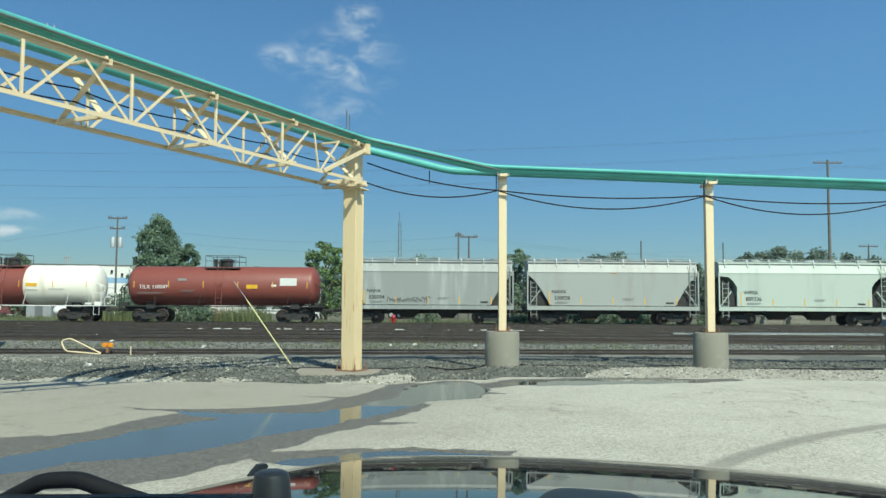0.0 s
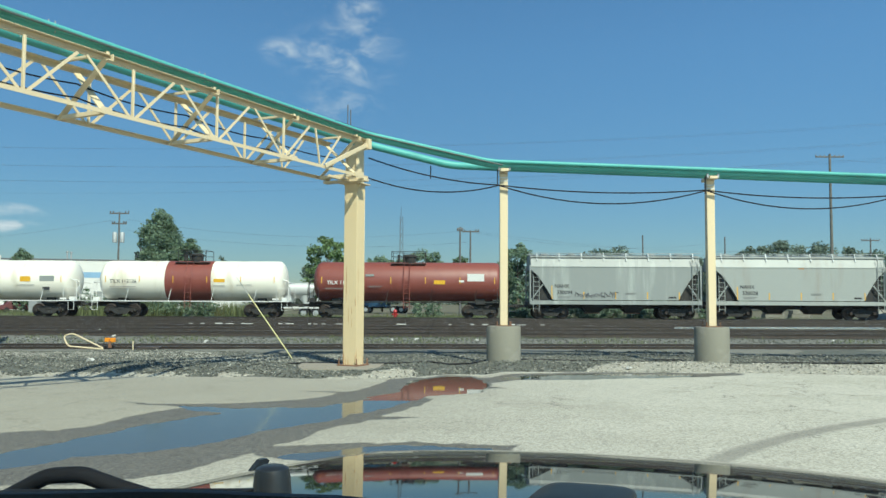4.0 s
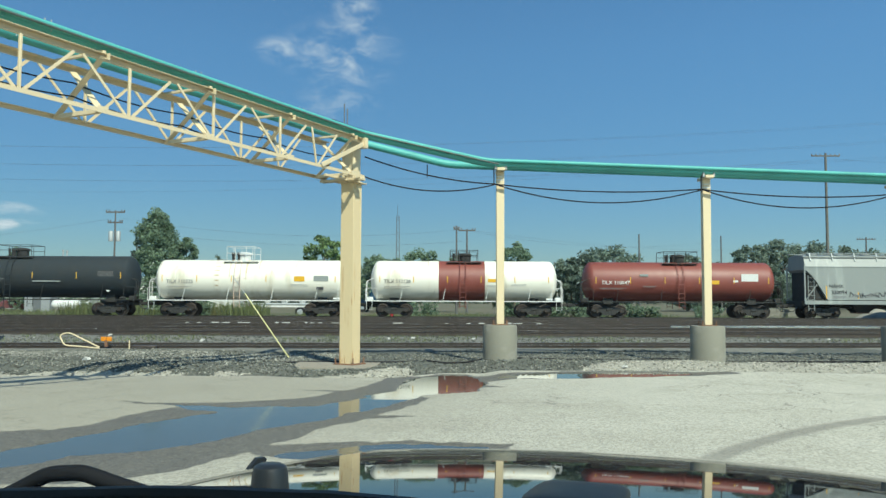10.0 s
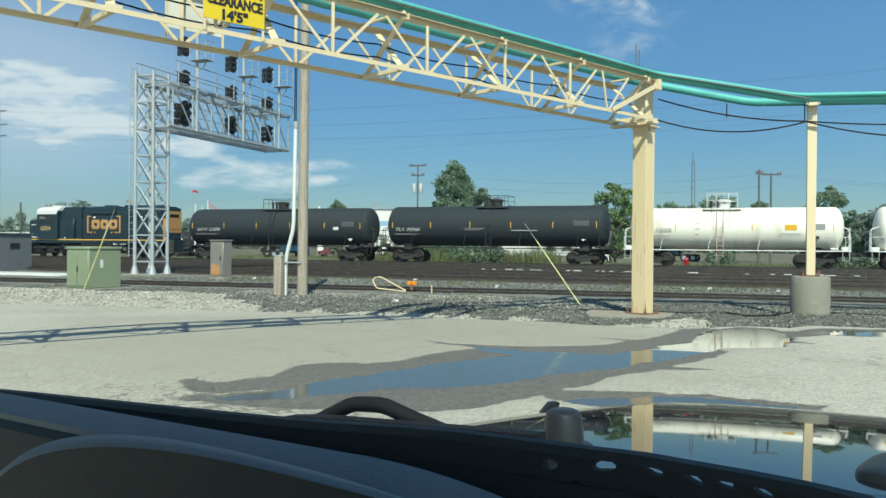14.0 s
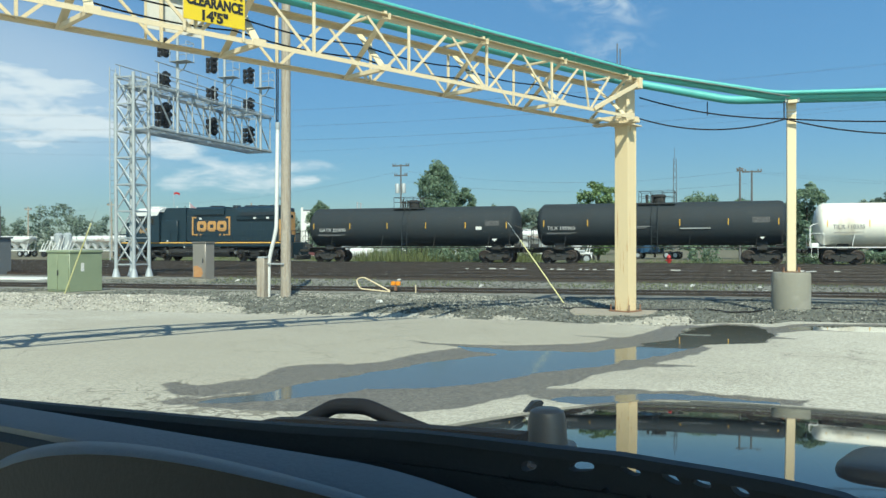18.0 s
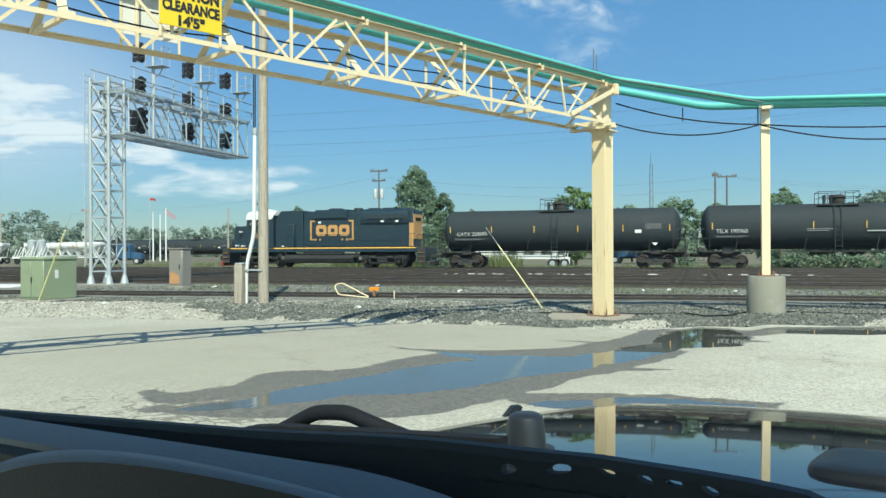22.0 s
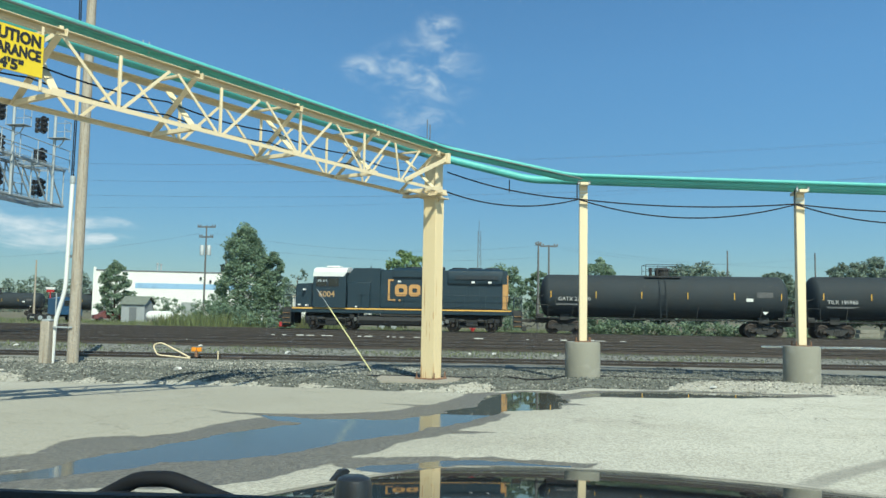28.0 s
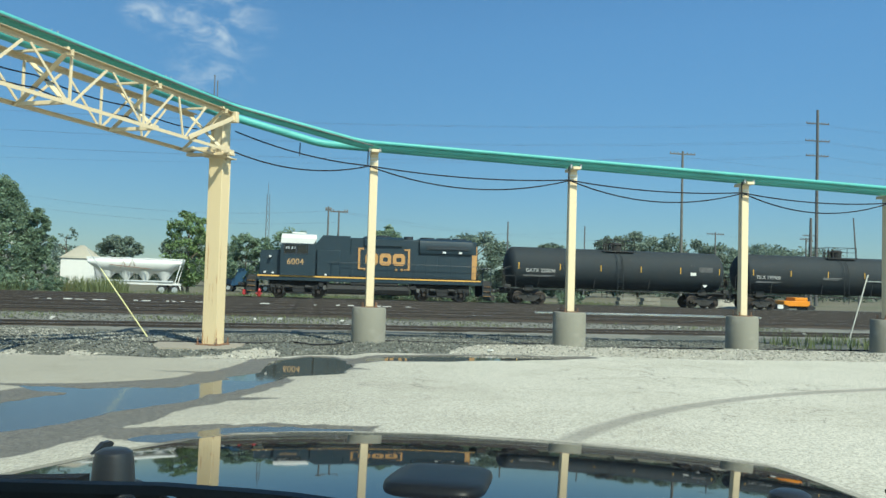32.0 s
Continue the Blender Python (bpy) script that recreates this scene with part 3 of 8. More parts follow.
def build_paving():
    xs = steps([(-70, 3), (-30, 0.8), (-14, 0.3), (-8.2, 0.085), (6, 0.3), (16, 1.0), (30, 4), (70, 4)])
    rows = steps([(-40, 4), (-8, 1.5), (4, 0.25), (6.6, 0.085), (17.4, 0.085)])
    v, f = [], []
    for i, u in enumerate(rows):
        for x in xs:
            e = paving_edge(x)
            y = u if u < 12 else 12 + (u - 12) * (e - 12) / 5.4
            z = paving_height(x, y) if -10 < x < 9.5 and y > 5 else 0.003 * fbm(x, y, 3.0, 3) - swale(x, y)
            if i == len(rows) - 1:
                z -= 0.07
            v.append((x, y, z))
    w = len(xs)
    f = [(i * w + j, i * w + j + 1, (i + 1) * w + j + 1, (i + 1) * w + j) for i in range(len(rows) - 1) for j in range(w - 1)]
    g = Geo()
    g.v, g.f, g.mi = v, f, [0] * len(f)
    me = g.mesh("pavement", PAVING, angle=180)
    depth = me.attributes.new("hollow", "FLOAT", "POINT")
    depth.data.foreach_set("value", [p[2] + swale(p[0], p[1]) for p in v])
    tagged(new("pavement", me), "sun-bleached cracked asphalt yard with wet hollows", "pavement", kind="structure")
    pud = Geo().add([(x, y, WATER_LEVEL) for x, y in ((-9, 5.5), (7, 5.5), (7, FALL_FROM), (-5.2, FALL_FROM), (-9, 11))], [(0, 1, 2, 3, 4)])
    edges = [-2.2, 0.9, 1.0, 1.1, 1.2, 1.3, 1.4, 1.5, 5.6]
    for x0, x1 in zip(edges, edges[1:]):
        pud.add([(x, y, WATER_LEVEL - (fall_rate(x) + 0.0001) * (y - FALL_FROM)) for x, y in ((x0, FALL_FROM), (x1, FALL_FROM), (x1, 20.6), (x0, 20.6))], [(0, 1, 2, 3)])
    tagged(part("puddle_water", pud, WATER), "shallow rainwater standing in hollows of the asphalt and draining to a gutter", "puddle", kind="structure")


build_paving()
SOIL = mat("dry_soil_and_grass", (0.128, 0.112, 0.075), 0.95, var=0.25, scale=0.08, bump=0.4, bscale=6, col2=(0.075, 0.090, 0.038), patch=0.45)
g = Geo().add([(-2500, -2500, -0.35), (2500, -2500, -0.35), (2500, 2500, -0.35), (-2500, 2500, -0.35)], [(0, 1, 2, 3)])
tagged(part("ground", g, SOIL), "flat dry soil with patches of grass", "ground", kind="structure")

BLUE_GRAVEL = mat("blue_grey_gravel", (0.087, 0.090, 0.076), 0.9, var=0.5, scale=1.2, bump=1.0, bscale=24, col2=(0.150, 0.150, 0.132), patch=0.5)
PALE_GRAVEL = mat("pale_limestone_gravel", (0.315, 0.300, 0.252), 0.9, var=0.35, scale=1.5, bump=0.9, bscale=24, col2=(0.215, 0.205, 0.175), patch=0.5)
YARD_BALLAST = mat("oily_brown_ballast", (0.070, 0.068, 0.058), 0.95, var=0.35, scale=0.6, bump=0.9, bscale=14, col2=(0.115, 0.110, 0.095), patch=0.56)
MIXED_BALLAST = mat("grey_ballast_with_weeds", (0.158, 0.154, 0.131), 0.95, var=0.35, scale=0.5, bump=0.9, bscale=18, col2=(0.098, 0.105, 0.053), patch=0.56)


def near_track_y(x):
    return 26.6 + 0.075 * x


def bed_height(x, y):
    e = paving_edge(x)
    foot = -0.08 - swale(x, e)
    z = foot + (0.05 - foot) * ease((y - e + 0.15) / (1.25 + 2.4 * math.exp(-((x - 0.15) / 0.8) ** 4)))
    z += 0.05 * max(0, fbm(x, y, 1.4, 3)) * (1 if y < 24 else 0.4) * ease((y - e) / 0.8) + 0.012 * fbm(x, y, 0.22, 2)
    z += 0.05 * min(1, max(0, (y - 30) / 6)) + 0.05 * math.exp(-((x + 0.9) / 0.6) ** 2 - ((y - 18.7) / 0.5) ** 2)
    z -= 0.09 * ease((x + 7.5) / 2.0) * ease((y - e - 1.6) / 1.2) * ease((25.2 + 0.075 * x - y) / 0.8)
    z -= 0.105 * math.exp(-((x + 2.5) / 1.15) ** 4 - ((y - 19.5) / 1.15) ** 4)
    return z


def gravel_kind(x, y):
    e = paving_edge(x)
    n = fbm(x + 3, y, 1.6, 4)
    pale = (0.45 if x > -3 else 0.2) + 1.9 * min(1, max(0, (x - 3.2) / 1.6)) + 3.6 * ease((-11.0 - x) / 4.5) + (0.35 if x < -6 else 0) + 0.85 * math.exp(-((x + 1.1) / 0.9) ** 2)
    if -4.5 < x < 8:
        pale *= 0.6
    if -0.7 < x < 3.2:
        pale = -1.0
    if y - e < pale + 0.6 * n:
        return 1
    d = y - near_track_y(x)
    if d < -1.7 + 0.5 * n:
        return 0
    if abs(d) < 0.9 + 0.5 * n:
        return 2
    return 3 if y < 32.6 + 0.8 * n else 2


def build_bed():
    xs = steps([(-160, 8), (-60, 2), (-30, 0.4), (-16, 0.2), (14, 0.2), (20, 0.5), (60, 3), (160, 8)])
    rows = steps([(0, 0.11), (1.0, 0.11), (3.0, 0.16), (8, 0.25), (16, 0.6), (47, 2.5), (58, 2.5)])
    v = []
    for u in rows:
        for x in xs:
            y = paving_edge(x) - 0.35 + u
            v.append((x, y, bed_height(x, y) if u < 50 else bed_height(x, y) - 0.5 * (u - 50) / 8))
    w = len(xs)
    g = Geo()
    g.v = v
    for i in range(len(rows) - 1):
        for j in range(w - 1):
            g.f.append((i * w + j, i * w + j + 1, (i + 1) * w + j + 1, (i + 1) * w + j))
            p = v[i * w + j]
            g.mi.append(gravel_kind(p[0], p[1]))
    tagged(new("ballast_bed", g.mesh("ballast_bed", [BLUE_GRAVEL, PALE_GRAVEL, YARD_BALLAST, MIXED_BALLAST], angle=180)),
           "railway yard bed of grey, pale and brown ballast", "ballast", kind="structure")


build_bed()


def scatter_stones(name, label, material, count, where, size, seed):
    rnd = random.Random(seed)
    g = Geo()
    octa = [(1, 0, 0), (-1, 0, 0), (0, 1, 0), (0, -1, 0), (0, 0, 1), (0, 0, -1)]
    tri = [(0, 2, 4), (2, 1, 4), (1, 3, 4), (3, 0, 4), (2, 0, 5), (1, 2, 5), (3, 1, 5), (0, 3, 5)]
    made = 0
    while made < count:
        x, y = where(rnd)
        if y is None:
            continue
        s = rnd.uniform(*size)
        a = rnd.uniform(0, 6.3)
        c, n = math.cos(a), math.sin(a)
        k = [rnd.uniform(0.6, 1.2) for _ in range(3)]
        z = bed_height(x, y) + 0.25 * s
        vs = [(x + s * (p[0] * k[0] * c - p[1] * k[1] * n), y + s * (p[0] * k[0] * n + p[1] * k[1] * c), z + 0.7 * s * p[2] * k[2] + 0.2 * s * p[0])
              for p in octa]
        g.add(vs, tri)
        made += 1
    me = bpy.data.meshes.new(name)
    me.from_pydata(g.v, [], g.f)
    me.materials.append(material)
    tagged(new(name, me), label, "gravel", kind="stuff")


STONE_BLUE = mat("blue_grey_stone", (0.107, 0.109, 0.092), 0.9, var=0.2, bump=0, island=0.6)
STONE_MID = mat("weathered_limestone", (0.205, 0.200, 0.172), 0.9, var=0.2, bump=0, island=0.75)
STONE_PALE = mat("pale_limestone", (0.330, 0.312, 0.265), 0.9, var=0.15, bump=0, island=0.55)


def on_blue(r):
    x = r.uniform(-24, 15)
    y = paving_edge(x) + 6.8 * r.random() ** 1.3
    return (x, y) if gravel_kind(x, y) == 0 else (x, None)


def on_pale(r):
    x = r.uniform(-26, 15)
    y = paving_edge(x) - 0.25 + 4.6 * r.random()
    return (x, y) if gravel_kind(x, y) == 1 and y > paving_edge(x) - 0.15 else (x, None)


scatter_stones("loose_gravel", "loose blue-grey crushed stone beside the tracks", STONE_BLUE, 21000, on_blue, (0.018, 0.045), 5)
scatter_stones("pale_gravel", "pale limestone chips along the asphalt edge", STONE_PALE, 12000, on_pale, (0.015, 0.04), 6)


def on_blue_strays(r):
    x, y = on_blue(r)
    return (x, y) if y is not None and fbm(x + 40, y, 0.9, 3) + 0.25 * math.sin(2.2 * (y - paving_edge(x))) > -0.05 else (x, None)


scatter_stones("stray_pale_gravel", "pale limestone chips strewn among the blue-grey stone", STONE_MID, 6500, on_blue_strays, (0.016, 0.036), 8)


def on_lighter_strip(r):
    """The lighter strip between the rusty track and the dark stone, widest west of the bridge column."""
    x = r.uniform(-15, -2.8)
    y = 24.2 + 0.075 * x - abs(r.gauss(0, 1.15 + 0.9 * math.exp(-((x + 5.6) / 1.6) ** 2)))
    return (x, y) if y > paving_edge(x) + 0.3 and fbm(x + 17, y, 0.7, 3) > -0.22 else (x, None)


scatter_stones("trodden_gravel", "pale limestone chips between track and blue-grey stone", STONE_MID, 7000, on_lighter_strip, (0.018, 0.042), 9)


def on_mixed(r):
    x = r.uniform(-26, 20)
    y = near_track_y(x) + r.uniform(1.4, 6.5)
    return (x, y) if gravel_kind(x, y) == 3 else (x, None)


scatter_stones("yard_gravel", "mixed grey ballast stones between the tracks", STONE_BLUE, 4000, on_mixed, (0.03, 0.06), 7)


# ---------------------------------------------------------------- tracks
def rail_geo(half, top):
    g = Geo()
    prof = [(-0.07, 0), (0.07, 0), (0.07, 0.012), (0.012, 0.03), (0.012, 0.125), (0.036, 0.132), (0.036, 0.165), (-0.036, 0.165), (-0.036, 0.132),
            (-0.012, 0.125), (-0.012, 0.03), (-0.07, 0.012)]
    g.prism(prof, -half, half, axis="x")
    g.box(-half, half, -0.030, 0.030, 0.164, 0.167, mi=1)
    return g


def railway(label, cx, cy, turn, half, base, tie_objects):
    t = thing("railway_track", label, "railway track", "parallel tracks of the yard", pose(cx, cy, base, 0, 0, turn), "structure")
    me = rail_geo(half, 0).mesh("rail", [RAIL, RAIL_TOP])
    for s in (-0.7525, 0.7525):
        part("rail", me, None, t, at=pose(0, s, 0))
    rnd = random.Random(int(cy * 10))
    tie = Geo().box(-0.115, 0.115, -1.3, 1.3, -0.15, 0.0, 0.012).mesh("tie", TIE)
    if tie_objects:
        for i in range(int(2 * half / 0.53)):
            x = -half + 0.53 * i
            if abs(x) < 40:
                part("tie", tie, None, t, at=pose(x + rnd.uniform(-0.03, 0.03), rnd.uniform(-0.05, 0.05), rnd.uniform(-0.015, 0.0), 0, 0, rnd.uniform(-1.5, 1.5)))
    else:
        g = Geo()
        for i in range(int(2 * half / 0.6)):
            x = -half + 0.6 * i + rnd.uniform(-0.04, 0.04)
            g.box(x - 0.115, x + 0.115, -1.3, 1.3, -0.15, rnd.uniform(-0.012, 0.0))
        tagged(part("ties", g, TIE, t), kind="stuff")
    return t


TRACK_Z = 0.09
railway("rusty single track on ties beside the gravel strip", 0, near_track_y(0), math.degrees(math.atan(0.075)), 60, -0.025, True)
for y in (34.2, 38.6, 43.0, 47.4, 51.8, 56.2):
    railway("yard track with dark oily ties and rusty rails", 0, y, 0, 110, TRACK_Z, False)
railway("yard track under the moving train", 0, 60.4, 0, 125, TRACK_Z, False)


# ---------------------------------------------------------------- pipe bridge over the yard entrance
TRUSS = pose(-2.12, 19.27, 0, 0, 0, -116.6)     # x runs along the bridge towards the entrance, -y to its far side
PANEL, PANELS, DEEP = 2.42, 8, 1.03
Z_BOT, Z_TOP = 4.53, 5.40
bridge = thing("pipe_bridge", "cream-painted steel truss bridge carrying two teal pipes over the yard", "pipe bridge", at=TRUSS)
LONG = PANEL * PANELS
for y in (0, -DEEP):
    for z, h, d in ((Z_BOT, 0.07, 0.085), (Z_TOP, 0.10, 0.12)):
        g = Geo().box(-0.50, LONG, y - d / 2, y + d / 2, z + h / 2 - 0.012, z + h / 2, 0.003)
        if y or z == Z_TOP:          # the web stands behind its upper flange
            g.box(-0.50, LONG, y - d / 2, y - d / 2 + 0.012, z - h / 2, z + h / 2 - 0.012)
            if not y:
                g.box(-0.50, LONG, y - d / 2 + 0.012, y - 0.01, z - h / 2, z - h / 2 + 0.012)
        else:
            g.box(-0.50, LONG, y + d / 2 - 0.012, y + d / 2, z - h / 2, z + h / 2 - 0.012)
        part("chord", g, CREAM, bridge)
for y in (0, -DEEP):
    for k in range(9):
        x = 2.73 + 1.985 * k
        part("post", Geo().bar((x, y, Z_BOT), (x, y, Z_TOP - 0.05), 0.042, 0.042, 0.004), CREAM, bridge)
        part("diagonal", Geo().bar((x - 0.90, y, Z_TOP - 0.055), (x - 0.07, y, Z_BOT + 0.03), 0.014, 0.048), CREAM, bridge)
        if x + 0.9 < LONG:
            part("diagonal", Geo().bar((x + 0.92, y, Z_TOP - 0.055), (x + 0.07, y, Z_BOT + 0.03), 0.014, 0.048), CREAM, bridge)
    part("post", Geo().bar((1.43, y, Z_BOT), (1.62, y, Z_TOP - 0.05), 0.036, 0.036, 0.004), CREAM, bridge)
    part("diagonal", Geo().bar((1.36, y, Z_BOT + 0.03), (0.64, y, Z_TOP - 0.055), 0.014, 0.048), CREAM, bridge)
for k in range(PANELS + 1):
    x = k * PANEL
    g = Geo().bar((x, 0.02, Z_TOP + 0.0), (x + 0.02, -DEEP, Z_BOT - 0.04), 0.11, 0.02, 0.003)
    part("cross_brace", g, CREAM, bridge)
    g = Geo().bar((x, -0.02, Z_BOT), (x, -DEEP, Z_BOT), 0.07, 0.07, 0.004)
    part("cross_strut", g, CREAM, bridge)
    g = Geo().bar((x, 0.05, Z_TOP + 0.070), (x, -DEEP - 0.05, Z_TOP + 0.070), 0.06, 0.044, 0.004)
    part("pipe_support", g, CREAM, bridge)
    part("support_lug", Geo().box(x - 0.05, x + 0.05, 0.061, 0.12, Z_TOP - 0.06, Z_TOP - 0.045).box(x - 0.05, x - 0.035, 0.061, 0.12, Z_TOP - 0.045, Z_TOP + 0.05), CREAM, bridge)
    part("gusset_plate", Geo().box(x - 0.11, x + 0.11, 0.0435, 0.052, Z_BOT - 0.04, Z_BOT + 0.07, 0.003), CREAM, bridge)
    g = Geo().bar((x + 0.02, 0.0, Z_BOT + 0.03), (x - 0.30, -DEEP, Z_TOP - 0.05), 0.12, 0.02, 0.003)
    part("cross_brace", g, CREAM, bridge)
part("end_brace", Geo().bar((-0.40, 0.07, Z_TOP - 0.09), (1.32, 0.07, Z_BOT + 0.02), 0.02, 0.10, 0.004), CREAM, bridge)
part("end_beam", Geo().box(-0.52, -0.40, -0.30, 0.13, Z_TOP - 0.19, Z_TOP + 0.06, 0.008), CREAM, bridge)
part("bearing_plate", Geo().box(-0.50, -0.30, -DEEP - 0.1, 0.07, Z_BOT - 0.10, Z_BOT - 0.04, 0.006), CREAM, bridge)
part("bearing_angle", Geo().box(-0.42, 0.55, -0.42, -0.34, Z_BOT - 0.10, Z_BOT - 0.04, 0.006), CREAM, bridge)

# supporting columns of the bridge
COL_X, COL_Y = -2.205, 20.02


def bridge_column(x, y, label):
    t = thing("bridge_column", label, "column", "columns of the pipe bridge", pose(x, y, 0, 0, 0, -26.6))
    g = Geo().box(-0.18, 0.18, -0.18, -0.165, 0.025, 4.40, 0.003).box(-0.18, 0.18, 0.165, 0.18, 0.025, 4.40, 0.003)
    g.box(-0.177, -0.162, -0.165, 0.165, 0.025, 4.40).box(0.162, 0.177, -0.165, 0.165, 0.025, 4.40)
    part("shaft", g, CREAM_OLD, t, "cream shaft with rust at its foot")
    part("cap_plate", Geo().box(-0.27, 0.26, -0.27, 0.30, 4.40, 4.43, 0.006), CREAM, t)
    part("head_post", Geo().box(-0.17, 0.17, -0.14, 0.14, 4.43, 5.36, 0.01), CREAM, t)
    for s in (-0.15, 0.15):
        part("stiffener", Geo().box(s - 0.012, s + 0.012, -0.19, -0.142, 4.432, 5.2, 0.003), CREAM, t)
    part("knee_gusset", Geo().prism([(-0.16, 4.20), (-0.16, 4.398), (-0.26, 4.398)], -0.09, -0.075).prism([(0.16, 4.20), (0.16, 4.398), (0.25, 4.398)], -0.09, -0.075), CREAM, t)
    part("base_plate", Geo().box(-0.29, 0.29, -0.28, 0.28, 0.0, 0.026, 0.005), RUSTY, t, "rusty base plate")
    for bx, by in ((-0.25, -0.24), (0.25, -0.24), (-0.25, 0.24), (0.25, 0.24)):
        bolt = part("anchor_bolt", Geo().rod((bx, by, 0.02), (bx, by, 0.17), 0.016, 6), RUSTY, t)
        part("nut", Geo().rod((bx, by, 0.026), (bx, by, 0.055), 0.03, 6), RUSTY, bolt)
    rnd = random.Random(4)
    for k in range(15):      # rust runs, most of them near the foot and along the edges
        sx, w = rnd.choice((-0.165, -0.15, -0.10, -0.03, 0.06, 0.13, 0.16)), rnd.uniform(0.004, 0.014)
        z, sz = (0.026, rnd.uniform(0.10, 0.45)) if k < 8 else (rnd.uniform(0.5, 2.2), rnd.uniform(0.12, 0.5))
        run = [(sx - 0.4 * w, z), (sx + w, z), (sx + 0.6 * w, z + 0.6 * sz), (sx + 0.1 * w, z + sz), (sx - 0.8 * w, z + 0.5 * sz)]
        part("rust_streak", Geo().prism(run, -0.1825, -0.1805), RUST_STAIN, t)
        if k % 3 == 0:
            part("rust_streak", Geo().prism([(a * 0.9, b) for a, b in run], 0.1775, 0.1795, axis="x"), RUST_STAIN, t)
    return t


bridge_column(COL_X, COL_Y, "cream steel box column with rust streaks, carrying the pipe bridge")
far_end = TRUSS @ Vector((LONG - 0.4, -DEEP / 2, 0))
bridge_column(far_end.x, far_end.y, "cream steel box column at the entrance end of the pipe bridge")
t = thing("column_footing", "low stained concrete pad under the bridge column", "footing")
part("slab", Geo().prism([(-3.5, 19.7), (-3.28, 18.98), (-1.75, 18.75), (-1.55, 19.2), (-1.5, 20.6), (-3.55, 20.7)], -0.3, 0.001, axis="z"), PAD, t)

# clearance sign on the bridge, and the back of its twin


def clearance_sign(label, along, y, z, face, flip):
    t = thing("clearance_sign", label, "sign", "clearance signs of the bridge", TRUSS @ pose(along, y, z, 90, 0, 180 if flip else 0))
    part("panel", Geo().box(-0.47, 0.47, -0.298, 0.298, -0.006, 0.006, 0.003), face, t)
    for sx in (-0.455, 0.455):
        part("mounting_strap", Geo().box(sx - 0.018, sx + 0.018, -0.46, 0.42, -0.02, -0.0065), CREAM, t)
    return t


s = clearance_sign("yellow clearance warning sign with black lettering", 10.43, 0.10, 4.96, SIGN_YELLOW, True)
for words, w, h, z in (("CAUTION", 0.85, 0.17, 0.18), ("CLEARANCE", 0.87, 0.158, -0.015), ("14'5\"", 0.40, 0.155, -0.203)):
    me = text_mesh(words, 0.25, SIGN_BLACK, 0.002, 0.0125)
    xs, ys = [v.co.x for v in me.vertices], [v.co.y for v in me.vertices]
    me.transform(Matrix.Translation((-(max(xs) + min(xs)) / 2, -(max(ys) + min(ys)) / 2, 0)))
    me.transform(Matrix.Diagonal((w / (max(xs) - min(xs)), h / (max(ys) - min(ys)), 1, 1)))
    part("lettering", me, None, s, at=pose(0, z, 0.009))
clearance_sign("white back of a clearance sign seen through the truss", 10.42, -DEEP - 0.09, 5.06, SIGN_WHITE, False)

# teal pipes, from the bridge down to the row of posts
PIPE_R = 0.098


def rounded(pts, r=0.5, n=6):
    pts = [Vector(p) for p in pts]
    out = [pts[0]]
    for a, b, c in zip(pts, pts[1:], pts[2:]):
        u, w = (a - b).normalized(), (c - b).normalized()
        p, q = b + u * r, b + w * r
        out += [p.lerp(b, i / n).lerp(b.lerp(q, i / n), i / n) for i in range(n + 1)]
    return out + [pts[-1]]


POST_X, POST_Y = [1.50, 6.76, 11.68, 16.1, 21.0, 26.0], [20.85, 20.88, 20.95, 21.0, 21.05, 21.1]
for label, y, z0, start, knee in (("teal-painted steel pipe along the front of the bridge", -0.14, 5.592, (-0.45, -0.14), (1.15, 20.62, 5.02)),
                                  ("teal-painted steel pipe along the back of the bridge", -0.92, 5.635, (-1.0, -0.92), (0.16, 21.08, 5.06))):
    a = TRUSS @ Vector((LONG + 6, y, z0))
    b = TRUSS @ Vector((*start, z0))
    t = thing("pipeline", label, "pipe", "pipes on the bridge")
    yy = knee[1]
    pts = rounded([a, b, knee, (32, yy + 0.36, knee[2] - 0.031 * (32 - knee[0]))], 0.30)
    part("pipe", Geo().tube(pts, PIPE_R, 18), TEAL, t)
    for i in range(5):
        p = TRUSS @ Vector((1.9 + 3.15 * i, y, z0))
        d = (a - b).normalized()
        part("pipe_clamp", Geo().tube([p - d * 0.018, p + d * 0.018], PIPE_R + 0.007, 18), TEAL, t)
        part("clamp_stud", Geo().rod(p + Vector((0, 0, 0.09)), p + Vector((0, 0, 0.16)), 0.010, 6).rod(p + Vector((0.1, 0, -0.05)), p + Vector((0.1, 0, 0.13)), 0.010, 6), GALV, t)
    for i in range(5):
        x = 3.0 + 5.07 * i
        p = Vector((x, yy + 0.012 * (x - knee[0]), knee[2] - 0.031 * (x - knee[0])))
        part("pipe_joint", Geo().tube([p, p + Vector((0.05, 0, 0))], PIPE_R + 0.006, 18), TEAL, t)

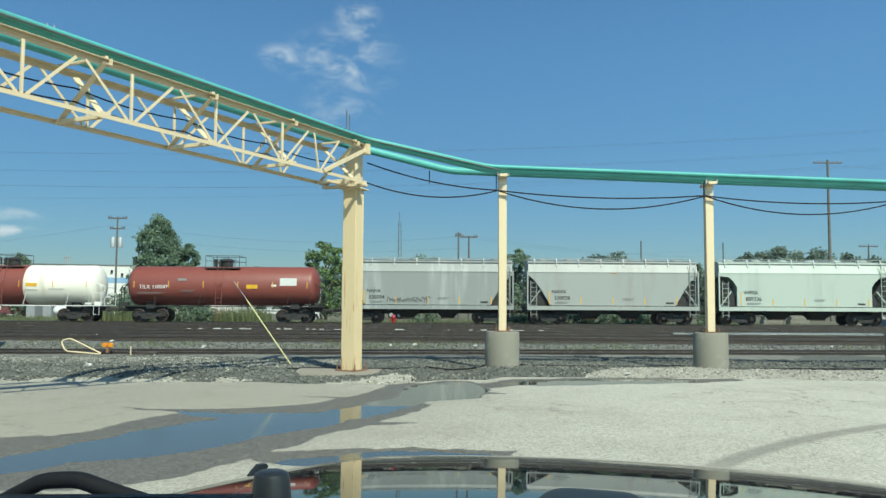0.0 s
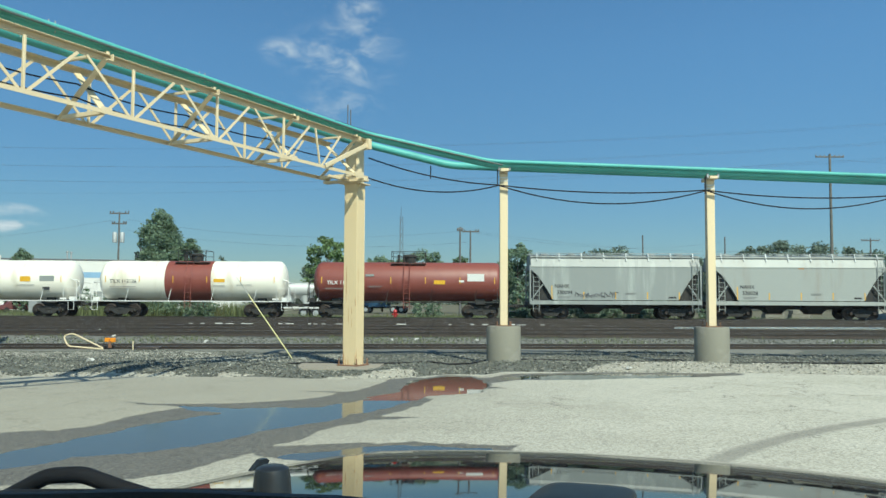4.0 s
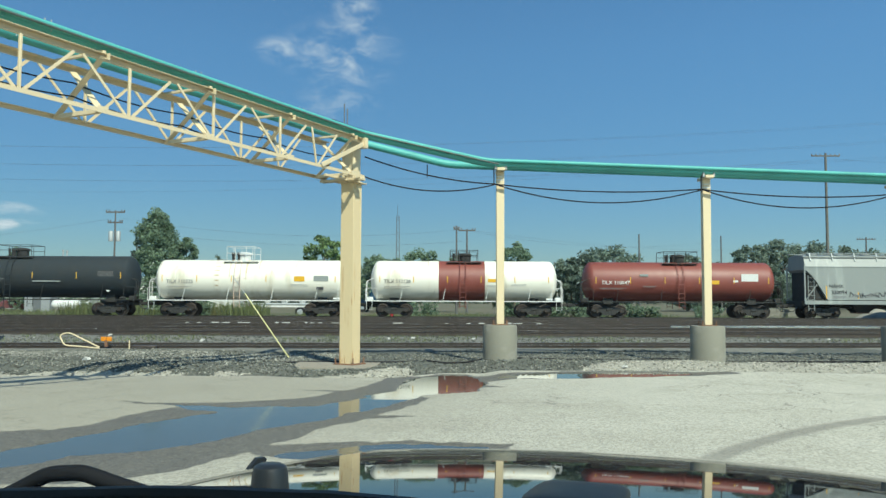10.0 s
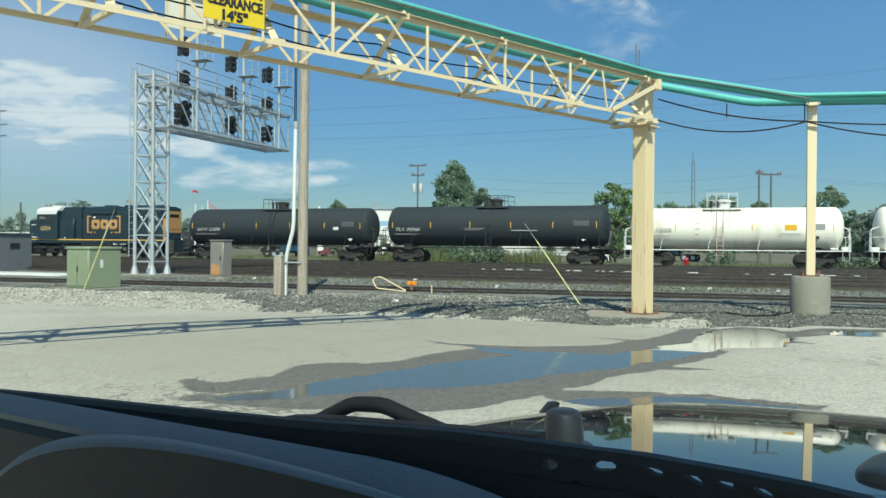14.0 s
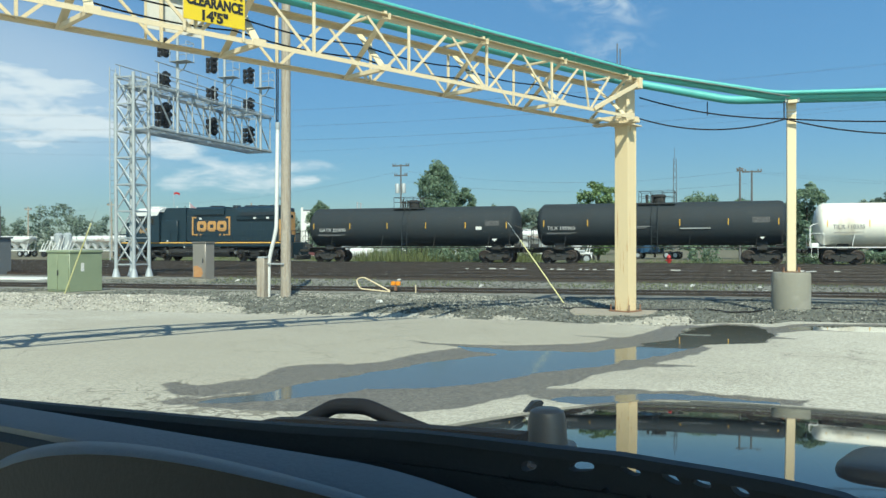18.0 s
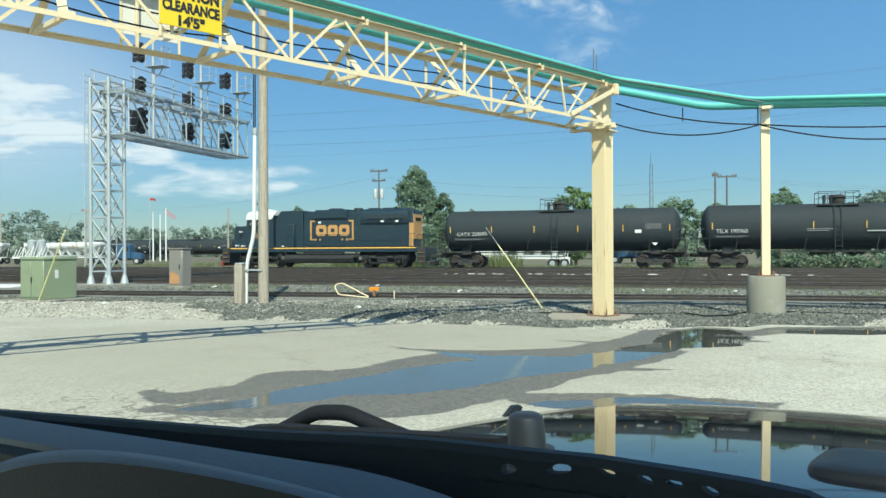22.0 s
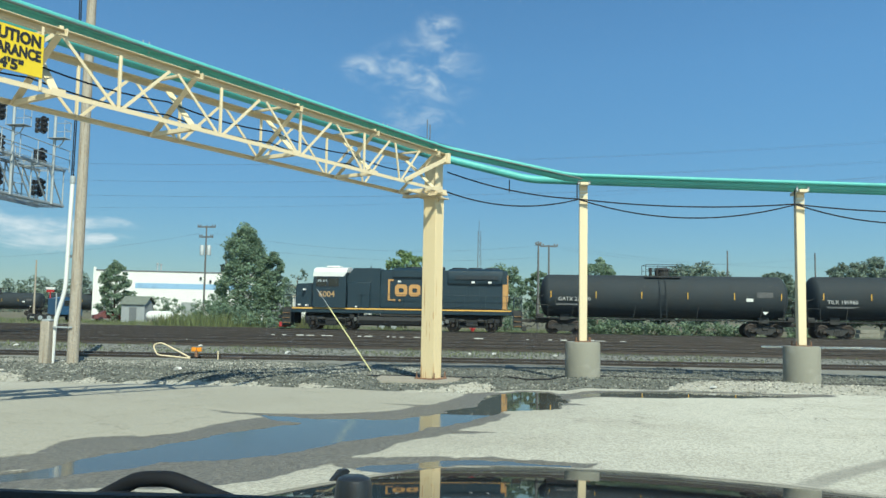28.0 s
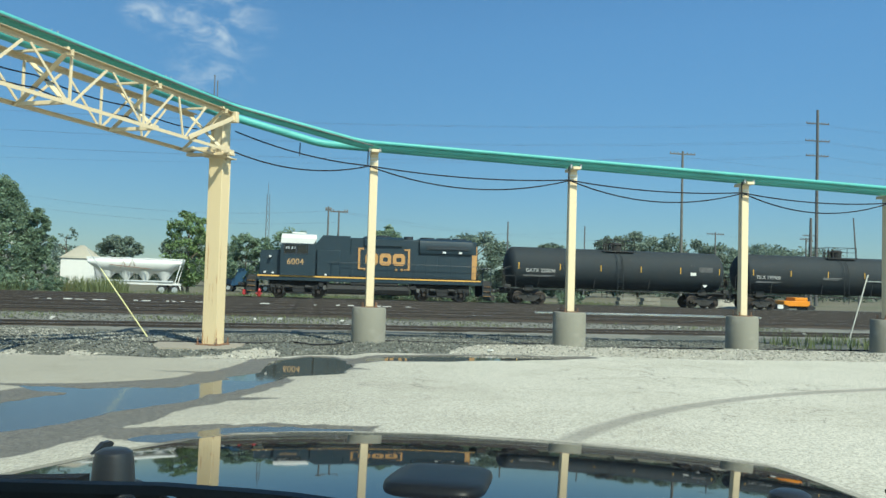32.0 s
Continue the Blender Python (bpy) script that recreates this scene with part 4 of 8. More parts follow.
# slim line clamped along the front pipe
t = thing("slim_pipeline", "slim teal pipe clamped along the larger front pipe", "pipe", "pipes on the bridge")
SLIM_Y, SLIM_Z = 0.008, 5.612
pts = [TRUSS @ Vector((LONG + 6, SLIM_Y, SLIM_Z)), TRUSS @ Vector((-0.45, SLIM_Y, SLIM_Z)), (1.15, 20.475, 5.075), (32, 20.835, 5.075 - 0.031 * 30.85)]
part("pipe", Geo().tube(rounded(pts, 0.30), 0.050, 14), TEAL, t)
for i in range(7):
    x = 2.1 + 4.4 * i
    p = Vector((x, 20.475 + 0.012 * (x - 1.15), 5.075 - 0.031 * (x - 1.15)))
    part("pipe_clamp", Geo().tube([p, p + Vector((0.04, 0, -0.00124))], 0.056, 14), TEAL, t)
for i in range(5):
    p = TRUSS @ Vector((2.45 + 3.1 * i, SLIM_Y, SLIM_Z))
    part("pipe_clamp", Geo().tube([p, TRUSS @ Vector((2.49 + 3.1 * i, SLIM_Y, SLIM_Z))], 0.056, 14), TEAL, t)

# thin dark conduit that leaves the bridge and ends at the first post
t = thing("conduit", "thin dark grey-green conduit strapped in front of the pipes", "conduit")
CONDUIT = mat("dull_grey_green_conduit", (0.085, 0.120, 0.112), 0.6, var=0.2, scale=2, bump=0.04)
line = rounded([TRUSS @ Vector((LONG + 6, 0.075, 5.575)), TRUSS @ Vector((-0.45, 0.075, 5.575)), (1.44, 20.42, 4.97)], 0.2)
part("tube", Geo().tube(line, 0.020, 8), CONDUIT, t)
for i in range(6):
    p = line[-2].lerp(Vector(line[-1]), (i + 0.5) / 6)
    part("strap", Geo().bar(p + Vector((0, 0, -0.03)), p + Vector((0, 0.10, 0.035)), 0.03, 0.012), CONDUIT, t)

# posts on round concrete piers


def pipe_post(x, y):
    top = 4.905 - 0.031 * (x - 1.5)
    t = thing("pipe_post", "slim cream steel post on a round concrete pier", "post", "posts of the pipe run", pose(x, y, 0))
    part("pier", PIER, None, t, "round grey concrete pier")
    part("shaft", Geo().box(-0.10, 0.10, -0.10, 0.10, 0.955, top - 0.075, 0.012), CREAM, t)
    part("base_plate", Geo().box(-0.2, 0.2, -0.2, 0.2, 0.94, 0.956, 0.003), RUSTY, t)
    for bx, by in ((-0.17, -0.17), (0.17, -0.17), (-0.17, 0.17), (0.17, 0.17)):
        part("anchor_bolt", Geo().rod((bx, by, 0.93), (bx, by, 1.06), 0.016, 6), RUSTY, t)
    part("head_beam", Geo().box(-0.10, 0.10, -0.36, 0.36, top - 0.075, top, 0.006), CREAM, t)
    for z in (0.30, 0.22):
        part("paint_band", Geo().box(-0.103, 0.103, -0.103, 0.103, top - z, top - z + 0.03), SIGN_WHITE, t)
    for sx in (-0.13, 0.13):
        part("pipe_clip", Geo().box(sx - 0.025, sx + 0.025, -0.30, -0.16, top - 0.05, top + 0.07, 0.006), GALV, t)
    part("cable_hook", Geo().rod((-0.17, -0.2, top + 0.0), (-0.17, -0.2, top - 0.44), 0.016, 6), BLACK, t)


PIER = Geo().lathe([(-0.25, 0.43), (0.90, 0.43), (0.94, 0.405)], seg=32).mesh("pier", CONCRETE)
for x, y in zip(POST_X, POST_Y):
    pipe_post(x, y)

# cables slung from the posts
heads = [Vector((-1.9, 20.2, 5.10))] + [Vector((x - 0.17, y - 0.2, 4.50 - 0.020 * (x - 1.5))) for x, y in zip(POST_X, POST_Y)]
lows = [Vector((-1.9, 20.2, 4.60))] + heads[1:]
for i in range(len(heads) - 1):
    for label, p, q, d in (("black cable hanging nearly straight between the posts", heads[i], heads[i + 1], 0.13),
                           ("black cable hanging in a deep curve between the posts", lows[i], lows[i + 1] + Vector((0, 0, -0.02)), 0.25 if i == 0 else 0.40)):
        tagged(part("slung_cable", Geo().tube(sag(p, q, d), 0.018, 6), BLACK_CABLE), label, "cable", "cables along the pipe run")
tagged(part("cable_hanger", Geo().rod((-0.36, 20.6, 4.97), (-0.36, 20.5, 4.64), 0.016, 6), BLACK), "short black hanger between pipe and cable", "hanger")
a, b = TRUSS @ Vector((0.2, -0.5, 4.95)), TRUSS @ Vector((LONG, -0.5, 5.1))
for dz in (0.0, -0.22):
    way = []
    for i in range(8):
        way += sag(a.lerp(b, i / 8) + Vector((0, 0, dz)), a.lerp(b, (i + 1) / 8) + Vector((0, 0, dz)), 0.07, 8)[:-1]
    tagged(part("slung_cable", Geo().tube(way, 0.013, 6), BLACK_CABLE), "black cable running through the truss", "cable", "cables along the pipe run")
q = [TRUSS @ Vector((0.7, -0.10, 5.70)), TRUSS @ Vector((-0.45, -0.09, 5.69)), Vector((0.35, 20.31, 5.20)), Vector((1.2, 20.53, 5.09))]
tagged(part("conduit", Geo().tube(rounded(q, 0.3), 0.018, 8), BLACK), "thin dark conduit following the pipe bend", "conduit")
DARK_STEEL = mat("dark_grey_steel", (0.135, 0.135, 0.135), 0.5, 0.4, bump=0)
t = thing("antenna_stub", "short grey twin rod standing on the bridge column", "rod", at=pose(-2.35, 19.85, 5.5))
for dx, h in ((-0.03, 0.85), (0.04, 0.72)):
    part("rod", Geo().rod((dx, 0, 0), (dx, 0, h - 0.15), 0.013, 6), DARK_STEEL, t)
    part("tip", Geo().rod((dx, 0, h - 0.15), (dx, 0, h), 0.015, 6), DARK_STEEL, t)
rnd = random.Random(3)
# added black tube on the gravel, drawn in place of the pipe run's shadow
pts = [Vector((-4.35 + 0.5 * i, 20.75 + 0.03 * i + 0.16 * fbm(i * 0.5, 2, 1.7), 0)) for i in range(60)]
for p in pts:
    p.z = bed_height(p.x, p.y) + 0.03
tagged(part("ground_cable", Geo().tube(pts, 0.022, 6), BLACK_CABLE), "black line along the gravel behind the piers, in place of a pipe shadow", "cable")

# ---------------------------------------------------------------- things beside the near track
POLE = (-12.22, 21.55)
t = thing("utility_pole", "tall weathered grey-brown wooden pole with a white riser conduit", "utility pole", at=pose(*POLE, -0.3))
part("pole", Geo().tube([(0, 0, 0), (0.02, 0, 6), (0.04, 0, 12.5)], 0.158, 16, r2=0.118), WOOD_POLE, t)
part("riser_conduit", Geo().tube(rounded([(-0.52, -0.10, 0.3), (-0.50, -0.10, 1.45), (-0.24, -0.12, 2.35), (-0.20, -0.1, 5.45)], 0.25), 0.058, 10), WHITE_PLASTIC, t,
     "white plastic riser pipe")
part("conduit_collar", Geo().rod((-0.20, -0.1, 5.3), (-0.20, -0.1, 5.5), 0.075, 10), GALV, t)
for dx in (-0.24, -0.19):
    part("riser_cable", Geo().tube([(dx, -0.1, 5.5), (dx + 0.03, -0.12, 8), (dx - 0.05, -0.12, 12.3)], 0.016, 6), BLACK_CABLE, t)
part("strap", Geo().box(-0.58, 0.05, -0.20, -0.18, 1.32, 1.36), GALV, t)
t = thing("stub_post", "short grey weathered timber post beside the pole", "post", at=pose(-12.85, 21.3, -0.2))
part("post", Geo().box(-0.13, 0.13, -0.13, 0.13, 0, 1.40, 0.02), WOOD_POLE, t)
part("cap", Geo().box(-0.10, 0.14, -0.12, 0.12, 1.40, 1.45, 0.01), GALV, t)

t = thing("equipment_cabinet", "olive green metal transformer cabinet on a concrete slab", "cabinet", at=pose(-20.15, 21.75, 0, 0, 0, -10))
part("plinth", Geo().box(-1.0, 1.0, -1.05, 1.05, -0.2, 0.09, 0.02), CONCRETE, t)
part("housing", Geo().box(-0.55, 0.55, -0.62, 0.62, 0.09, 1.34, 0.02), GREEN_BOX, t)
part("lid", Geo().box(-0.58, 0.58, -0.65, 0.65, 1.34, 1.44, 0.025), GREEN_BOX, t)
for sx in (-0.265, 0.265):
    part("door", Geo().box(sx - 0.25, sx + 0.25, -0.645, -0.622, 0.16, 1.28, 0.008), GREEN_BOX, t)
part("handle", Geo().box(0.0, 0.05, -0.67, -0.646, 0.62, 0.80, 0.005), BLACK, t)
part("label_plate", Geo().box(0.552, 0.56, -0.2, -0.08, 0.75, 1.02), SIGN_WHITE, t)
t = thing("relay_case", "dull grey-brown relay case with a rusty door", "cabinet", at=pose(-20.7, 29.6, 0, 0, 0, -8))
part("footing", Geo().box(-0.42, 0.42, -0.32, 0.32, -0.1, 0.16, 0.02), CONCRETE, t)
part("housing", Geo().box(-0.36, 0.36, -0.26, 0.26, 0.16, 1.68, 0.015), SILVER_BOX, t)
part("lid", Geo().box(-0.40, 0.40, -0.30, 0.30, 1.68, 1.73, 0.01), SILVER_BOX, t)
part("door", Geo().box(-0.31, 0.31, -0.278, -0.262, 0.24, 1.6, 0.006), SILVER_BOX, t)
part("handle", Geo().box(0.2, 0.25, -0.30, -0.279, 0.85, 1.05, 0.004), BLACK, t)
part("rust_patch", Geo().prism([(-0.29, 0.25), (0.12, 0.25), (0.22, 0.42), (0.16, 0.62), (0.02, 0.68), (-0.10, 0.74), (-0.29, 0.70)], -0.2815, -0.2785), RUST_STAIN, t, "rust-red patch low on the door")
DARK_GREY = mat("dark_grey_cabinet_paint", (0.120, 0.128, 0.135), 0.6, var=0.08, bump=0.03)
t = thing("signal_hut", "grey metal equipment hut beside the tracks", "hut", at=pose(-37.0, 32.6, -0.1))
part("housing", Geo().box(-1.6, 1.6, -1.1, 1.1, 0, 2.05, 0.03), DARK_GREY, t)
part("roof", Geo().box(-1.68, 1.68, -1.18, 1.18, 2.05, 2.13, 0.02), DARK_GREY, t)
part("door", Geo().box(0.3, 1.2, -1.125, -1.102, 0.1, 1.9, 0.01), DARK_GREY, t)
part("vent", Geo().box(1.602, 1.62, -0.3, 0.3, 1.3, 1.6), BLACK, t)
t = thing("concrete_apron", "pale concrete slab beside the tracks", "slab", kind="structure")
part("slab", Geo().box(-44, -28.5, 28.6, 30.4, -0.2, 0.12, 0.02), SIGN_WHITE, t)


def guy_guard(base, top, label, r=0.021):
    t = thing("guy_wire_guard", label, "guy guard", "guy guards")
    part("guard", Geo().rod(base, top, r, 8), YELLOW_TUBE, t)
    b, e = Vector(base), Vector(top)
    part("wire", Geo().rod(e, e + (e - b).normalized() * 0.5, 0.007, 5), GALV, t)
    part("anchor", Geo().rod(b, b - (e - b).normalized() * 0.42, 0.006, 6), BLACK, t)


guy_guard((-3.40, 18.5, 0.267), (-4.433, 18.58, 1.70), "yellow plastic guy guard leaning out of the gravel", 0.012)
guy_guard((-19.5, 20.6, 0.05), (-18.1, 20.2, 2.25), "yellow plastic guy guard in front of the green cabinet")
PALE_TUBE = mat("faded_guard_plastic", (0.525, 0.510, 0.450), 0.5, bump=0)
t = thing("guy_wire_guard", "faded white guy guard leaning beside the tracks", "guy guard", "guy guards")
part("guard", Geo().rod((17.9, 25.2, 0.0), (18.6, 25.2, 2.3), 0.022, 8), PALE_TUBE, t)
part("anchor", Geo().rod((17.9, 25.2, 0.0), (17.8, 25.2, -0.3), 0.012, 6), RUSTY, t)
t = thing("switch_stand_lever", "pale bent steel hand lever of a ground switch", "switch lever", at=pose(-10.7, 24.5, 0.05))
part("lever", Geo().tube(rounded([(0.62, -0.1, 0.04), (-0.45, -0.05, 0.12), (-0.62, 0, 0.42), (-0.35, 0.02, 0.50), (0.58, 0.0, 0.06)], 0.12, 5), 0.022, 8), CREAM, t)
t = thing("track_marker", "orange reflective marker block on the rail", "marker", at=pose(-10.08, 24.9, 0.1))
part("base", Geo().box(-0.04, 0.04, -0.04, 0.04, 0, 0.2), RUSTY, t)
for sx in (-0.10, 0.10):
    part("reflector", Geo().box(0.85 * sx - 0.075, 0.85 * sx + 0.075, -0.04, 0.04, 0.17, 0.30, 0.012), ORANGE, t)
t = thing("switch_machine", "rusty steel foot of a switch machine", "switch machine", at=pose(-8.9, 24.9, 0.03))
part("body", Geo().box(-0.35, 0.35, -0.15, 0.15, 0, 0.12, 0.03), RAIL, t)
part("pin", Geo().rod((-0.45, -0.1, 0), (-0.45, -0.1, 0.28), 0.02, 6), CREAM, t)


# ---------------------------------------------------------------- signal cantilever
def lattice_signal():
    t = thing("signal_cantilever", "galvanised lattice cantilever with railway signals over the tracks", "signal bridge")
    x0, x1, y0, y1, H = -26.6, -25.6, 31.25, 32.3, 9.55
    part("footing", Geo().box(x0 - 0.4, x1 + 0.4, y0 - 0.4, y1 + 0.4, -0.3, 0.12, 0.03), CONCRETE, t)
    for x in (x0, x1):
        for y in (y0, y1):
            leg = part("leg", Geo().rod((x, y, 0.1), (x, y, H), 0.085, 10), GALV, t)
            part("foot", Geo().lathe([(0.1, 0.2), (0.5, 0.1)], seg=10, at=(x, y, 0)), GALV, leg)
    n = 7
    for (ax, ay), (bx, by) in (((x0, y0), (x1, y0)), ((x1, y0), (x1, y1)), ((x1, y1), (x0, y1)), ((x0, y1), (x0, y0))):
        for i in range(n):
            za, zb = 0.7 + (H - 0.9) * i / n, 0.7 + (H - 0.9) * (i + 1) / n
            part("brace", Geo().rod((ax, ay, za), (bx, by, zb), 0.028, 6), GALV, t)
            part("brace", Geo().rod((bx, by, za), (ax, ay, zb), 0.028, 6), GALV, t)
            part("strut", Geo().bar((ax, ay, za), (bx, by, za), 0.06, 0.06), GALV, t)
        part("strut", Geo().bar((ax, ay, H - 0.2), (bx, by, H - 0.2), 0.07, 0.07), GALV, t)
    lad = part("ladder", Geo().rod((x0 - 0.25, y0 - 0.1, 0.9), (x0 - 0.25, y0 - 0.1, H + 0.3), 0.022, 6).rod((x0 - 0.25, y0 + 0.3, 0.9), (x0 - 0.25, y0 + 0.3, H + 0.3), 0.022, 6), GALV, t)
    for i in range(30):
        part("rung", Geo().rod((x0 - 0.25, y0 - 0.1, 1.0 + 0.3 * i), (x0 - 0.25, y0 + 0.3, 1.0 + 0.3 * i), 0.014, 5), GALV, lad)
    # the arm, running across the tracks
    xa, xb, ya, yb, za, zb = -25.95, -24.55, 31.0, 41.6, 6.95, 8.85
    for x in (xa, xb):
        for z in (za, zb):
            part("arm_chord", Geo().bar((x, ya, z), (x, yb, z), 0.10, 0.12, 0.01), GALV, t)
    m = 7
    for i in range(m + 1):
        y = ya + 0.3 + (yb - ya - 0.4) * i / m
        for x in (xa, xb):
            part("arm_post", Geo().rod((x, y, za), (x, y, zb), 0.035, 6), GALV, t)
            if i < m:
                y2 = ya + 0.3 + (yb - ya - 0.4) * (i + 1) / m
                part("arm_diagonal", Geo().bar((x, y, zb), (x, y2, za), 0.05, 0.06), GALV, t)
        part("arm_strut", Geo().bar((xa, y, za), (xb, y, za), 0.05, 0.05), GALV, t)
        part("arm_strut", Geo().bar((xa, y, zb), (xb, y, zb), 0.05, 0.05), GALV, t)
        for x in (xa - 0.45, xb + 0.3):
            part("rail_post", Geo().rod((x, y, zb - 0.1), (x, y, zb + 1.05), 0.024, 6), GALV, t)
    for i in range(9):
        part("walkway_bar", Geo().box(xa - 0.5 + 0.27 * i, xa - 0.47 + 0.27 * i, ya, yb, zb + 0.06, zb + 0.085), GALV, t)
    for i in range(26):
        part("walkway_rung", Geo().box(xa - 0.5, xb + 0.35, ya + 0.42 * i, ya + 0.42 * i + 0.02, zb + 0.064, zb + 0.082), GALV, t)
    for i in range(6):
        part("walkway_bar", Geo().box(xa + 0.27 * i, xa + 0.03 + 0.27 * i, ya, yb, za - 0.10, za - 0.06), GALV, t)
    for x in (xa - 0.45, xb + 0.3):
        for z in (0.55, 1.05):
            part("hand_rail", Geo().rod((x, ya, zb + z), (x, yb, zb + z), 0.024, 6), GALV, t)
    for z in (7.4, 7.9, 8.4):
        part("cable_rail", Geo().rod((xa, ya, z), (xa, yb, z), 0.02, 6), GALV, t)

    def head(x, y, z, k):
        h = part("signal_head", Geo().prism([(0.27 * k * math.cos(a), 0.27 * k * math.sin(a) + (0.36 * k if math.sin(a) > 0 else -0.36 * k)) for a in [math.pi * j / 10 for j in range(20)]],
                                            -0.02, 0.02, axis="y"), BLACK, t, "black oval signal head with hooded lamps", at=pose(x, y, z, 0, 0, 78))
        for j in range(3):
            part("lamp_hood", Geo().lathe([(-0.32 * k, 0.125 * k), (-0.02, 0.125 * k)], axis="y", seg=12, at=(0, 0, (0.36 - 0.36 * j) * k)), BLACK, h)
            z0 = (0.36 - 0.36 * j) * k
            part("lamp_case", Geo().box(-0.13 * k, 0.13 * k, 0.02, 0.27 * k, z0 - 0.15 * k, z0 + 0.15 * k, 0.02), BLACK, h)
            part("case_door", Geo().box(-0.12 * k, 0.12 * k, 0.44 * k, 0.66 * k, z0 - 0.16 * k, z0 + 0.16 * k, 0.015), BLACK, h)
        part("case_spine", Geo().box(-0.03, 0.03, 0.02, 0.68 * k, -0.50 * k, -0.46 * k), GALV, h)

    for i, (y, top) in enumerate(((33.0, 11.3), (36.9, 11.3), (40.4, 11.4))):
        x = xb + 0.05
        part("mast", Geo().rod((x, y, 6.9), (x, y, top + 0.3), 0.075, 10), GALV, t)
        part("mast_platform", Geo().box(x - 0.25, x + 0.75, y - 0.32, y + 0.32, top - 1.05, top - 1.03), GALV, t)
        part("platform_bracket", Geo().tube([(x + 0.07, y, top - 1.5), (x + 0.35, y, top - 1.38), (x + 0.55, y, top - 1.06)], 0.03, 8), GALV, t)
        cage = part("mast_cage", Geo().rod((x - 0.2, y + 0.3, top - 1.05), (x - 0.2, y + 0.3, top - 0.15), 0.018, 5), GALV, t)
        for sx, sy in ((0.7, 0.3), (0.7, -0.3), (-0.2, -0.3)):
            part("cage_post", Geo().rod((x + sx, y + sy, top - 1.05), (x + sx, y + sy, top - 0.15), 0.018, 5), GALV, cage)
        for z in (top - 0.6, top - 0.15):
            part("cage_rail", Geo().rod((x + 0.7, y - 0.3, z), (x + 0.7, y + 0.3, z), 0.018, 5), GALV, cage)
            part("cage_rail", Geo().rod((x - 0.2, y + 0.3, z), (x + 0.7, y + 0.3, z), 0.018, 5), GALV, cage)
        head(x - 0.55, y - 0.15, top - 0.33, 0.76)
        head(x - 0.55, y - 0.15, 9.38, 0.76)
        head(x - 0.55, y - 0.15, 7.76, 0.78 if i else 1.0)
    return t


lattice_signal()


# ---------------------------------------------------------------- the train
TANK_BLACK = mat("black_tank_paint", (0.020, 0.026, 0.030), 0.78, var=0.25, scale=0.7, bump=0.03, col2=(0.024, 0.026, 0.026), patch=0.5, streak=(1.2, 1.2, 0.35), spec=0.3)
TANK_WHITE = mat("dirty_white_tank_paint", (0.735, 0.705, 0.615), 0.42, var=0.05, scale=0.6, bump=0.03, col2=(0.525, 0.473, 0.360), patch=0.54, streak=(1.5, 1, 0.25))
TANK_RED = mat("oxide_red_tank_paint", (0.188, 0.051, 0.038), 0.5, var=0.1, scale=0.7, bump=0.03, col2=(0.143, 0.034, 0.025), patch=0.52, streak=(1.2, 1, 0.4))
HOP_GREY = mat("grey_hopper_paint", (0.235, 0.252, 0.242), 0.5, var=0.12, scale=0.8, bump=0.04, col2=(0.345, 0.366, 0.348), patch=0.50, streak=(1.4, 1, 0.16))
HOP_PALE = mat("pale_green_hopper_paint", (0.405, 0.458, 0.405), 0.55, var=0.06, scale=0.7, bump=0.04, col2=(0.330, 0.375, 0.338), patch=0.52, streak=(1.8, 1, 0.22))
HOP_DARK = mat("dark_hopper_paint", (0.075, 0.098, 0.090), 0.6, var=0.1, scale=0.7, bump=0.04)
UNDER = mat("grimy_underframe", (0.026, 0.025, 0.023), 0.8, var=0.3, scale=4, bump=0.1)
WHEEL = mat("worn_wheel_steel", (0.053, 0.041, 0.034), 0.6, 0.5, var=0.2, scale=6, bump=0.05)
LOCO_BLUE = mat("dark_blue_locomotive_paint", (0.010, 0.023, 0.033), 0.42, var=0.12, scale=1.2, bump=0.03, col2=(0.017, 0.030, 0.038), patch=0.55)
STRIPE = mat("yellow_sill_stripe", (0.585, 0.338, 0.075), 0.5, var=0.1, scale=2, bump=0.0)
LOCO_GRIME = mat("oily_black_running_gear", (0.013, 0.013, 0.013), 0.75, var=0.3, scale=4, bump=0.1)
GREY_BOX = mat("dusty_grey_valve_paint", (0.10, 0.10, 0.095), 0.7, var=0.3, scale=6, bump=0.05)
LOCO_ROOF = mat("sooty_locomotive_roof", (0.015, 0.021, 0.027), 0.6, var=0.2, scale=2, bump=0.05)
LOCO_YELLOW = mat("dull_yellow_locomotive_paint", (0.410, 0.225, 0.075), 0.5, var=0.1, scale=2, bump=0.02)
FADED_TAN = mat("faded_tan_paint", (0.40, 0.255, 0.115), 0.5, var=0.15, scale=3, bump=0.0)
WHITE_PAINT = mat("white_paint", (0.600, 0.600, 0.578), 0.45, var=0.04, bump=0.0)
GREY_LETTER = mat("grey_stencil_paint", (0.165, 0.165, 0.165), 0.6, bump=0)
PALE_LETTER = mat("faded_white_stencil", (0.34, 0.34, 0.33), 0.6, bump=0)
BLACK_LETTER = mat("black_stencil_paint", (0.03, 0.03, 0.032), 0.6, bump=0)
AMBER = mat("amber_reflector", (0.62, 0.36, 0.04), 0.4, var=0.05, bump=0)
YELLOW_PANEL = mat("yellow_stencil_panel", (0.600, 0.338, 0.015), 0.5, var=0.05, bump=0)
WINDOW = mat("dark_cab_glass", (0.01, 0.012, 0.014), 0.06, var=0.05, bump=0)
RED_PAINT = mat("red_paint", (0.338, 0.022, 0.022), 0.5, var=0.1, bump=0)
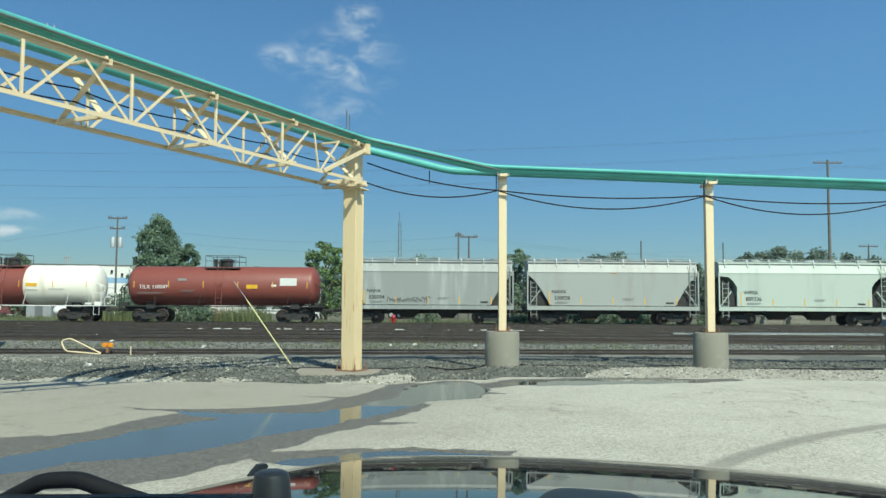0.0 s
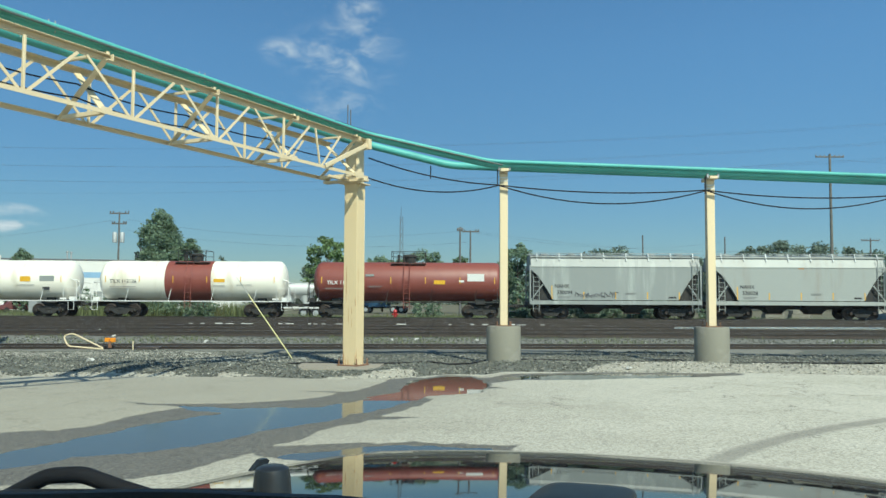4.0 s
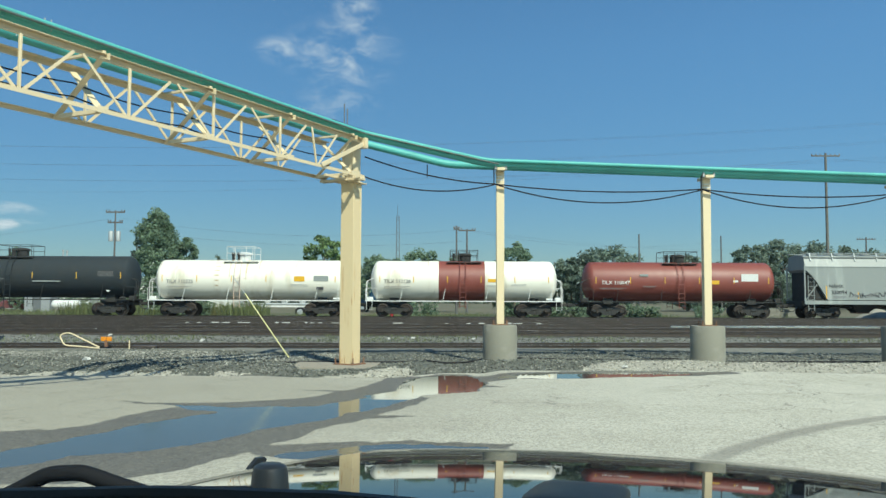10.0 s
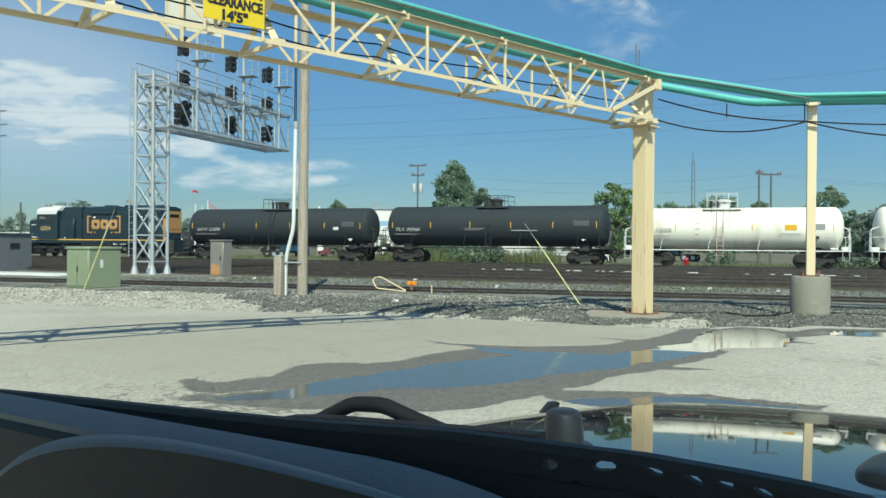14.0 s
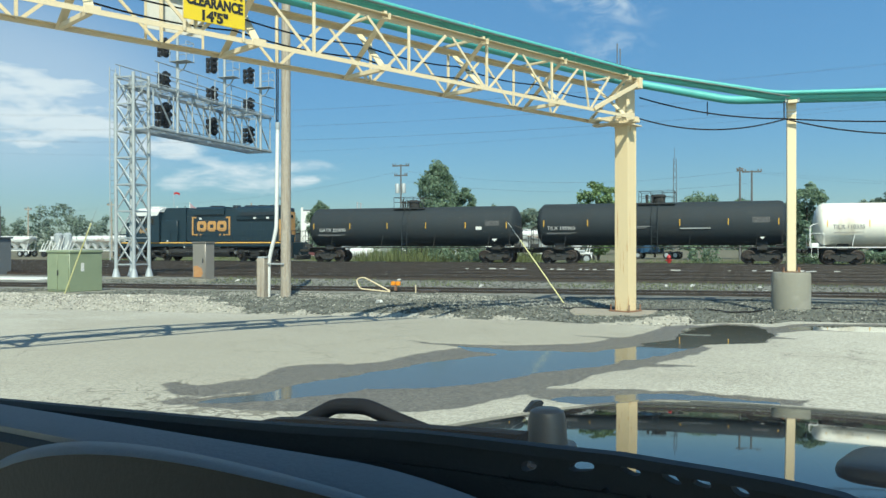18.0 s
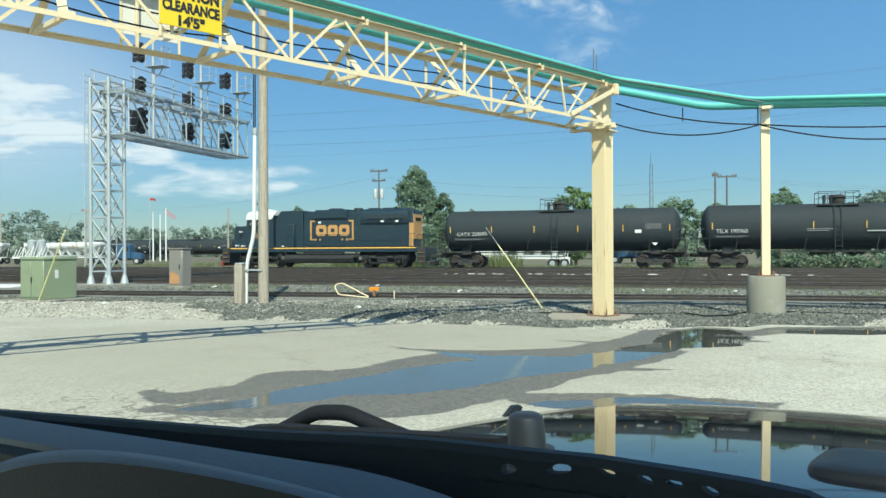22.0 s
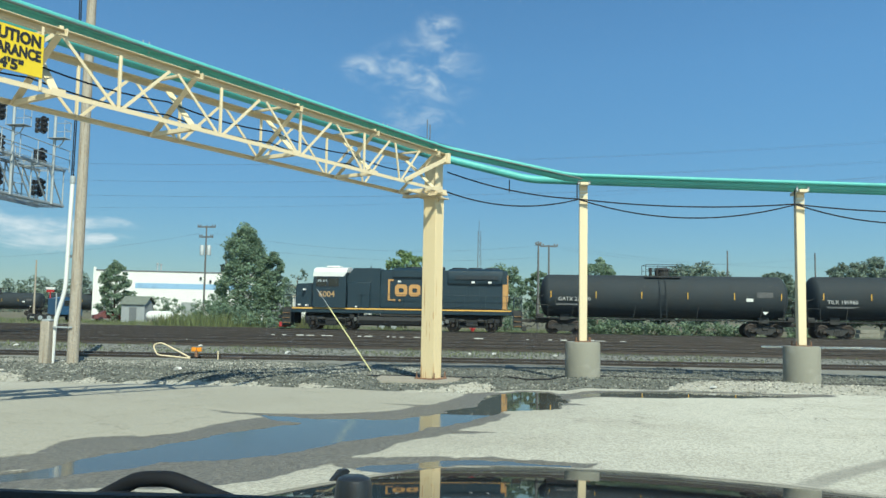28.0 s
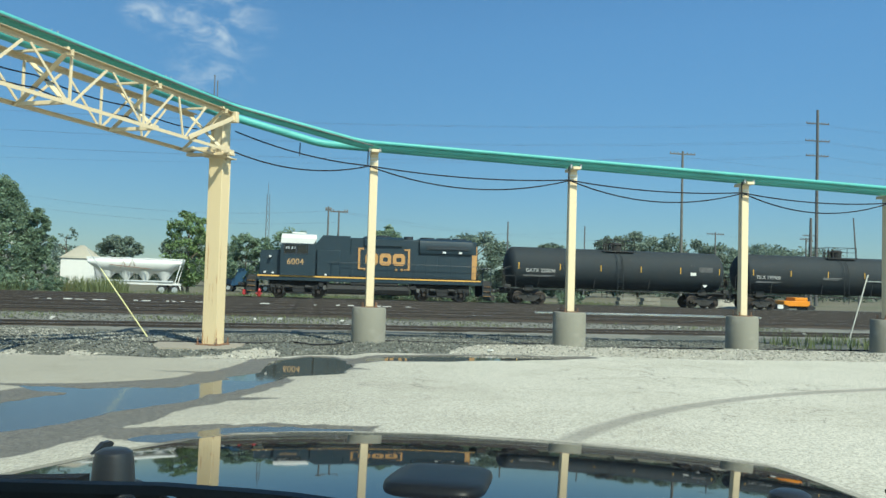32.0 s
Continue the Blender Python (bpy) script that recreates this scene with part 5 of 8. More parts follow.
DARK_PANEL = mat("worn_stencil_block", (0.053, 0.053, 0.054), 0.6, var=0.5, scale=9, bump=0, col2=(0.120, 0.120, 0.120), patch=0.45)
DIRTY_STREAK = mat("brown_drip_stain", (0.50, 0.40, 0.27), 0.6, var=0.15, scale=3, bump=0, col2=(0.570, 0.525, 0.420), patch=0.45)
RAIL_TOP_Z = TRACK_Z + 0.167
TRACK_Y = 60.4
WHEELSETS, CONSIST = [], []
WHEEL_R = 0.46


def wheelset_mesh(r):
    g = Geo()
    for s in (-1, 1):
        g.lathe([(s * 0.66, r - 0.09), (s * 0.675, r + 0.028), (s * 0.70, r + 0.028), (s * 0.72, r + 0.002), (s * 0.81, r), (s * 0.815, r - 0.07),
                 (s * 0.77, r - 0.10), (s * 0.77, 0.16), (s * 0.83, 0.13)], axis="y", seg=28)
    g.lathe([(-1.05, 0.075), (-0.8, 0.085), (0.8, 0.085), (1.05, 0.075)], axis="y", seg=10)
    for k in range(4):
        a = k * math.pi / 2
        g.box(-0.03, 0.03, -0.84, -0.80, 0.17, 0.30, m=Matrix.Rotation(a, 4, "Y"))
    return g.mesh("wheelset", WHEEL)


WHEELSET = wheelset_mesh(WHEEL_R)
SIDE_FRAME = Geo().prism([(-1.12, 0.40), (-1.12, 0.58), (-0.60, 0.70), (-0.30, 0.74), (0.30, 0.74), (0.60, 0.70), (1.12, 0.58), (1.12, 0.40), (0.86, 0.36), (0.62, 0.42), (0.42, 0.20),
                          (-0.42, 0.20), (-0.62, 0.42), (-0.86, 0.36)], -0.06, 0.06).mesh("side_frame", UNDER)
SPRINGS = Geo()
for dx in (-0.2, 0, 0.2):
    SPRINGS.lathe([(0.24, 0.075), (0.5, 0.075)], seg=8, at=(dx, 0, 0))
SPRINGS = SPRINGS.mesh("springs", UNDER)
BOLSTER = Geo().box(-0.2, 0.2, -1.1, 1.1, 0.48, 0.74, 0.03).mesh("bogie", UNDER)
BEARING = Geo().lathe([(-0.14, 0.11), (0.12, 0.13)], axis="y", seg=12).mesh("bearing_cap", WHEEL)


def bogie(car, x):
    b = part("bogie", BOLSTER, None, car, at=pose(x, 0, 0))
    for s in (-1, 1):
        part("side_frame", SIDE_FRAME, None, b, at=pose(0, s * 1.0, 0))
        part("springs", SPRINGS, None, b, at=pose(0, s * 1.0, 0))
        for dx in (-0.85, 0.85):
            part("bearing_cap", BEARING, None, b, at=pose(dx, s * 1.04, WHEEL_R))
    for dx in (-0.85, 0.85):
        w = part("wheelset", WHEELSET, None, b, at=pose(dx, 0, WHEEL_R))
        WHEELSETS.append((w, dx))
    return b


def coupler(car, x, s):
    part("coupler", Geo().box(min(x, x + s * 0.62), max(x, x + s * 0.62), -0.10, 0.10, 0.78, 0.98, 0.03).box(
        min(x + s * 0.5, x + s * 0.74), max(x + s * 0.5, x + s * 0.74), -0.17, 0.14, 0.74, 1.02, 0.05), UNDER, car)
    part("air_hose", Geo().tube(rounded([(x, -0.35, 0.8), (x + s * 0.3, -0.38, 0.45), (x + s * 0.68, -0.15, 0.55)], 0.15), 0.028, 6), BLACK, car)


def ladder(parent, x, y0, y1, z0, z1, width, material, name="ladder"):
    """A ladder whose foot is at y0 and head at y1."""
    g = Geo()
    for s in (-width / 2, width / 2):
        g.rod((x + s, y0, z0), (x + s, y1, z1), 0.024, 6)
    lad = part(name, g, material, parent)
    n = int((z1 - z0) / 0.36)
    for i in range(n + 1):
        t = (i + 0.5) / (n + 1)
        part("rung", Geo().rod((x - width / 2, y0 + (y1 - y0) * t, z0 + (z1 - z0) * t), (x + width / 2, y0 + (y1 - y0) * t, z0 + (z1 - z0) * t), 0.016, 5), material, lad)
    return lad


def letters(car, words, size, x, y, z, material, bold=0.003, squeeze=1.0):
    meshes = [text_mesh(w, size, material, 0.006, bold, squeeze) for w in words.split()]
    wide = [2 * max([abs(v.co.x) for v in me.vertices] or [0]) for me in meshes]
    at = x - (sum(wide) + 0.3 * size * (len(wide) - 1)) / 2
    for me, w in zip(meshes, wide):
        part("lettering", me, None, car, at=pose(at + w / 2, y, z, 90))
        at += w + 0.3 * size


def small_print(car, x, y, z, w, material, lines=2, h=0.028):
    """Stencilled data too small to read: plain bars."""
    for i in range(lines):
        part("stencil_bar", Geo().box(x - w / 2, x + w / 2 * (1 if i % 2 == 0 else 0.7), y - 0.004, y + 0.004, z - i * 2.2 * h - h / 2, z - i * 2.2 * h + h / 2), material, car)


def register(car, x0):
    CONSIST.append((car, x0))
    car.matrix_basis = pose(x0, TRACK_Y, RAIL_TOP_Z)


def tank_car(label, x0, L, r, zc, paint, trim, marks, band=None, platform="low", letter=WHITE_PAINT):
    car = thing("tank_car", label, "tank car", "cars of the train")
    h = L / 2
    head = 0.62
    prof = [(-h + head * (1 - math.cos(math.pi / 2 * i / 8)), max(0.02, r * math.sin(math.pi / 2 * i / 8))) for i in range(9)]
    cuts = [] if not band else [-h + L * band[0], -h + L * band[1]]
    prof += [(c, r) for c in cuts]
    prof += [(-a, q) for a, q in prof[8::-1]]
    mi = [1 if cuts and cuts[0] < (p[0] + q[0]) / 2 < cuts[1] else 0 for p, q in zip(prof, prof[1:])]
    g = Geo().lathe(prof, axis="x", seg=48, at=(0, 0, zc), mi=mi)
    part("tank", g.mesh("tank", [paint, TANK_RED] if cuts else paint, angle=25), None, car)
    for i in range(6):
        x = -h + 1.1 + (L - 2.2) * i / 5
        part("weld_seam", Geo().lathe([(x - 0.02, r + 0.006), (x + 0.02, r + 0.006)], axis="x", seg=48, at=(0, 0, zc)),
             TANK_RED if cuts and cuts[0] < x < cuts[1] else paint, car)
    for s in (-1, 1):
        xe = s * (h - 1.75)
        part("saddle", Geo().box(xe - 0.35, xe + 0.35, -0.72, 0.72, 0.95, zc - r * 0.80, 0.03), UNDER, car)
        part("stub_sill", Geo().box(min(xe - s * 0.9, s * (h + 0.28)), max(xe - s * 0.9, s * (h + 0.28)), -0.33, 0.33, 0.74, 1.10, 0.02), UNDER, car)
        part("end_platform", Geo().box(min(s * (h - 0.75), s * (h + 0.3)), max(s * (h - 0.75), s * (h + 0.3)), -1.42, 1.42, 1.10, 1.17, 0.01), trim, car)
        for sy in (-1.40, 1.40):
            rail = part("hand_rail", Geo().tube(rounded([(s * (h - 0.55), sy, 1.17), (s * (h - 0.55), sy, 2.05), (s * (h + 0.26), sy, 2.05), (s * (h + 0.26), sy, 1.17)], 0.08, 3), 0.02, 6), trim, car)
            part("step", Geo().tube([(s * (h - 0.2), sy, 1.1), (s * (h - 0.2), sy, 0.5), (s * (h + 0.2), sy, 0.5), (s * (h + 0.2), sy, 1.1)], 0.018, 6), trim, car)
        bogie(car, xe)
        coupler(car, s * (h + 0.25), s)
    for sx in (-1, 1):
        for y in (-1.1, -0.6):
            part("end_stanchion", Geo().tube(rounded([(sx * (h + 0.24), y, 1.15), (sx * (h + 0.24), y, 2.55), (sx * (h - 0.25), y, 2.75)], 0.15, 4), 0.028, 6), trim, car)
        part("end_grab", Geo().rod((sx * (h + 0.24), -1.15, 1.7), (sx * (h + 0.24), 1.15, 1.7), 0.024, 6).rod((sx * (h + 0.24), -1.15, 2.45), (sx * (h + 0.24), 1.15, 2.45), 0.024, 6), trim, car)
        part("draught_box", Geo().box(min(sx * (h - 0.25), sx * (h + 0.2)), max(sx * (h - 0.25), sx * (h + 0.2)), -1.2, -0.8, 1.17, 1.42, 0.03), trim, car)
    part("brake_wheel", Geo().lathe([(h + 0.20, 0.25), (h + 0.24, 0.27), (h + 0.26, 0.2)], axis="x", seg=16, at=(0, -0.7, 1.95)), trim, car)
    part("brake_cylinder", Geo().lathe([(h - 0.9, 0.07), (h - 0.45, 0.08)], axis="x", seg=12, at=(0, -1.2, 1.27)), trim, car)
    for sy in (-1, 1):
        y = sy * 1.42
        part("running_board", Geo().bar((-h + 0.7, y, 1.13), (h - 0.7, y, 1.13), 0.10, 0.07, 0.006), trim, car)
        for i in range(4):
            x = (-h + 2.2) + (L - 4.4) * i / 3
            part("bracket", Geo().bar((x, y, 1.13), (x + 0.18, sy * r * 0.93, zc - r * 0.42), 0.05, 0.03), trim, car)
        for i in range(6):
            x = -h + 0.75 + (L - 1.5) * i / 5
            part("reflector_strip", Geo().box(x - 0.026, x + 0.026, sy * (r + 0.002) - 0.008, sy * (r + 0.002) + 0.008, zc - 0.16, zc + 0.30), AMBER if not cuts and paint is not TANK_WHITE else YELLOW_PANEL, car)
    # manway with its platform
    zt = zc + r
    px = 0.0 if platform != "left" else -0.7
    part("manway", Geo().lathe([(zt - 0.08, 0.42), (zt + 0.36, 0.42), (zt + 0.38, 0.50), (zt + 0.48, 0.50), (zt + 0.58, 0.3)], seg=20, at=(px + 0.1, 0, 0)), trim if paint is TANK_WHITE and not cuts else UNDER, car)
    for i in range(4):
        part("valve_wheel", Geo().lathe([(zt + 0.52, 0.13), (zt + 0.55, 0.13)], seg=10, at=(px - 0.75 + 0.4 * (i % 2), -0.25 + 0.5 * (i // 2), 0)), UNDER, car)
        part("valve", Geo().lathe([(zt + 0.0, 0.07), (zt + 0.35, 0.07), (zt + 0.36, 0.11), (zt + 0.5, 0.06)], seg=8, at=(px - 0.75 + 0.4 * (i % 2), -0.25 + 0.5 * (i // 2), 0)), UNDER, car)
    mt = trim if paint is TANK_WHITE and not cuts else UNDER
    deck = part("platform", Geo().box(px - 1.25, px + 1.25, -1.0, -0.55, zt - 0.16, zt - 0.11).box(px - 1.25, px + 1.25, 0.55, 1.0, zt - 0.16, zt - 0.11), mt, car)
    high = 0.75 if platform == "low" else 0.95
    wide = 1.22 if paint is not TANK_WHITE else 1.0
    for sx in (-wide, -0.4, 0.4, wide):
        for sy in (-0.98, 0.98):
            part("rail_post", Geo().rod((px + sx, sy, zt - 0.12), (px + sx, sy, zt + high), 0.02, 5), mt, deck)
    for sy in (-0.98, 0.98):
        for z in (high, high * 0.5):
            part("rail_bar", Geo().rod((px - wide, sy, zt + z), (px + wide, sy, zt + z), 0.02, 5), mt, deck)
    for sx in (-wide, wide):
        part("rail_bar", Geo().rod((px + sx, -0.98, zt + high), (px + sx, 0.98, zt + high), 0.02, 5), mt, deck)
    lm = {id(TANK_WHITE): mat("faded_pink_ladder_paint", (0.465, 0.338, 0.270), 0.6, bump=0) if not cuts else TANK_RED}.get(id(paint), paint)
    for sy in (-1, 1):
        ladder(car, px - 0.1, sy * (r + 0.16), sy * (r + 0.16), 0.62, zc + 0.25, 0.42, lm)
        g = Geo()
        for s in (-0.21, 0.21):
            g.tube([(px - 0.1 + s, sy * (r + 0.16), zc + 0.25), (px - 0.1 + s, sy * (r * 0.86 + 0.14), zc + r * 0.58), (px - 0.1 + s, sy * 0.98, zt - 0.14)], 0.024, 6)
        part("ladder_head", g, lm, car)
    if paint is TANK_WHITE:
        for x, wd, a0, a1 in ((px - 1.6, 0.30, -0.55, 1.5), (px + 0.5, 0.12, 0.0, 1.5), (px - 0.7, 0.08, 0.1, 1.5), (px + 1.4, 0.05, 0.5, 1.4), (-px - 2.6, 0.05, 0.6, 1.4)):
            g = Geo()
            n = 8
            for k in range(n + 1):
                a = a0 + (a1 - a0) * k / n
                w2 = wd * (0.35 + 0.65 * k / n)
                g.v += [(x - w2, -(r + 0.004) * math.cos(a), zc + (r + 0.004) * math.sin(a)), (x + w2, -(r + 0.004) * math.cos(a), zc + (r + 0.004) * math.sin(a))]
            g.f = [(2 * k, 2 * k + 1, 2 * k + 3, 2 * k + 2) for k in range(n)]
            g.mi = [0] * n
            if not cuts or abs(x) > 1.7:
                part("stain", g, DIRTY_STREAK, car)
    y = -r - 0.008
    marks(car, h, y, zc)
    register(car, x0)
    return car


def marks_red(car, h, y, z):
    letters(car, "TILX 110047", 0.38, -h + 2.15, y, z - 0.12, WHITE_PAINT)
    small_print(car, -h + 2.0, y, z - 0.5, 2.0, GREY_LETTER)
    small_print(car, -h + 4.6, y, z - 0.35, 1.0, GREY_LETTER)
    part("stencil_panel", Geo().box(-h + 3.9, -h + 4.5, y, y + 0.02, z + 0.35, z + 0.5), HOP_GREY, car)
    part("data_panel", Geo().box(h - 2.7, h - 1.5, -1.42, -1.40, z + 0.02, z + 0.55), WHITE_PAINT, car, "white data panel")
    part("data_panel", Geo().box(h - 3.3, h - 2.95, y, y + 0.02, z - 0.05, z + 0.1), WHITE_PAINT, car)
    part("stencil_panel", Geo().box(h - 5.1, h - 4.3, y, y + 0.02, z - 0.2, z + 0.08), YELLOW_PANEL, car)


def marks_wr(car, h, y, z):
    letters(car, "TILX 112126", 0.36, -h + 2.0, y, z - 0.08, BLACK_LETTER)
    small_print(car, -h + 2.0, y, z - 0.45, 1.9, GREY_LETTER)
    part("stencil_panel", Geo().box(h - 5.1, h - 4.3, y, y + 0.02, z - 0.12, z + 0.12), YELLOW_PANEL, car)
    small_print(car, h - 4.7, y, z - 0.35, 0.9, GREY_LETTER, 1)
    small_print(car, h - 2.9, y, z - 0.3, 1.1, GREY_LETTER, 1)
    part("data_panel", Geo().box(h - 2.6, h - 1.2, -r_at(1.45, 0.45), -r_at(1.45, 0.45) + 0.03, z - 0.1, z + 0.35), SIGN_WHITE, car)


def r_at(r, dz):
    return math.sqrt(r * r - dz * dz) + 0.02


def marks_w1(car, h, y, z):
    letters(car, "TILX 110335", 0.36, -h + 2.0, y, z - 0.15, GREY_LETTER)
    small_print(car, -h + 2.0, y, z - 0.5, 1.8, GREY_LETTER)
    part("stencil_panel", Geo().box(h - 3.7, h - 2.95, y, y + 0.02, z - 0.12, z + 0.25), YELLOW_PANEL, car)
    small_print(car, h - 3.3, y, z - 0.35, 1.2, GREY_LETTER, 1)
    part("data_panel", Geo().box(h - 2.3, h - 1.25, y, y + 0.02, z - 0.1, z + 0.3), HOP_GREY, car)
    part("data_panel", Geo().box(h - 2.1, h - 1.6, -r_at(1.45, 0.55), -r_at(1.45, 0.55) + 0.03, z - 0.72, z - 0.5), BLACK_LETTER, car)


def marks_t2(car, h, y, z):
    letters(car, "TILX 195960", 0.38, -h + 2.0, y, z - 0.3, PALE_LETTER)
    small_print(car, -h + 2.0, y, z - 0.62, 2.1, GREY_LETTER)
    small_print(car, 2.6, y, z - 0.35, 2.0, HOP_GREY, 1, 0.08)
    small_print(car, -1.2, y, z - 0.2, 1.6, GREY_LETTER, 2, 0.05)
    part("data_panel", Geo().box(h - 2.4, h - 1.3, y, y + 0.02, z + 0.0, z + 0.38), DARK_PANEL, car)
    part("placard", Geo().box(-0.16, 0.16, -0.01, 0.01, -0.16, 0.16), WHITE_PAINT, car, "white diamond placard", at=pose(h - 1.75, -r_at(1.52, 1.0), z - 0.9, 0, 45))


def marks_t1(car, h, y, z):
    letters(car, "GATX 220890", 0.38, -h + 2.4, y, z - 0.26, PALE_LETTER)
    small_print(car, -h + 2.3, y, z - 0.6, 2.4, GREY_LETTER)
    part("data_panel", Geo().box(h - 2.4, h - 1.3, y, y + 0.02, z + 0.0, z + 0.38), DARK_PANEL, car)
    part("data_panel", Geo().box(h - 3.1, h - 2.65, y, y + 0.02, z - 0.28, z - 0.05), SIGN_WHITE, car)
    part("placard", Geo().box(-0.16, 0.16, -0.01, 0.01, -0.16, 0.16), WHITE_PAINT, car, "white diamond placard", at=pose(h - 1.75, -r_at(1.52, 1.0), z - 0.95, 0, 45))


tank_car("oxide red railway tank car with white lettering", -15.95, 13.9, 1.42, 2.62, TANK_RED, UNDER, marks_red)
tank_car("white railway tank car with a wide oxide red centre band", -31.6, 13.6, 1.45, 2.62, TANK_WHITE, WHITE_PAINT, marks_wr, band=(0.365, 0.61))
tank_car("dirty white railway tank car with white platform rails", -47.05, 13.9, 1.45, 2.62, TANK_WHITE, WHITE_PAINT, marks_w1, platform="left")
tank_car("black railway tank car with amber reflector strips", -64.1, 17.3, 1.52, 2.80, TANK_BLACK, UNDER, marks_t2)
tank_car("black railway tank car coupled to the locomotive", -82.7, 17.3, 1.52, 2.74, TANK_BLACK, UNDER, marks_t1)


def hopper_car(label, x0, paint, mark, number, L=12.2, square=False):
    car = thing("hopper_car", label, "hopper car", "cars of the train")
    h, w, zt, eave, wt = L / 2, 1.50, 4.42, 3.72, 1.24
    bow = [(h - 0.12 - 1.5 * (1 - k / 6) ** 0.75, 3.45 - 2.1 * (1 - k / 6)) for k in range(7)]
    if square:
        bow = [(h - 1.28, 1.35), (h - 1.28, 2.75), (h - 1.0, 3.15), (h - 0.7, 3.42), (h - 0.55, 3.45)]
    out = [(-h + 0.05, eave), (-h + 0.05, 3.5)] + [(-x, z) for x, z in bow[::-1]] + bow + [(h - 0.05, 3.5), (h - 0.05, eave)]
    part("body", Geo().prism(out, -w, w).mesh("body", paint, angle=25), None, car)
    part("eave", Geo().prism([(-w, eave), (w, eave), (wt, zt), (-wt, zt)], -h + 0.05, h - 0.05, axis="x"), paint, car)
    for sx in (-1, 1):
        part("shear_plate", Geo().prism([(sx * (h - 0.25), 1.2), (sx * (h - 0.25), 3.4), (sx * (h - 1.75), 1.4), (sx * (h - 1.75), 1.2)], -w + 0.25, w - 0.25), UNDER, car)
        for y in (-w + 0.04, w - 0.04):
            part("corner_brace", Geo().bar((sx * (h - 0.05), y, 1.3), (sx * (h - 0.9), y, 2.45), 0.05, 0.08), paint, car)
    arch = [(wt * math.cos(math.pi * i / 12), zt - 0.004 + 0.2 * math.sin(math.pi * i / 12)) for i in range(13)]
    part("roof", Geo().prism(arch, -h + 0.04, h - 0.04, axis="x").mesh("roof", paint, angle=30), None, car)
    for sy in (-1, 1):
        part("side_sill", Geo().box(-h - 0.05, h + 0.05, sy * (w + 0.045) - 0.04, sy * (w + 0.045) + 0.04, 1.02, 1.30, 0.008), paint, car)
        part("top_rail", Geo().box(-h, h, sy * (wt + 0.04) - 0.075, sy * (wt + 0.04) + 0.075, zt - 0.04, zt + 0.03, 0.006), paint, car)
        part("upper_rib", Geo().box(-h + 0.06, h - 0.06, sy * (w + 0.012) - 0.01, sy * (w + 0.012) + 0.01, eave - 0.03, eave + 0.02), paint, car)
        for sx in (-1, 1):
            part("corner_post", Geo().box(sx * h - 0.05, sx * h + 0.05, sy * w - 0.05, sy * w + 0.05, 1.28, eave + 0.1, 0.008), paint, car)
            ladder(car, sx * (h - 0.42), sy * (w + 0.08), sy * (w + 0.08), 0.55, 3.1 if sx < 0 else zt, 0.42, paint)
        for i in range(5):
            x = -h + 1.55 + (L - 3.1) * i / 4
            part("reflector_strip", Geo().box(x - 0.035, x + 0.035, sy * w - 0.012, sy * w + 0.012, 1.42, 1.92 if i else 2.35), AMBER, car)
    for sx in (-1, 1):
        part("end_brace", Geo().rod((sx * (h - 0.1), -w + 0.2, 1.2), (sx * (h - 0.1), -w + 0.2, 3.6), 0.05, 6), UNDER, car)
        part("end_sill", Geo().box(sx * h - 0.15, sx * h + 0.15, -1.4, 1.4, 0.85, 1.25, 0.02), UNDER, car)
        part("brake_equipment", Geo().lathe([(-0.3, 0.16), (0.3, 0.16)], axis="y", seg=12, at=(sx * (h - 0.5), -0.8, 1.75)), HOP_GREY if sx > 0 else UNDER, car)
        bogie(car, sx * (h - 1.55))
        coupler(car, sx * (h + 0.1), sx)
    part("centre_sill", Geo().box(-h, h, -0.3, 0.3, 0.72, 1.05, 0.02), UNDER, car)
    for sx in (-1, 1):
        x = sx * 1.45
        g = Geo().add([(x - 1.3, -1.3, 1.34), (x + 1.3, -1.3, 1.34), (x + 1.3, 1.3, 1.34), (x - 1.3, 1.3, 1.34), (x - 0.45, -0.4, 0.42), (x + 0.45, -0.4, 0.42), (x + 0.45, 0.4, 0.42),
                       (x - 0.45, 0.4, 0.42)], [(0, 1, 2, 3), (4, 7, 6, 5), (0, 4, 5, 1), (1, 5, 6, 2), (2, 6, 7, 3), (3, 7, 4, 0)])
        part("discharge_chute", g, UNDER, car)
        part("gate", Geo().box(x - 0.5, x + 0.5, -0.5, 0.5, 0.36, 0.43, 0.01), RUSTY, car)
    for sy in (-0.55, 0.55):
        part("roof_walk", Geo().box(-h - 0.05, h + 0.05, sy * 1.9 - 0.16, sy * 1.9 + 0.16, zt + 0.28, zt + 0.31), GALV, car)
        for i in range(8):
            x = -h + 0.5 + (L - 1.0) * i / 7
            part("walk_bracket", Geo().bar((x, sy * 2.15, zt + 0.27), (x, math.copysign(w - 0.12, sy), eave + 0.42), 0.07, 0.07), GALV, car)
    for i in range(6):
        x = -h + 1.2 + (L - 2.4) * i / 5
        part("hatch", Geo().lathe([(zt + 0.1, 0.36), (zt + 0.26, 0.36), (zt + 0.3, 0.25)], seg=16, at=(x, 0, 0)), paint, car)
    y = -w - 0.012
    letters(car, mark, 0.36, -h + 2.25, y, 2.32, BLACK_LETTER, 0.004)
    letters(car, number, 0.38, -h + 2.45, y, 1.87, BLACK_LETTER, 0.004)
    small_print(car, -h + 2.45, y, 1.58, 1.0, GREY_LETTER, 2, 0.04)
    small_print(car, h - 2.05, y, 1.55, 0.55, BLACK_LETTER, 1, 0.12)
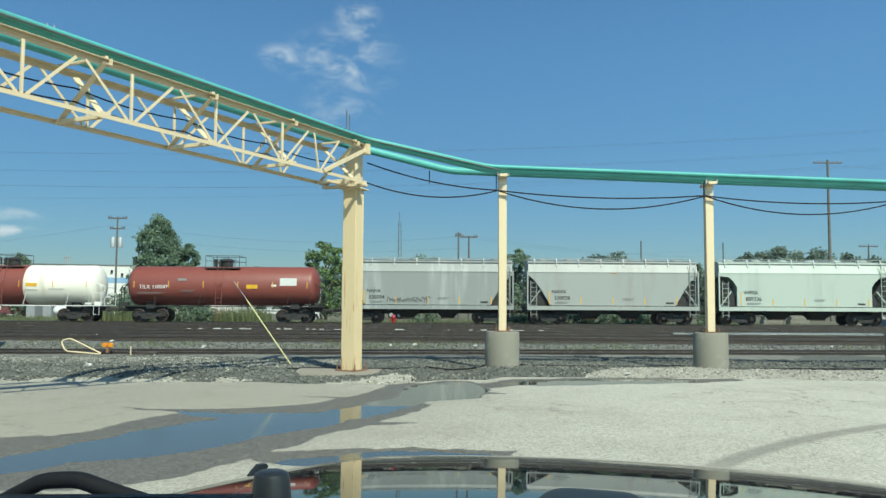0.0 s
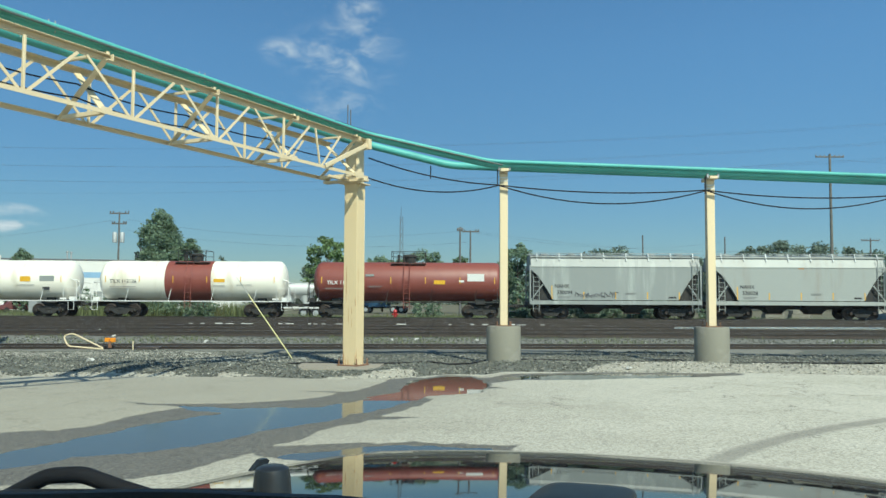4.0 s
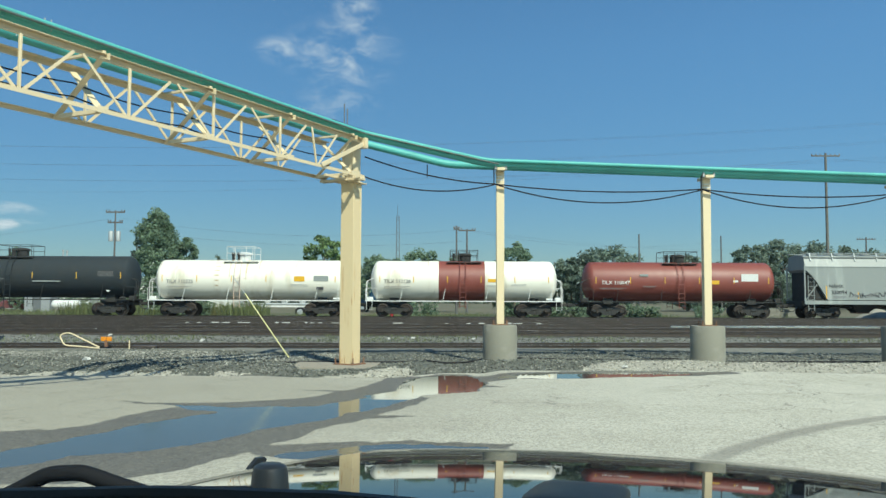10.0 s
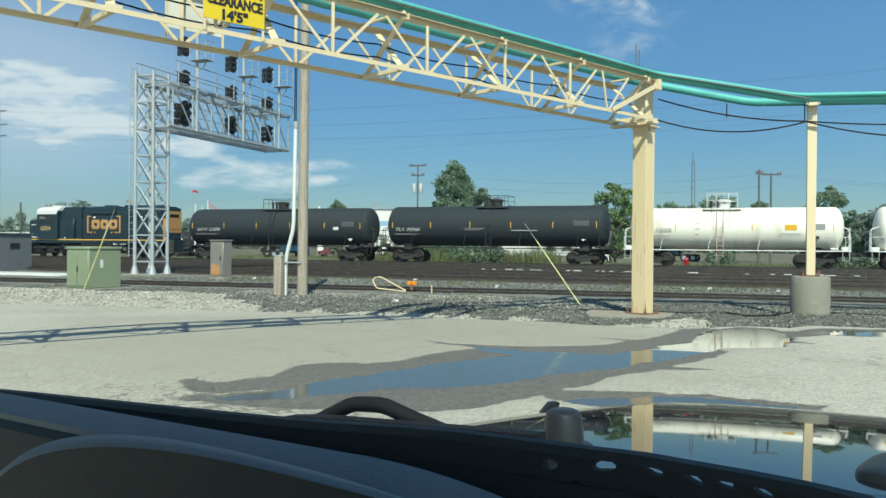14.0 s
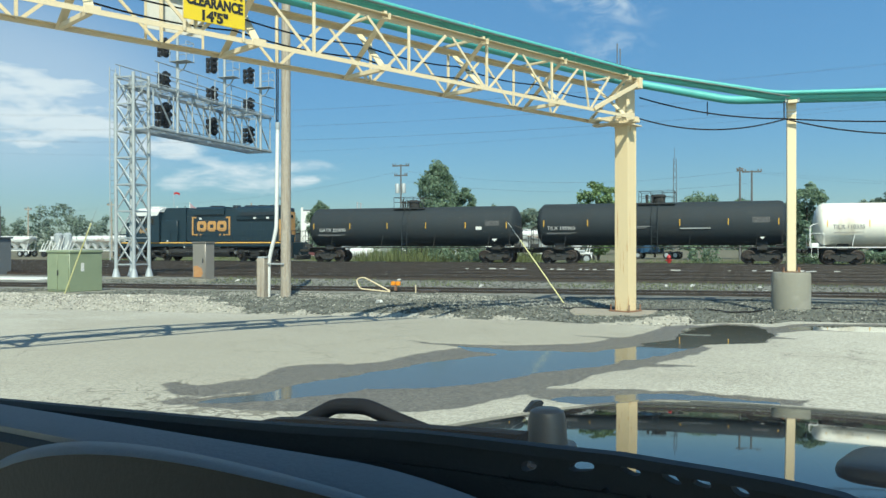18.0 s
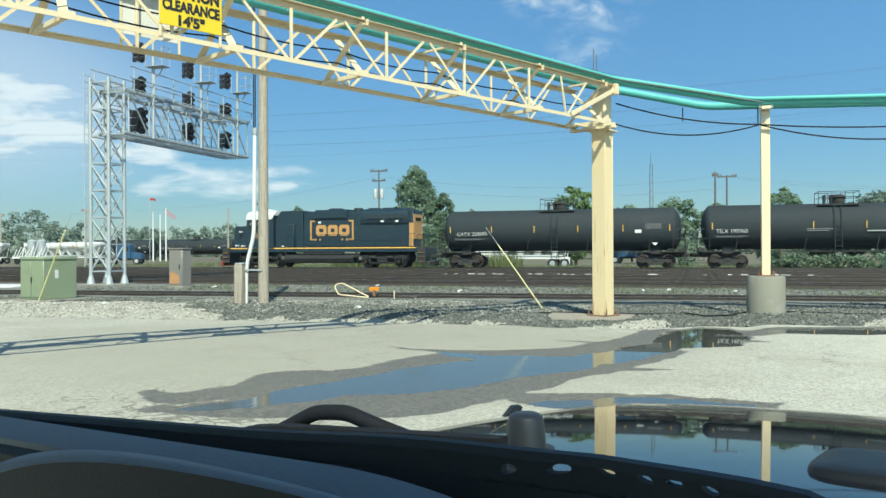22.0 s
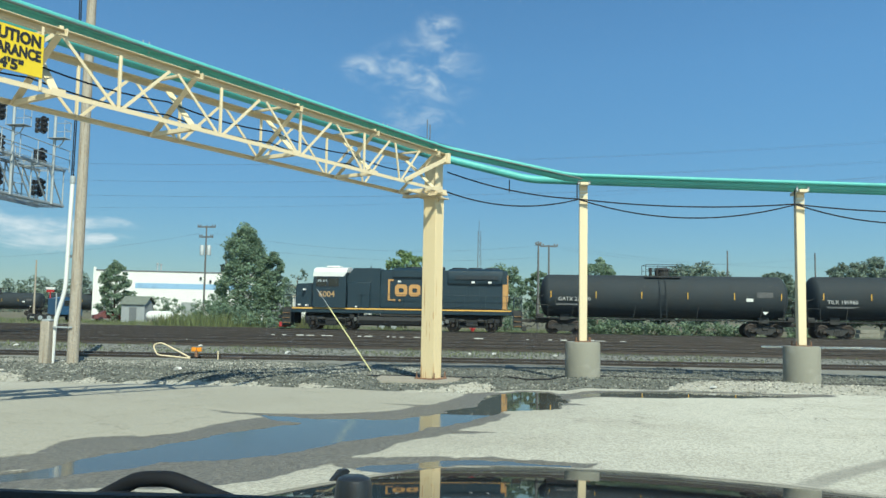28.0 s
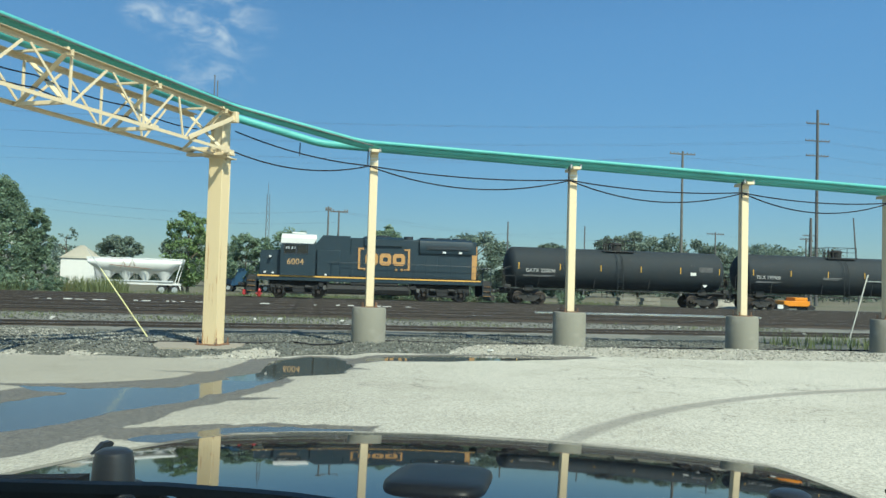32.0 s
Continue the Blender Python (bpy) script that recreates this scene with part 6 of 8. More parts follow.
    small_print(car, h - 5.0, y, 1.85, 0.8, GREY_LETTER, 2, 0.04)
    register(car, x0)
    return car


HOP_B = mat("grey_hopper_paint_rusted", (0.30, 0.318, 0.30), 0.5, var=0.12, scale=0.8, bump=0.04, col2=(0.265, 0.255, 0.225), patch=0.52, streak=(1.3, 1, 0.16))
h1 = hopper_car("light grey covered hopper car with graffiti along the sill", -1.1, HOP_GREY, "NAHX", "330094")
GRAFFITI = mat("dark_graffiti_paint", (0.120, 0.120, 0.128), 0.6, var=0.2, bump=0)
rnd = random.Random(11)
for i in range(16):
    x = -2.9 + 0.19 * i
    g = Geo().tube([(x, -1.516, 1.5 + rnd.uniform(0, 0.15)), (x + rnd.uniform(-0.1, 0.2), -1.516, 1.85 + rnd.uniform(-0.2, 0.1)), (x + 0.25, -1.516, 1.5 + rnd.uniform(0, 0.5))], 0.035, 5)
    part("graffiti_stroke", g, GRAFFITI, h1)
h2 = hopper_car("light grey covered hopper car with rust stains", 12.15, HOP_B, "NAHX", "330028")
part("rust_patch", Geo().prism([(-0.2, 3.66), (-0.1, 3.60), (0.05, 3.62), (0.22, 3.58), (0.25, 3.66), (0.1, 3.70)], -1.506, -1.502), RUST_STAIN, h2)
hopper_car("pale green-white covered hopper car", 25.85, HOP_PALE, "WFRX", "809236", square=True)
hopper_car("dark covered hopper car", 39.4, HOP_DARK, "", "")


# ---------------------------------------------------------------- locomotive
def locomotive(x0):
    car = thing("locomotive", "dark blue diesel locomotive with yellow sill stripe and white cab roof", "locomotive", "cars of the train")
    h = 8.75
    part("frame", Geo().box(-h, h, -1.35, 1.35, 1.22, 1.55, 0.02), LOCO_BLUE, car)
    for sy in (-1, 1):
        part("sill_stripe", Geo().box(-h + 0.7, h - 0.8, sy * 1.372 - 0.02, sy * 1.372 + 0.02, 1.49, 1.585), STRIPE, car, "dull yellow stripe")
        part("walkway", Geo().box(-h + 0.2, h - 0.2, sy * 1.15 - 0.20, sy * 1.15 + 0.20, 1.552, 1.60), UNDER, car)
    # short nose, cab, long hood
    part("nose", Geo().prism([(-7.92, 1.6), (-7.92, 3.10), (-7.80, 3.32), (-6.45, 3.40), (-6.45, 1.6)], -0.95, 0.95), LOCO_BLUE, car)
    cab = part("cab", Geo().prism([(-6.48, 1.6), (-6.48, 3.55), (-6.38, 4.22), (-4.05, 4.22), (-4.05, 1.6)], -1.5, 1.5), LOCO_BLUE, car)
    part("cab_roof", Geo().prism([(-1.52, 4.18), (-1.40, 4.34), (-0.95, 4.52), (0, 4.60), (0.95, 4.52), (1.40, 4.34), (1.52, 4.18)], -6.45, -4.0, axis="x"), WHITE_PAINT, cab, "white cab roof")
    part("cab_eave", Geo().prism([(-6.50, 3.86), (-6.46, 4.23), (-3.95, 4.23), (-4.22, 3.86)], -1.525, -1.505), WHITE_PAINT, cab)
    part("roof_box", Geo().box(-5.75, -4.75, -0.45, 0.45, 4.58, 4.70, 0.02), WHITE_PAINT, cab)
    for x in (-5.85, -4.98):
        pane = part("cab_window", Geo().box(x - 0.38, x + 0.38, -1.52, -1.495, 3.16, 3.78, 0.01), WINDOW, cab)
        part("window_frame", Geo().box(x - 0.42, x + 0.42, -1.530, -1.506, 3.10, 3.155).box(x - 0.42, x - 0.382, -1.530, -1.506, 3.155, 3.80).box(x + 0.382, x + 0.42, -1.530, -1.506, 3.155, 3.80), LOCO_ROOF, pane)
    for x, lean in ((-6.15, 0.05), (-5.95, -0.04), (-5.75, 0.03), (-5.5, -0.05)):
        part("paper_slip", Geo().prism([(x, 3.45), (x + 0.09, 3.45), (x + 0.09 + lean, 3.62), (x + lean, 3.62)], -1.5245, -1.5215), GALV, cab)
    for y in (-0.8, 0.8):
        part("windscreen", Geo().box(-6.5, -6.47, y - 0.45, y + 0.45, 3.42, 3.53), WINDOW, cab)
    part("nose_door", Geo().box(-7.94, -7.91, -0.3, 0.3, 1.65, 2.7, 0.01), LOCO_YELLOW, car)
    part("air_intake", Geo().prism([(-4.04, 1.6), (-4.04, 3.9), (-3.55, 4.52), (-1.6, 4.52), (-1.6, 1.6)], -1.12, 1.12), LOCO_BLUE, car)
    part("battery_box", Geo().box(-3.95, -2.3, -1.34, 1.34, 1.6, 3.45, 0.03), LOCO_BLUE, car)
    part("long_hood", Geo().box(-1.6, 7.65, -1.02, 1.02, 1.6, 4.42, 0.06), LOCO_BLUE, car)
    part("dynamic_brake_hatch", Geo().prism([(-1.18, 3.9), (-1.18, 4.38), (-0.9, 4.56), (0.9, 4.56), (1.18, 4.38), (1.18, 3.9)], -0.6, 2.2, axis="x"), LOCO_BLUE, car)
    part("radiator_hood", Geo().prism([(-1.15, 3.45), (-1.25, 3.9), (-1.15, 4.38), (-0.8, 4.54), (0.8, 4.54), (1.15, 4.38), (1.25, 3.9), (1.15, 3.45)], 3.4, 7.3, axis="x"), LOCO_BLUE, car)
    for sy in (-1, 1):
        grille = part("radiator_grille", Geo().box(3.9, 7.0, sy * 1.262 - 0.02, sy * 1.262 + 0.02, 3.78, 4.05), LOCO_ROOF, car)
        for i in range(14):
            part("grille_bar", Geo().box(3.95 + 0.22 * i, 3.98 + 0.22 * i, sy * 1.285 - 0.008, sy * 1.285 + 0.008, 3.80, 4.03), LOCO_BLUE, grille)
        for i in range(9):
            x = -1.2 + 0.92 * i
            part("hood_door", Geo().box(x - 0.42, x + 0.42, sy * 1.026 - 0.01, sy * 1.026 + 0.01, 1.75, 3.25, 0.006), LOCO_BLUE, car)
    for x in (4.1, 5.3, 6.5):
        part("radiator_fan", Geo().lathe([(4.52, 0.56), (4.62, 0.56), (4.66, 0.50)], seg=24, at=(x, 0, 0)), LOCO_ROOF, car)
    part("exhaust_stack", Geo().lathe([(4.3, 0.35), (4.68, 0.35), (4.70, 0.28)], seg=16, at=(2.7, 0, 0)), LOCO_ROOF, car)
    part("brake_fan", Geo().lathe([(4.54, 0.62), (4.66, 0.62), (4.69, 0.5)], seg=24, at=(0.8, 0, 0)), LOCO_ROOF, car)
    part("horn", Geo().lathe([(4.55, 0.02), (4.72, 0.05)], seg=8, at=(-2.5, 0, 0)), UNDER, car)
    part("rear_panel", Geo().box(7.64, 7.70, -1.0, 1.0, 2.2, 4.1, 0.01), LOCO_YELLOW, car, "dull yellow hood end")
    for sy in (-1, 1):
        part("rear_panel_side", Geo().box(7.32, 7.645, sy * 1.03 - 0.012, sy * 1.03 + 0.012, 1.65, 3.44), LOCO_YELLOW, car)
    part("number_box", Geo().box(7.695, 7.73, -0.6, 0.6, 3.6, 3.85), WINDOW, car)
    # below the frame
    part("fuel_tank", Geo().prism([(-1.02, 1.10), (-1.22, 0.98), (-1.30, 0.72), (-1.16, 0.42), (-0.9, 0.34), (0.9, 0.34), (1.16, 0.42), (1.30, 0.72), (1.22, 0.98), (1.02, 1.10)], -3.2, 2.75, axis="x"), LOCO_GRIME, car)
    part("air_reservoir", Geo().lathe([(-1.5, 0.12), (1.9, 0.12)], axis="x", seg=12, at=(0, -1.18, 1.12)), UNDER, car)
    for x in (-3.12, -1.2, 0.8, 2.66):
        part("tank_strap", Geo().box(x - 0.03, x + 0.03, -1.325, -1.29, 0.5, 1.22), UNDER, car)
    for x, z, w in ((-3.6, 0.95, 0.16), (-3.35, 0.75, 0.10), (3.0, 0.9, 0.22), (3.35, 0.7, 0.12)):
        part("valve_box", Geo().box(x - w, x + w, -1.30, -1.05, z - 0.12, z + 0.16, 0.02), GREY_BOX if w < 0.13 else LOCO_GRIME, car)
    for s in (-1, 1):
        bogie_loco(car, s * 5.15)
        coupler(car, s * (h - 0.05), s)
        part("pilot", Geo().prism([(s * h, 0.25), (s * h, 1.25), (s * (h - 0.12), 1.25), (s * (h - 0.12), 0.25)], -1.35, 1.35), LOCO_BLUE, car)
        part("snowplough", Geo().box(min(s * (h + 0.0), s * (h + 0.28)), max(s * (h + 0.0), s * (h + 0.28)), -1.2, 1.2, 0.14, 0.5, 0.03), RED_PAINT if s < 0 else UNDER, car)
        for sy in (-1, 1):
            st = part("step_well", Geo().box(min(s * (h - 0.65), s * h), max(s * (h - 0.65), s * h), sy * 1.36 - 0.03, sy * 1.36 + 0.03, 0.38, 1.55), UNDER, car)
            for z in (0.45, 0.8, 1.15):
                part("step", Geo().box(min(s * (h - 0.6), s * (h - 0.05)), max(s * (h - 0.6), s * (h - 0.05)), sy * 1.43 - 0.05, sy * 1.43 + 0.05, z, z + 0.03), UNDER, st)
                part("step_edge", Geo().box(min(s * (h - 0.6), s * (h - 0.05)), max(s * (h - 0.6), s * (h - 0.05)), sy * 1.485 - 0.006, sy * 1.485 + 0.006, z + 0.005, z + 0.025), LOCO_YELLOW, st)
            for x in (h - 0.08, h - 0.66):
                part("grab_post", Geo().rod((s * x, sy * 1.42, 0.5), (s * x, sy * 1.42, 2.5), 0.022, 6), LOCO_BLUE, car)
            part("platform_rail", Geo().tube([(s * (h - 0.05), sy * 1.42, 2.5), (s * (h - 0.66), sy * 1.42, 2.5)], 0.022, 6), LOCO_BLUE, car)
        part("end_rail", Geo().tube([(s * (h - 0.05), -1.4, 2.5), (s * (h - 0.05), 1.4, 2.5)], 0.02, 6), LOCO_BLUE, car)
    for sy in (-1, 1):
        rail = part("side_rail", Geo().tube([(-3.2, sy * 1.45, 2.6), (7.9, sy * 1.45, 2.6)], 0.018, 6), LOCO_BLUE, car)
        for i in range(8):
            x = -2.9 + 1.5 * i
            part("rail_post", Geo().rod((x, sy * 1.45, 1.6), (x, sy * 1.45, 2.6), 0.016, 5), LOCO_BLUE, rail)
    # emblem: bracketed block shapes
    y = -1.075
    for sx, x in ((1, -0.95), (-1, 2.65)):
        part("emblem_bracket", Geo().box(x - 0.07, x + 0.07, y - 0.01, y + 0.05, 2.15, 3.72).box(min(x, x + sx * 0.34), max(x, x + sx * 0.34), y - 0.009, y + 0.05, 3.60, 3.72).box(
            min(x, x + sx * 0.34), max(x, x + sx * 0.34), y - 0.009, y + 0.05, 2.15, 2.27), LOCO_YELLOW, car, "yellow bracket of the emblem")
    for x0b, x1b in ((-0.50, 0.40), (0.52, 1.36), (1.48, 2.36)):
        outer = [(x0b, 2.66), (x0b, 3.20), (x0b + 0.15, 3.36), (x1b - 0.15, 3.36), (x1b, 3.20), (x1b, 2.66), (x1b - 0.15, 2.50), (x0b + 0.15, 2.50)]
        cx = (x0b + x1b) / 2
        inner = [(cx + (a - cx) * 0.42, 2.93 + (b - 2.93) * 0.36) for a, b in outer]
        g, n = Geo(), len(outer)
        g.v = [(a, d, b) for d in (y - 0.01, y + 0.05) for ring_ in (outer, inner) for a, b in ring_]
        for k in range(n):
            m = (k + 1) % n
            g.f += [(k, m, n + m, n + k), (2 * n + k, 3 * n + k, 3 * n + m, 2 * n + m), (k, 2 * n + k, 2 * n + m, m), (n + k, n + m, 3 * n + m, 3 * n + k)]
        g.mi = [0] * len(g.f)
        part("emblem_block", g, LOCO_YELLOW, car)
    for x in (-0.55, -0.15, 1.75, 2.15):
        part("emblem_dot", Geo().lathe([(y - 0.01, 0.09), (y + 0.05, 0.09)], axis="y", seg=12, at=(x, 0, 2.2)), LOCO_YELLOW, car)
    letters(car, "6004", 0.60, -5.45, -1.512, 2.55, FADED_TAN, 0.004)
    for x in (-0.2, 5.2, 6.4):
        part("white_plate", Geo().box(x - 0.12, x + 0.12, -1.06 if x < 1 else -1.29, -1.04 if x < 1 else -1.27, 3.5, 3.64), WHITE_PAINT, car)
    for x, z in ((-7.55, 1.78), (-7.0, 1.75), (-7.2, 2.9), (-3.3, 1.7)):
        part("white_plate", Geo().box(x - 0.07, x + 0.07, -1.37, -0.94, z - 0.06, z + 0.06), WHITE_PAINT, car)
    register(car, x0)


# an open side frame: a bowed top beam, pedestals round each axle and a low tie bar
LOCO_FRAME = (Geo().prism([(-2.05, 0.72), (-1.9, 0.92), (-1.37, 0.98), (-0.9, 0.86), (0.9, 0.86), (1.37, 0.98), (1.9, 0.92), (2.05, 0.72), (1.9, 0.70), (0.8, 0.66), (-0.8, 0.66), (-1.9, 0.70)], -0.07, 0.07)
              .box(-1.72, -1.60, -0.06, 0.06, 0.33, 0.75, 0.01).box(-1.14, -1.02, -0.06, 0.06, 0.33, 0.75, 0.01).box(1.02, 1.14, -0.06, 0.06, 0.33, 0.75, 0.01).box(1.60, 1.72, -0.06, 0.06, 0.33, 0.75, 0.01)
              .box(-1.05, 1.05, -0.05, 0.05, 0.30, 0.40, 0.01).box(-0.42, 0.42, -0.10, 0.06, 0.40, 0.62, 0.02)).mesh("side_frame", LOCO_GRIME)
LOCO_SPRING = Geo().lathe([(0.62 + 0.012 * i, 0.085 if i % 2 else 0.062) for i in range(20)], seg=10).mesh("spring", UNDER)


def bogie_loco(car, x):
    b = part("bogie", Geo().box(-2.1, 2.1, -0.60, 0.60, 0.40, 1.22, 0.05), LOCO_GRIME, car, at=pose(x, 0, 0))
    for s in (-1, 1):
        part("side_frame", LOCO_FRAME, None, b, at=pose(0, s * 1.08, 0))
        for dx in (-1.37, 1.37):
            part("bearing_cap", BEARING, None, b, at=pose(dx, s * 1.14, WHEEL_R, 0, 0, 0))
            part("brake_cylinder", Geo().lathe([(-0.26, 0.06), (-0.24, 0.11), (0.12, 0.11), (0.14, 0.04), (0.3, 0.03)], axis="x", seg=12, at=(dx * 0.5, s * 1.2, 0.80)), UNDER, b)
            part("brake_hanger", Geo().bar((dx * 1.42, s * 1.12, 0.98), (dx * 1.36, s * 1.12, 0.45), 0.04, 0.06), UNDER, b)
            part("sand_pipe", Geo().tube([(dx * 1.55, s * 1.15, 1.2), (dx * 1.52, s * 1.15, 0.5), (dx * 1.36, s * 1.0, 0.2)], 0.022, 6), UNDER, b)
            for ox in (-0.2, 0.2):
                part("spring", LOCO_SPRING, None, b, at=pose(dx + ox, s * 1.14, 0))
    for dx in (-1.37, 1.37):
        w = part("wheelset", WHEELSET, None, b, at=pose(dx, 0, WHEEL_R))
        WHEELSETS.append((w, dx))
    return b


locomotive(-101.35)


def train_way(t):
    """How far the train has gone to the right after t seconds."""
    return 3.335 * t - 0.0010 * t * t


def motions():
    for car, x0 in CONSIST:
        walk(car, [(t, pose(x0 + train_way(t), TRACK_Y, RAIL_TOP_Z)) for t in range(0, 33, 2)])
    for w, dx in WHEELSETS:
        walk(w, [(0.2 * i, pose(dx, 0, WHEEL_R, 0, math.degrees(train_way(0.2 * i) / WHEEL_R), 0)) for i in range(161)])


# ---------------------------------------------------------------- distance: trees, poles, buildings
LEAF = mat("summer_leaves", (0.20, 0.275, 0.18), 0.8, var=0.2, scale=0.6, bump=0, col2=(0.10, 0.16, 0.095), patch=0.5, island=0.3)
# distance haze is mixed into LEAF_FAR's colour: greyer and bluer than LEAF
LEAF_FAR = mat("haze_tinted_far_leaves", (0.20, 0.255, 0.20), 0.7, var=0.2, scale=0.3, bump=0, col2=(0.115, 0.165, 0.12), patch=0.5, island=0.35)
BARK = mat("grey_bark", (0.105, 0.083, 0.060), 0.9, var=0.2, scale=4, bump=0.3)
GRASS = mat("wild_grass", (0.17, 0.20, 0.085), 0.8, var=0.25, scale=0.4, bump=0, col2=(0.165, 0.143, 0.060), patch=0.55, island=0.4)


def let_light_through(m, share):
    """Thin leaves: a share of the light passes through."""
    n, k = m.node_tree.nodes, m.node_tree.links
    b = n["Principled BSDF"]
    tr = n.new("ShaderNodeBsdfTranslucent")
    k.new(b.inputs["Base Color"].links[0].from_socket, tr.inputs["Color"])
    mix = n.new("ShaderNodeMixShader")
    mix.inputs[0].default_value = share
    k.new(b.outputs[0], mix.inputs[1])
    k.new(tr.outputs[0], mix.inputs[2])
    k.new(mix.outputs[0], n["Material Output"].inputs["Surface"])
    return m


for leafy in (LEAF, LEAF_FAR, GRASS):
    let_light_through(leafy, 0.5)


def leaf_cloud(g, rnd, centre, radius, count, size):
    for _ in range(count):
        d = Vector((rnd.gauss(0, 1), rnd.gauss(0, 1), rnd.gauss(0, 1))).normalized() * radius * rnd.random() ** 0.45
        p = Vector(centre) + Vector((d.x, d.y, d.z * 0.8))
        a = Vector((rnd.gauss(0, 1), rnd.gauss(0, 1), rnd.gauss(0, 0.6))).normalized()
        b = a.cross(Vector((rnd.gauss(0, 1), rnd.gauss(0, 1), rnd.gauss(0, 1)))).normalized()
        s = size * rnd.uniform(0.6, 1.3)
        a, b = a * s, b * s * 0.55
        g.add([p - a, p - b * 0.9, p + a, p + b * 0.9], [(0, 1, 2, 3)])


def plain_mesh(g, name, material):
    me = bpy.data.meshes.new(name)
    me.from_pydata(g.v, [], g.f)
    me.materials.append(material)
    return me


def tree(label, x, y, tall, wide, seed, base=0.16, leaves=95, clumps=110, leaf=0.17, material=LEAF, z=-0.1, taper=0.55):
    """A trunk with limbs, and a crown of small leaves in clumps with gaps between them."""
    rnd = random.Random(seed)
    t = thing("tree", label, "tree", "trees behind the yard", pose(x, y, z))
    g = Geo().tube([(0, 0, 0), (0.05 * tall * rnd.uniform(-0.3, 0.3), 0, tall * 0.45), (0, 0.1, tall * 0.85)], 0.022 * tall, 8, r2=0.004 * tall)
    for i in range(9):
        a, zz = rnd.uniform(0, 6.28), tall * rnd.uniform(0.22, 0.75)
        r = wide * 0.5 * rnd.uniform(0.5, 0.85) * (1 - 0.4 * zz / tall)
        g.tube([(0, 0, zz), (0.5 * r * math.cos(a), 0.5 * r * math.sin(a), zz + 0.35 * r), (r * math.cos(a), r * math.sin(a), zz + 0.75 * r)], 0.009 * tall, 6, r2=0.002 * tall)
    part("trunk", g, BARK, t)
    g = Geo()
    lobes = [(rnd.uniform(0, 6.28), rnd.uniform(base + 0.1, 0.9), rnd.uniform(0.75, 1.25)) for _ in range(7)]
    for i in range(clumps):
        h = base + (1 - base) * (i + rnd.random()) / clumps
        u = (h - base) / (1 - base)
        prof = min(1.0, (u / 0.22) ** 0.6) * (1 - taper * max(0, u - 0.25) / 0.75) * math.sqrt(max(0.02, 1 - max(0, (u - 0.8) / 0.2) ** 2))
        a = rnd.uniform(0, 6.28)
        for la, lh, lk in lobes:
            if abs(lh - h) < 0.14 and math.cos(a - la) > 0.55:
                prof *= lk
        r = 0.5 * wide * prof * (0.35 + 0.65 * rnd.random() ** 0.5)
        leaf_cloud(g, rnd, (r * math.cos(a), r * math.sin(a), tall * h * rnd.uniform(0.95, 1.03)), wide * rnd.uniform(0.07, 0.13), leaves, leaf)
    part("crown", plain_mesh(g, "crown", material), None, t)
    return t


tree("tall dense green tree behind the tracks", -31.9, 92, 11.0, 8.0, 1, base=0.02, clumps=230, leaves=100, taper=0.62)
tree("smaller green tree at the side of the main tree", -28.9, 93, 8.2, 4.6, 2, base=0.05, clumps=80)
tree("slender green tree in front of the white building", -56.6, 110, 7.7, 5.0, 3, base=0.04, clumps=110)
tree("light green tree with sunlit leaves", -12.5, 88, 8.0, 5.4, 4, base=0.10, clumps=85, taper=0.3, material=let_light_through(mat("light_green_leaves", (0.17, 0.25, 0.10), 0.55, var=0.2, scale=0.6, bump=0, island=0.4), 0.4))
tree("green tree standing close behind the train", 6.9, 78, 6.6, 4.8, 5, base=0.05, clumps=90, taper=0.3)
for i, (x, y, h, w) in enumerate(((-3.4, 110, 7.9, 7.0), (-8.5, 112, 7.2, 6.0), (2.2, 116, 7.6, 4.0))):
    tree("rounded green tree in the distance", x, y, h, w, 20 + i, clumps=75, leaves=75, leaf=0.22, taper=0.2)
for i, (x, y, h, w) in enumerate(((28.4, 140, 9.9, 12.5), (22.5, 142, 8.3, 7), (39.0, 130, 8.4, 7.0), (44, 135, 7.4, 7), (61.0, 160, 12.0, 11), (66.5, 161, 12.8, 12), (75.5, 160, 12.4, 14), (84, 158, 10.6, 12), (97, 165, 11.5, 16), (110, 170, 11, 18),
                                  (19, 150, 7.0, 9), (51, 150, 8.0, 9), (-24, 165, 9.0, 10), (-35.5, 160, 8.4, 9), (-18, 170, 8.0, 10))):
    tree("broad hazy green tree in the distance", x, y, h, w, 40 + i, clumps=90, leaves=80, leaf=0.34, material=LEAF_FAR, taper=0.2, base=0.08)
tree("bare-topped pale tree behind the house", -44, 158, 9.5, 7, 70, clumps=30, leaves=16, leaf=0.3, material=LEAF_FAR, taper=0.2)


def far_woods(label, x0, x1, y, tall, seed):
    rnd = random.Random(seed)
    g = Geo()
    x = x0
    while x < x1:
        h = tall * (0.72 + 0.28 * fbm(x, seed, 17, 3) + rnd.uniform(-0.08, 0.08))
        for k in range(6):
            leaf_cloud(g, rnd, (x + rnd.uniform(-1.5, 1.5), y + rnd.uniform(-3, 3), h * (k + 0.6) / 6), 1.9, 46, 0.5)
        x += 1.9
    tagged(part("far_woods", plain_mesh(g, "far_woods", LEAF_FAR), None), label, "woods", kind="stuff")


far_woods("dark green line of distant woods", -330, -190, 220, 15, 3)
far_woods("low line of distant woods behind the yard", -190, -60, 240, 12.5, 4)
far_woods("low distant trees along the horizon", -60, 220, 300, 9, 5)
far_woods("distant trees beyond the road", 90, 190, 210, 13, 6)


